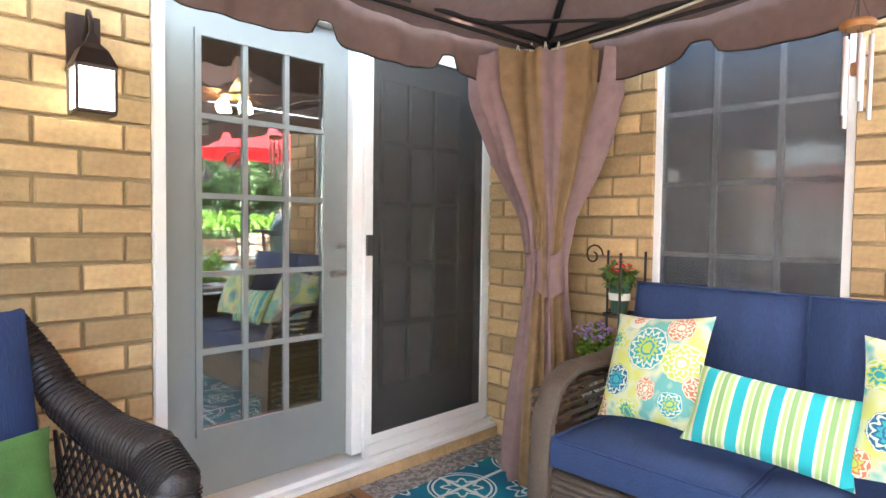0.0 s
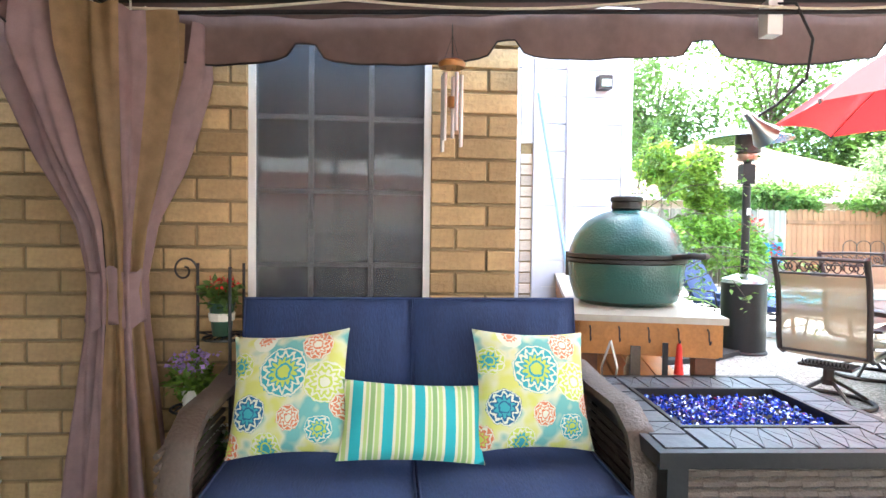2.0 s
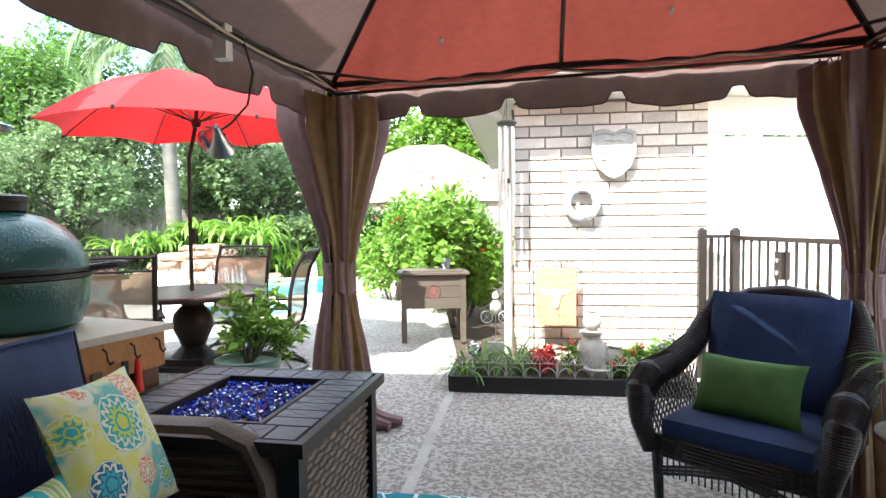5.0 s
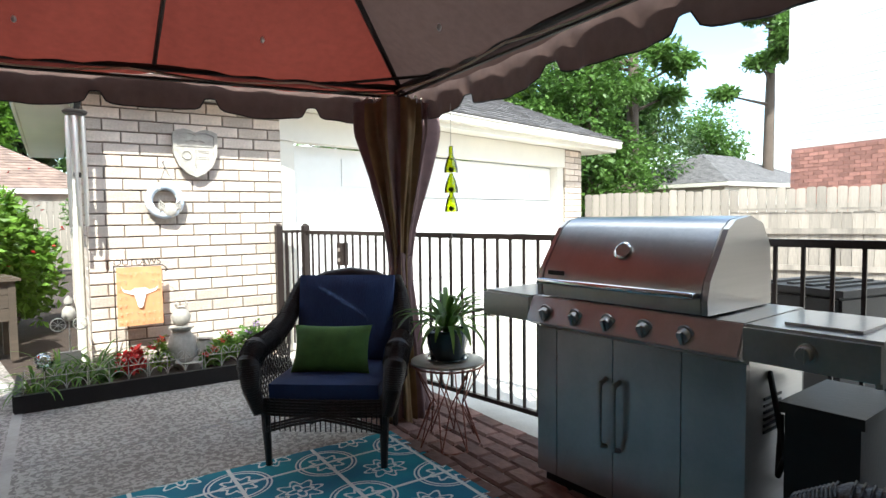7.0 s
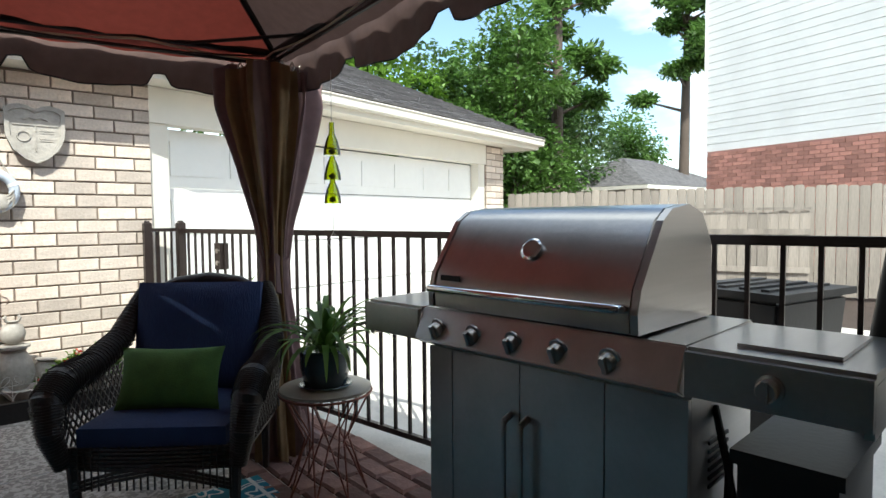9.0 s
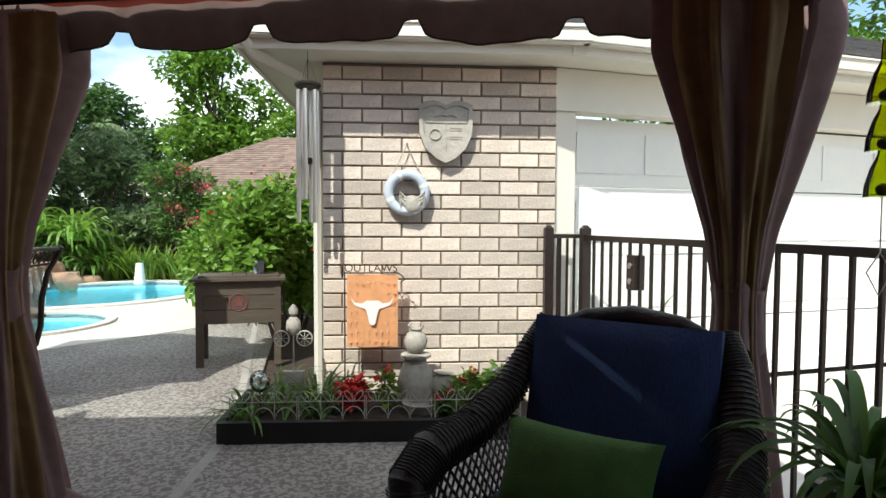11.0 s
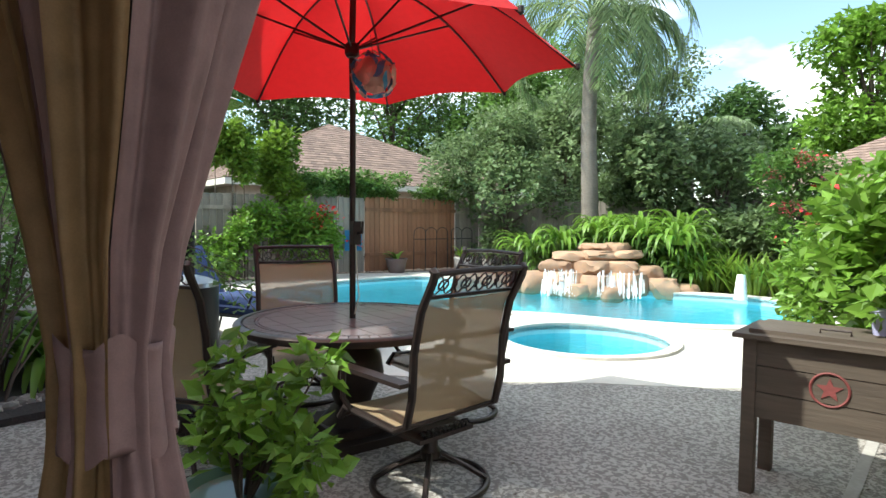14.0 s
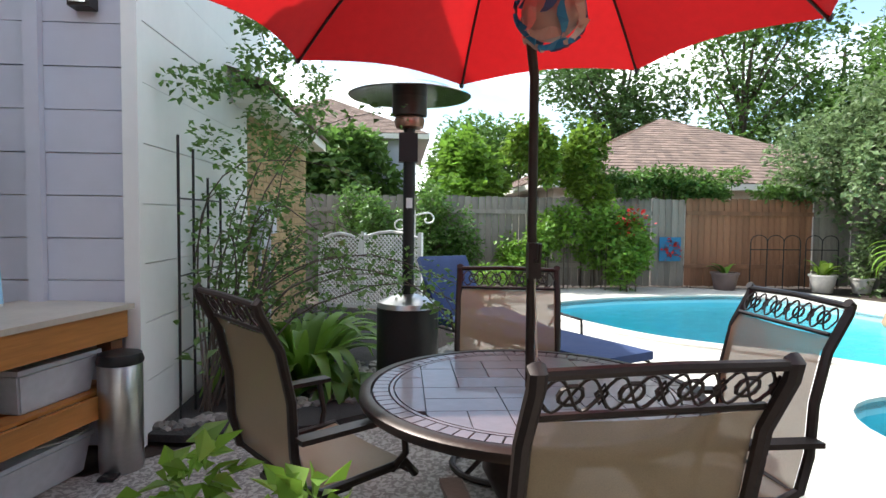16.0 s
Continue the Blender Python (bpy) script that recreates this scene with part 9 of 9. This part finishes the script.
hb = None
for (x, y, h, sd2) in ((-2.6, 9.3, 1.95, 1), (-1.9, 8.7, 2.0, 2), (-1.25, 7.75, 1.9, 3), (-1.2, 7.0, 1.65, 4)):
    b = bush("broad-leaved green hibiscus bush with scattered red blooms by the garage wall", (x, y, 0), (0.72, 0.72, h), 40 + sd2, M_LEAF, 0.095, 3600, 1.1, "hibiscus_bush", flat=0.8)
    leaves("blossoms", b, M_RED, [(0, -0.2, h * 0.75)], [(0.75, 0.75, h * 0.35)], 14, 0.06, 60 + sd2, shell=0.8)
h1 = hedge("hedge", "bright green shrub mass with red flowers against the fence", -12.9, -12.3, 6.0, 8.7, 1.72, 5, M_LEAF, 9000, 0.10)
leaves("blossoms", h1, M_RED, [(0.3, 1.1, 1.3)], [(0.3, 0.35, 0.4)], 50, 0.10, 9, shell=0.8)
hedge("vine_mound", "lime-green vine mound rising over the fence", -13.5, -13.0, 6.2, 8.0, 3.3, 6, M_LEAF_LIME, 6500, 0.13, 1.4, "vine")
hedge("fence_ivy", "dark ivy spilling over the top of the fence", -13.6, -13.25, 7.9, 13.5, 2.5, 7, M_LEAF_MID, 9000, 0.10, 1.75, "vine")
hedge("hedge", "clipped mid-green hedge at the end of the side yard", -13.0, -12.3, 2.9, 5.4, 2.15, 8, M_LEAF_MID, 8000, 0.09)
hedge("low_shrub", "low bright plants under the lattice bracket", -11.6, -10.8, 4.3, 5.6, 0.7, 9, M_LEAF, 1500, 0.09)
hedge("fence_vine", "green vine along the garden end fence", -6.0, 0.5, 15.8, 16.8, 2.0, 19, M_LEAF_MID, 9000, 0.12)

for (x, y, s, hh) in ((-9.4, 13.1, 21, 1.0), (-8.5, 13.4, 22, 1.25), (-7.6, 13.5, 23, 1.3), (-6.9, 13.6, 24, 1.1), (-10.1, 12.9, 25, 0.8), (-8.9, 14.2, 26, 1.4), (-7.3, 14.3, 27, 1.4)):
    t = thing("strap_leaf_clump", "mound of glossy bright green strap leaves behind the waterfall", "plant", (x, y, 0.0), 0, "strap-leaf clumps")
    for k in range(4):
        o = blade_plant(t, "leaves", M_LEAF if k % 2 else M_LEAF_MID, 46, 0.75 + 0.1 * k, 0.085, s * 5 + k, 1.5, 0.35, rise=(0.5, 1.4))
        o.location = (0.25 * math.cos(k * 1.6), 0.25 * math.sin(k * 1.6), hh * (0.2 + 0.2 * k))
    part("stalk", tubed([(0, 0, -0.05), (0, 0, hh * 0.85)], 0.03, 6), M_BARK, t)
for k in range(11):
    x, y = -6.9 + k * 0.24, 13.7 + 0.15 * math.sin(k * 2)
    t = thing("ginger_clump", "upright yellow-green blades along the pool's far bed", "plant", (x, y, 0), 0, "upright blade clumps")
    blade_plant(t, "leaves", M_LEAF_LIME, 40, 0.95, 0.05, 200 + k, 0.5, 0.2, rise=(0.9, 1.5))

tree("grey-green weeping shrub tree by the fence corner", (-12.2, 13.75, 0), 4.4, 2.1, 3, M_LEAF_GREY, 0.12, 15000, 0.10, 22, 0.15)
tree("dark oleander with long narrow leaves behind the palm", (-9.9, 16.2, 0), 4.0, 1.9, 4, M_LEAF_GREY, 0.17, 12000, 0.08, 20, 0.1)
tree("dark oleander with long narrow leaves behind the strap leaves", (-7.6, 16.2, 0), 3.4, 1.8, 5, M_LEAF_GREY, 0.16, 10000, 0.08, 18, 0.1)
cm = tree("slender crepe myrtle with coral-pink flower heads", (-5.3, 14.9, 0), 3.0, 1.0, 6, M_LEAF_MID, 0.10, 3500, 0.05, 12, 0.2)
leaves("blossoms", cm, M_PINK, [(-0.4, 0, 2.3), (0.2, -0.3, 2.5), (0.6, 0, 2.1), (0.0, -0.4, 1.6), (0.5, -0.3, 1.3)], [(0.3, 0.25, 0.16)] * 5, 900, 0.06, 7, shell=0.3)
tree("tall dense green tree beyond the neighbour roof", (-12.5, 41, 0), 13.5, 5.2, 8, M_LEAF, 0.42, 16000, 0.3, 26, 0.2)
tree("tall green tree beyond the neighbour roof", (-4.5, 42, 0), 15.5, 5.2, 9, M_LEAF, 0.42, 16000, 0.3, 26, 0.2)
tree("green tree beyond the garden end", (3.5, 38, 0), 11.0, 5, 10, M_LEAF_MID, 0.42, 9000, 0.3, 20, 0.2)
tree("feathery tall pine beyond the garden", (-1.6, 48, 0), 18, 4, 11, M_LEAF_GREY, 0.5, 8000, 0.3, 18, 0.35)
tree("distant round pine crown", (-25, 52, 0), 14.5, 6, 12, M_LEAF_DARK, 0.5, 9000, 0.3, 20, 0.3)
for k, (x, y, h, s, lf) in enumerate(((-36, 17, 11.5, 5.5, M_LEAF_DARK), (-35, 24, 12, 6, M_LEAF_MID), (-36, 31, 13, 6.5, M_LEAF_DARK), (-34, 39, 13.5, 6, M_LEAF_MID), (-27, 29, 9, 5, M_LEAF_MID), (-22, 27, 7.8, 4.5, M_LEAF_GREY), (-30, 46, 12.5, 6, M_LEAF_GREY),
                                          (-40, 10, 7.5, 4.5, M_LEAF_MID), (-22.5, 6.2, 4.4, 2.0, M_LEAF), (-23, 1.5, 4.8, 2.2, M_LEAF_MID), (-20, -1.5, 5.5, 2.4, M_LEAF_MID))):
    tree(("broad dark oak", "tall mid-green tree", "spreading grey-green tree")[k % 3] + " beyond the back fence", (x, y, 0), h * (1.3 if h > 8 else 1), s * 1.1, 100 + k, lf, 0.32, 12000, 0.28, 24, 0.15)
for k, (x, y, h, s, lf) in enumerate(((17, 19, 9, 4.2, M_LEAF_DARK), (22.5, 23, 10.5, 4.8, M_LEAF_MID), (27, 22, 9.5, 4.2, M_LEAF_DARK), (12, 24, 10, 4.2, M_LEAF_MID), (33, 26, 9, 4.5, M_LEAF_GREY), (40, 24, 9, 4.5, M_LEAF_MID))):
    tree(("dark green tree", "mid-green tree", "tall dense tree")[k % 3] + " behind the garage", (x, y, 0), h, s, 130 + k, lf, 0.28, 11000, 0.25, 22, 0.15)


def pine(label, at, h, seed):
    t = thing("pine_tree", label, "tree", at)
    rng = random.Random(seed)
    part("trunk", tubed([(0, 0, -0.1), (rng.uniform(-.3, .3), 0, h * 0.5), (rng.uniform(-.5, .5), 0, h)], [0.35, 0.26, 0.1], 10), M_BARK, t, smooth=True)
    cs, rs = [], []
    for k in range(18):
        a, z = rng.uniform(0, math.tau), h * rng.uniform(0.45, 1.0)
        r = rng.uniform(1.0, 3.2) * (1.15 - z / h * 0.6)
        c = (math.cos(a) * r, math.sin(a) * r, z + 0.3)
        part("limb", tubed([(0, 0, z - 0.5), (c[0] * 0.5, c[1] * 0.5, z - 0.1), c], [0.10, 0.07, 0.02], 6), M_BARK, t)
        cs.append(c), rs.append((0.9, 0.9, 0.45))
    leaves("needles", t, M_LEAF_MID, cs, rs, 9000, 0.22, seed, shell=0.2, flat=1.5, long=1.6)


pine("tall pine with bare red-grey trunk behind the garage", (22.0, 17.1, 0), 14, 5)
pine("tall pine with bare red-grey trunk beyond the fence", (34.0, 17.1, 0), 16, 6)
tree("dense leafy green tree rising behind the garage roof", (17.5, 15.6, 0), 9.5, 3.6, 31, M_LEAF_MID, 0.22, 16000, 0.2, 26, 0.12)
tree("tall green tree beyond the garage end", (13.5, 19.5, 0), 10.0, 4.2, 33, M_LEAF, 0.26, 12000, 0.22, 24, 0.15)


def frond_palm(label, at, h, r0, n, length, droop, seed, leaf, trunk_mat, leaflet=0.5, rise=(0.1, 1.3)):
    t = thing("palm_tree", label, "palm tree", at)
    bm = bmesh.new()
    pts = [(0.04 * math.sin(z * 1.1), 0.03 * math.cos(z), z) for z in np.linspace(-0.1, h, 30)]
    tube(bm, pts, [r0 * (1.15 - 0.35 * k / 29) * (1 + 0.06 * (k % 2)) for k in range(30)], 14)
    part("trunk", bm, trunk_mat, t, smooth=True)
    rng = random.Random(seed)
    for f in range(n):
        a, e = rng.uniform(0, math.tau), rng.uniform(*rise)
        d = Vector((math.cos(a), math.sin(a), 0))
        s = Vector((-d.y, d.x, 0))
        p, ang = Vector((0, 0, h)), e
        seg = 22
        spine, verts, faces = [p.copy()], [], []
        for j in range(seg):
            step = (d * math.cos(ang) + Vector((0, 0, math.sin(ang)))) * length / seg
            p = p + step
            ang -= droop * (0.5 + j / seg * 1.6) / seg
            spine.append(p.copy())
            u = j / seg
            if u > 0.12:
                for q in range(2):
                    base = p + step * (q * 0.5)
                    for sx in (-1, 1):
                        ll = leaflet * math.sin(math.pi * min(u * 0.85 + 0.12, 1)) * rng.uniform(0.8, 1.1)
                        tip = base + s * sx * ll * 0.65 + step.normalized() * ll * 0.45 - Vector((0, 0, ll * rng.uniform(0.35, 0.8)))
                        mid = base.lerp(tip, 0.5) + Vector((0, 0, ll * 0.12))
                        w = step.normalized() * 0.022
                        i = len(verts)
                        verts += [base - w, base + w, mid + w * 1.2, mid - w * 1.2, tip]
                        faces += [(i, i + 1, i + 2, i + 3), (i + 3, i + 2, i + 4)]
        fr2 = part("frond", tubed(spine, [0.025 * (1 - k / (seg + 4)) for k in range(seg + 1)], 5), leaf, t)
        raw("leaflet_fringe", verts, faces, leaf, fr2, kind="stuff")
    return t


frond_palm("tall queen palm with drooping feathery fronds behind the pool", (-9.8, 14.25, 0), 6.2, 0.19, 34, 3.6, 2.6, 3, M_LEAF_GREY, M_PALMBARK, 0.8, (-0.1, 1.35))
frond_palm("low date palm with arching grey-green fronds behind the shrubs", (-9.3, 17.6, 0), 3.0, 0.24, 24, 2.3, 1.7, 4, M_LEAF_GREY, M_PALMBARK, 0.4, (0.0, 1.3))

# climbing rose on its trellis by the white wall
rs2 = thing("climbing_rose", "thin climbing rose with sparse leaves on a black trellis", "climbing plant", (-5.45, 2.63, 0))
for x in (-0.45, -0.15, 0.15, 0.42):
    part("trellis_rod", tubed([(x, -0.08, 0), (x, -0.08, 1.75 + 0.15 * math.sin(x * 4))], 0.009, 6), M_BLACK, rs2)
for z in (0.5, 1.0, 1.5):
    part("trellis_bar", tubed([(-0.45, -0.08, z), (0.42, -0.08, z)], 0.006, 5), M_BLACK, rs2)
rng = random.Random(77)
twigs = []
for k in range(26):
    x = rng.uniform(-0.5, 0.4)
    pts = [Vector((x * 0.6, rng.uniform(-0.05, 0.15), 0.03))]
    d = Vector((rng.uniform(-0.35, 0.25), rng.uniform(-0.05, 0.22), 1.0)).normalized()
    for j in range(14):
        d = (d + Vector((rng.uniform(-0.25, 0.2), rng.uniform(-0.1, 0.14), rng.uniform(-0.28, 0.1) - 0.014 * j))).normalized()
        q = pts[-1] + d * 0.20
        q.y = max(q.y, -0.16)
        pts.append(q)
    part("cane", tubed(pts, [0.009 * (1 - j / 18) for j in range(15)], 5), M_BARK, rs2)
    twigs += pts[4:]
leaves("leaves", rs2, M_LEAF_MID, twigs, [(0.12, 0.12, 0.12)] * len(twigs), 3000, 0.055, 9, shell=0.1)
tw2 = [Vector((rng.uniform(-1.6, 0.4), rng.uniform(-0.1, 0.7), rng.uniform(1.8, 3.2))) for k in range(34)]
leaves("upper_leaves", rs2, M_LEAF_MID, tw2, [(0.22, 0.18, 0.15)] * 34, 2200, 0.055, 10, shell=0.1)
lr = thing("cast_iron_plant", "arching broad green leaves in the bed by the white wall", "plant", (-6.15, 3.15, 0.05))
blade_plant(lr, "leaves", M_LEAF, 70, 1.05, 0.11, 15, 1.3, 0.25, rise=(0.7, 1.45))
lr2 = thing("cast_iron_plant", "low broad green leaves beside the heater", "plant", (-5.75, 3.5, 0.05))
blade_plant(lr2, "leaves", M_LEAF_MID, 28, 0.5, 0.13, 16, 1.5, 0.15, rise=(0.3, 1.0))

# the flower bed
for (x, y, n, ln, w, lf, sd3, lab) in ((-0.70, 4.25, 60, 0.42, 0.018, M_LEAF, 301, "fine-leaved bright green clump in the flower bed"), (-0.48, 4.30, 50, 0.45, 0.02, M_LEAF_MID, 302, "slender arching green clump in the flower bed"),
                                        (-0.86, 4.05, 30, 0.40, 0.02, M_LEAF_MID, 303, "trailing green sprigs at the bed's end"), (-0.40, 4.1, 26, 0.24, 0.03, M_LEAF_DARK, 304, "dark low foliage in the flower bed")):
    t = thing("bed_plant", lab, "plant", (x, y, 0.085))
    blade_plant(t, "leaves", lf, n, ln, w, sd3, 1.0, 0.08, rise=(0.3, 1.4))
for (x, y, lf, pt2, cnt, h, rr, lab) in ((-0.22, 4.12, M_RED, None, 260, 0.16, 0.11, "crimson coleus in the flower bed"), (-0.03, 4.18, M_LEAF_LIME, M_RED, 140, 0.18, 0.09, "variegated geranium with red blooms in the bed"),
                                         (0.52, 4.22, M_LEAF, M_RED, 420, 0.16, 0.15, "bushy green plant with red blooms in the bed"), (0.76, 4.25, M_LEAF_MID, M_LILAC, 420, 0.20, 0.14, "bushy plant with lilac spikes in the bed"),
                                         (0.36, 4.08, M_LEAF_MID, M_RED, 160, 0.10, 0.10, "low green plant with red blooms in the bed")):
    t = thing("bed_flower", lab, "flowering plant", (x, y, 0.085))
    part("stem", tubed([(0, 0, -0.02), (0, 0, h)], 0.006, 5), M_BARK, t)
    leaves("foliage", t, lf, [(0, 0, h * 0.8)], [(rr, rr, h * 0.7)], cnt, 0.05, int(x * 100) % 97, shell=0.2)
    if pt2:
        leaves("blossoms", t, pt2, [(0.02, -0.03, h * 1.5), (-0.05, -0.05, h * 1.2)], [(0.03, 0.03, 0.025)] * 2, 60, 0.022, 5, shell=0.3)
t = thing("potted_plant", "small leafy plants in pots by the garage door", "potted plant", (1.75, 4.45, -0.012))
part("pot", lathe([(0.10, 0), (0.13, 0.22), (0.14, 0.23), (0.001, 0.2)], 20), M_TERRA, t)
blade_plant(t, "leaves", M_LEAF_GREY, 30, 0.7, 0.04, 44, 0.6, 0.05, rise=(0.8, 1.5)).location = (0, 0, 0.18)
# leaf litter on the patio
rn = np.random.default_rng(8)
verts, faces = [], []
for k in range(170):
    x, y = rn.uniform(-3.4, 0.8), rn.uniform(2.2, 6.5)
    a, s = rn.uniform(0, 6.28), rn.uniform(0.006, 0.018)
    i = len(verts)
    verts += [(x + math.cos(a + b) * s * q, y + math.sin(a + b) * s * q, 0.004 + 0.004 * (b > 2)) for b, q in ((0, 1), (1.57, 0.4), (3.14, 1), (4.71, 0.4))]
    faces.append((i, i + 1, i + 2, i + 3))
lt = raw("leaf_litter", verts, faces, M_BARK, None, "small dry leaf scraps on the patio", "stuff")
tagged(lt, category="leaf litter")

# ---- bricks, laid last ----
brick_mesh = {}


def brick_shape(length, material):
    key = (round(length, 3), material.name)
    if key not in brick_mesh:
        h, b = COURSE - 0.012, 0.004
        me = bpy.data.meshes.new("brick")
        v = [(b, -0.002, b), (length - b, -0.002, b), (length - b, -0.002, h - b), (b, -0.002, h - b), (0, 0.004, 0), (length, 0.004, 0), (length, 0.004, h), (0, 0.004, h),
             (0, 0.03, 0), (length, 0.03, 0), (length, 0.03, h), (0, 0.03, h)]
        f = [(0, 1, 2, 3)] + [(a, a + 4, (a + 1) % 4 + 4, (a + 1) % 4) for a in range(4)] + [(a + 4, a + 8, (a + 1) % 4 + 8, (a + 1) % 4 + 4) for a in range(4)]
        me.from_pydata(v, [], [tuple(reversed(q)) if k else q for k, q in enumerate(f)])
        bm = bmesh.new()
        bm.from_mesh(me)
        bmesh.ops.recalc_face_normals(bm, faces=bm.faces)
        for fc in bm.faces:
            if abs(fc.normal.y) > 0.9 and fc.normal.y > 0:
                bmesh.ops.reverse_faces(bm, faces=list(bm.faces))
                break
        bm.to_mesh(me), bm.free()
        me.materials.append(material)
        brick_mesh[key] = me
    return brick_mesh[key]


rng = random.Random(2)
for wall, length, height, material, skip, fused in brick_jobs:
    count = 0
    fv, ff = [], []
    for r in range(int(height / COURSE)):
        z = r * COURSE + 0.006
        x = -((r % 2) * BRICK_L / 2)
        while x < length:
            a, b = max(x, 0), min(x + BRICK_L - 0.011, length)
            x += BRICK_L
            pieces = [(a, b)]
            for s0, s1, z0, z1 in skip:
                if z + COURSE > z0 + 0.03 and z < z1 - 0.03:
                    nxt = []
                    for p, q in pieces:
                        if q <= s0 or p >= s1:
                            nxt.append((p, q))
                        else:
                            if p < s0:
                                nxt.append((p, s0 - 0.001))
                            if q > s1:
                                nxt.append((s1 + 0.001, q))
                    pieces = nxt
            for p, q in pieces:
                if q - p < 0.02:
                    continue
                count += 1
                me = brick_shape(q - p, material)
                if fused or count > 330:
                    i = len(fv)
                    dz = rng.uniform(-0.003, 0.002)
                    fv += [(v.co.x + p, v.co.y + dz, v.co.z + z) for v in me.vertices]
                    ff += [tuple(i + k for k in f.vertices) for f in me.polygons]
                else:
                    o = new("brick", me)
                    o.parent = wall
                    o.location = (p, rng.uniform(-0.003, 0.002), z)
    if fv:
        raw("brickwork", fv, ff, material, wall, "", "stuff")
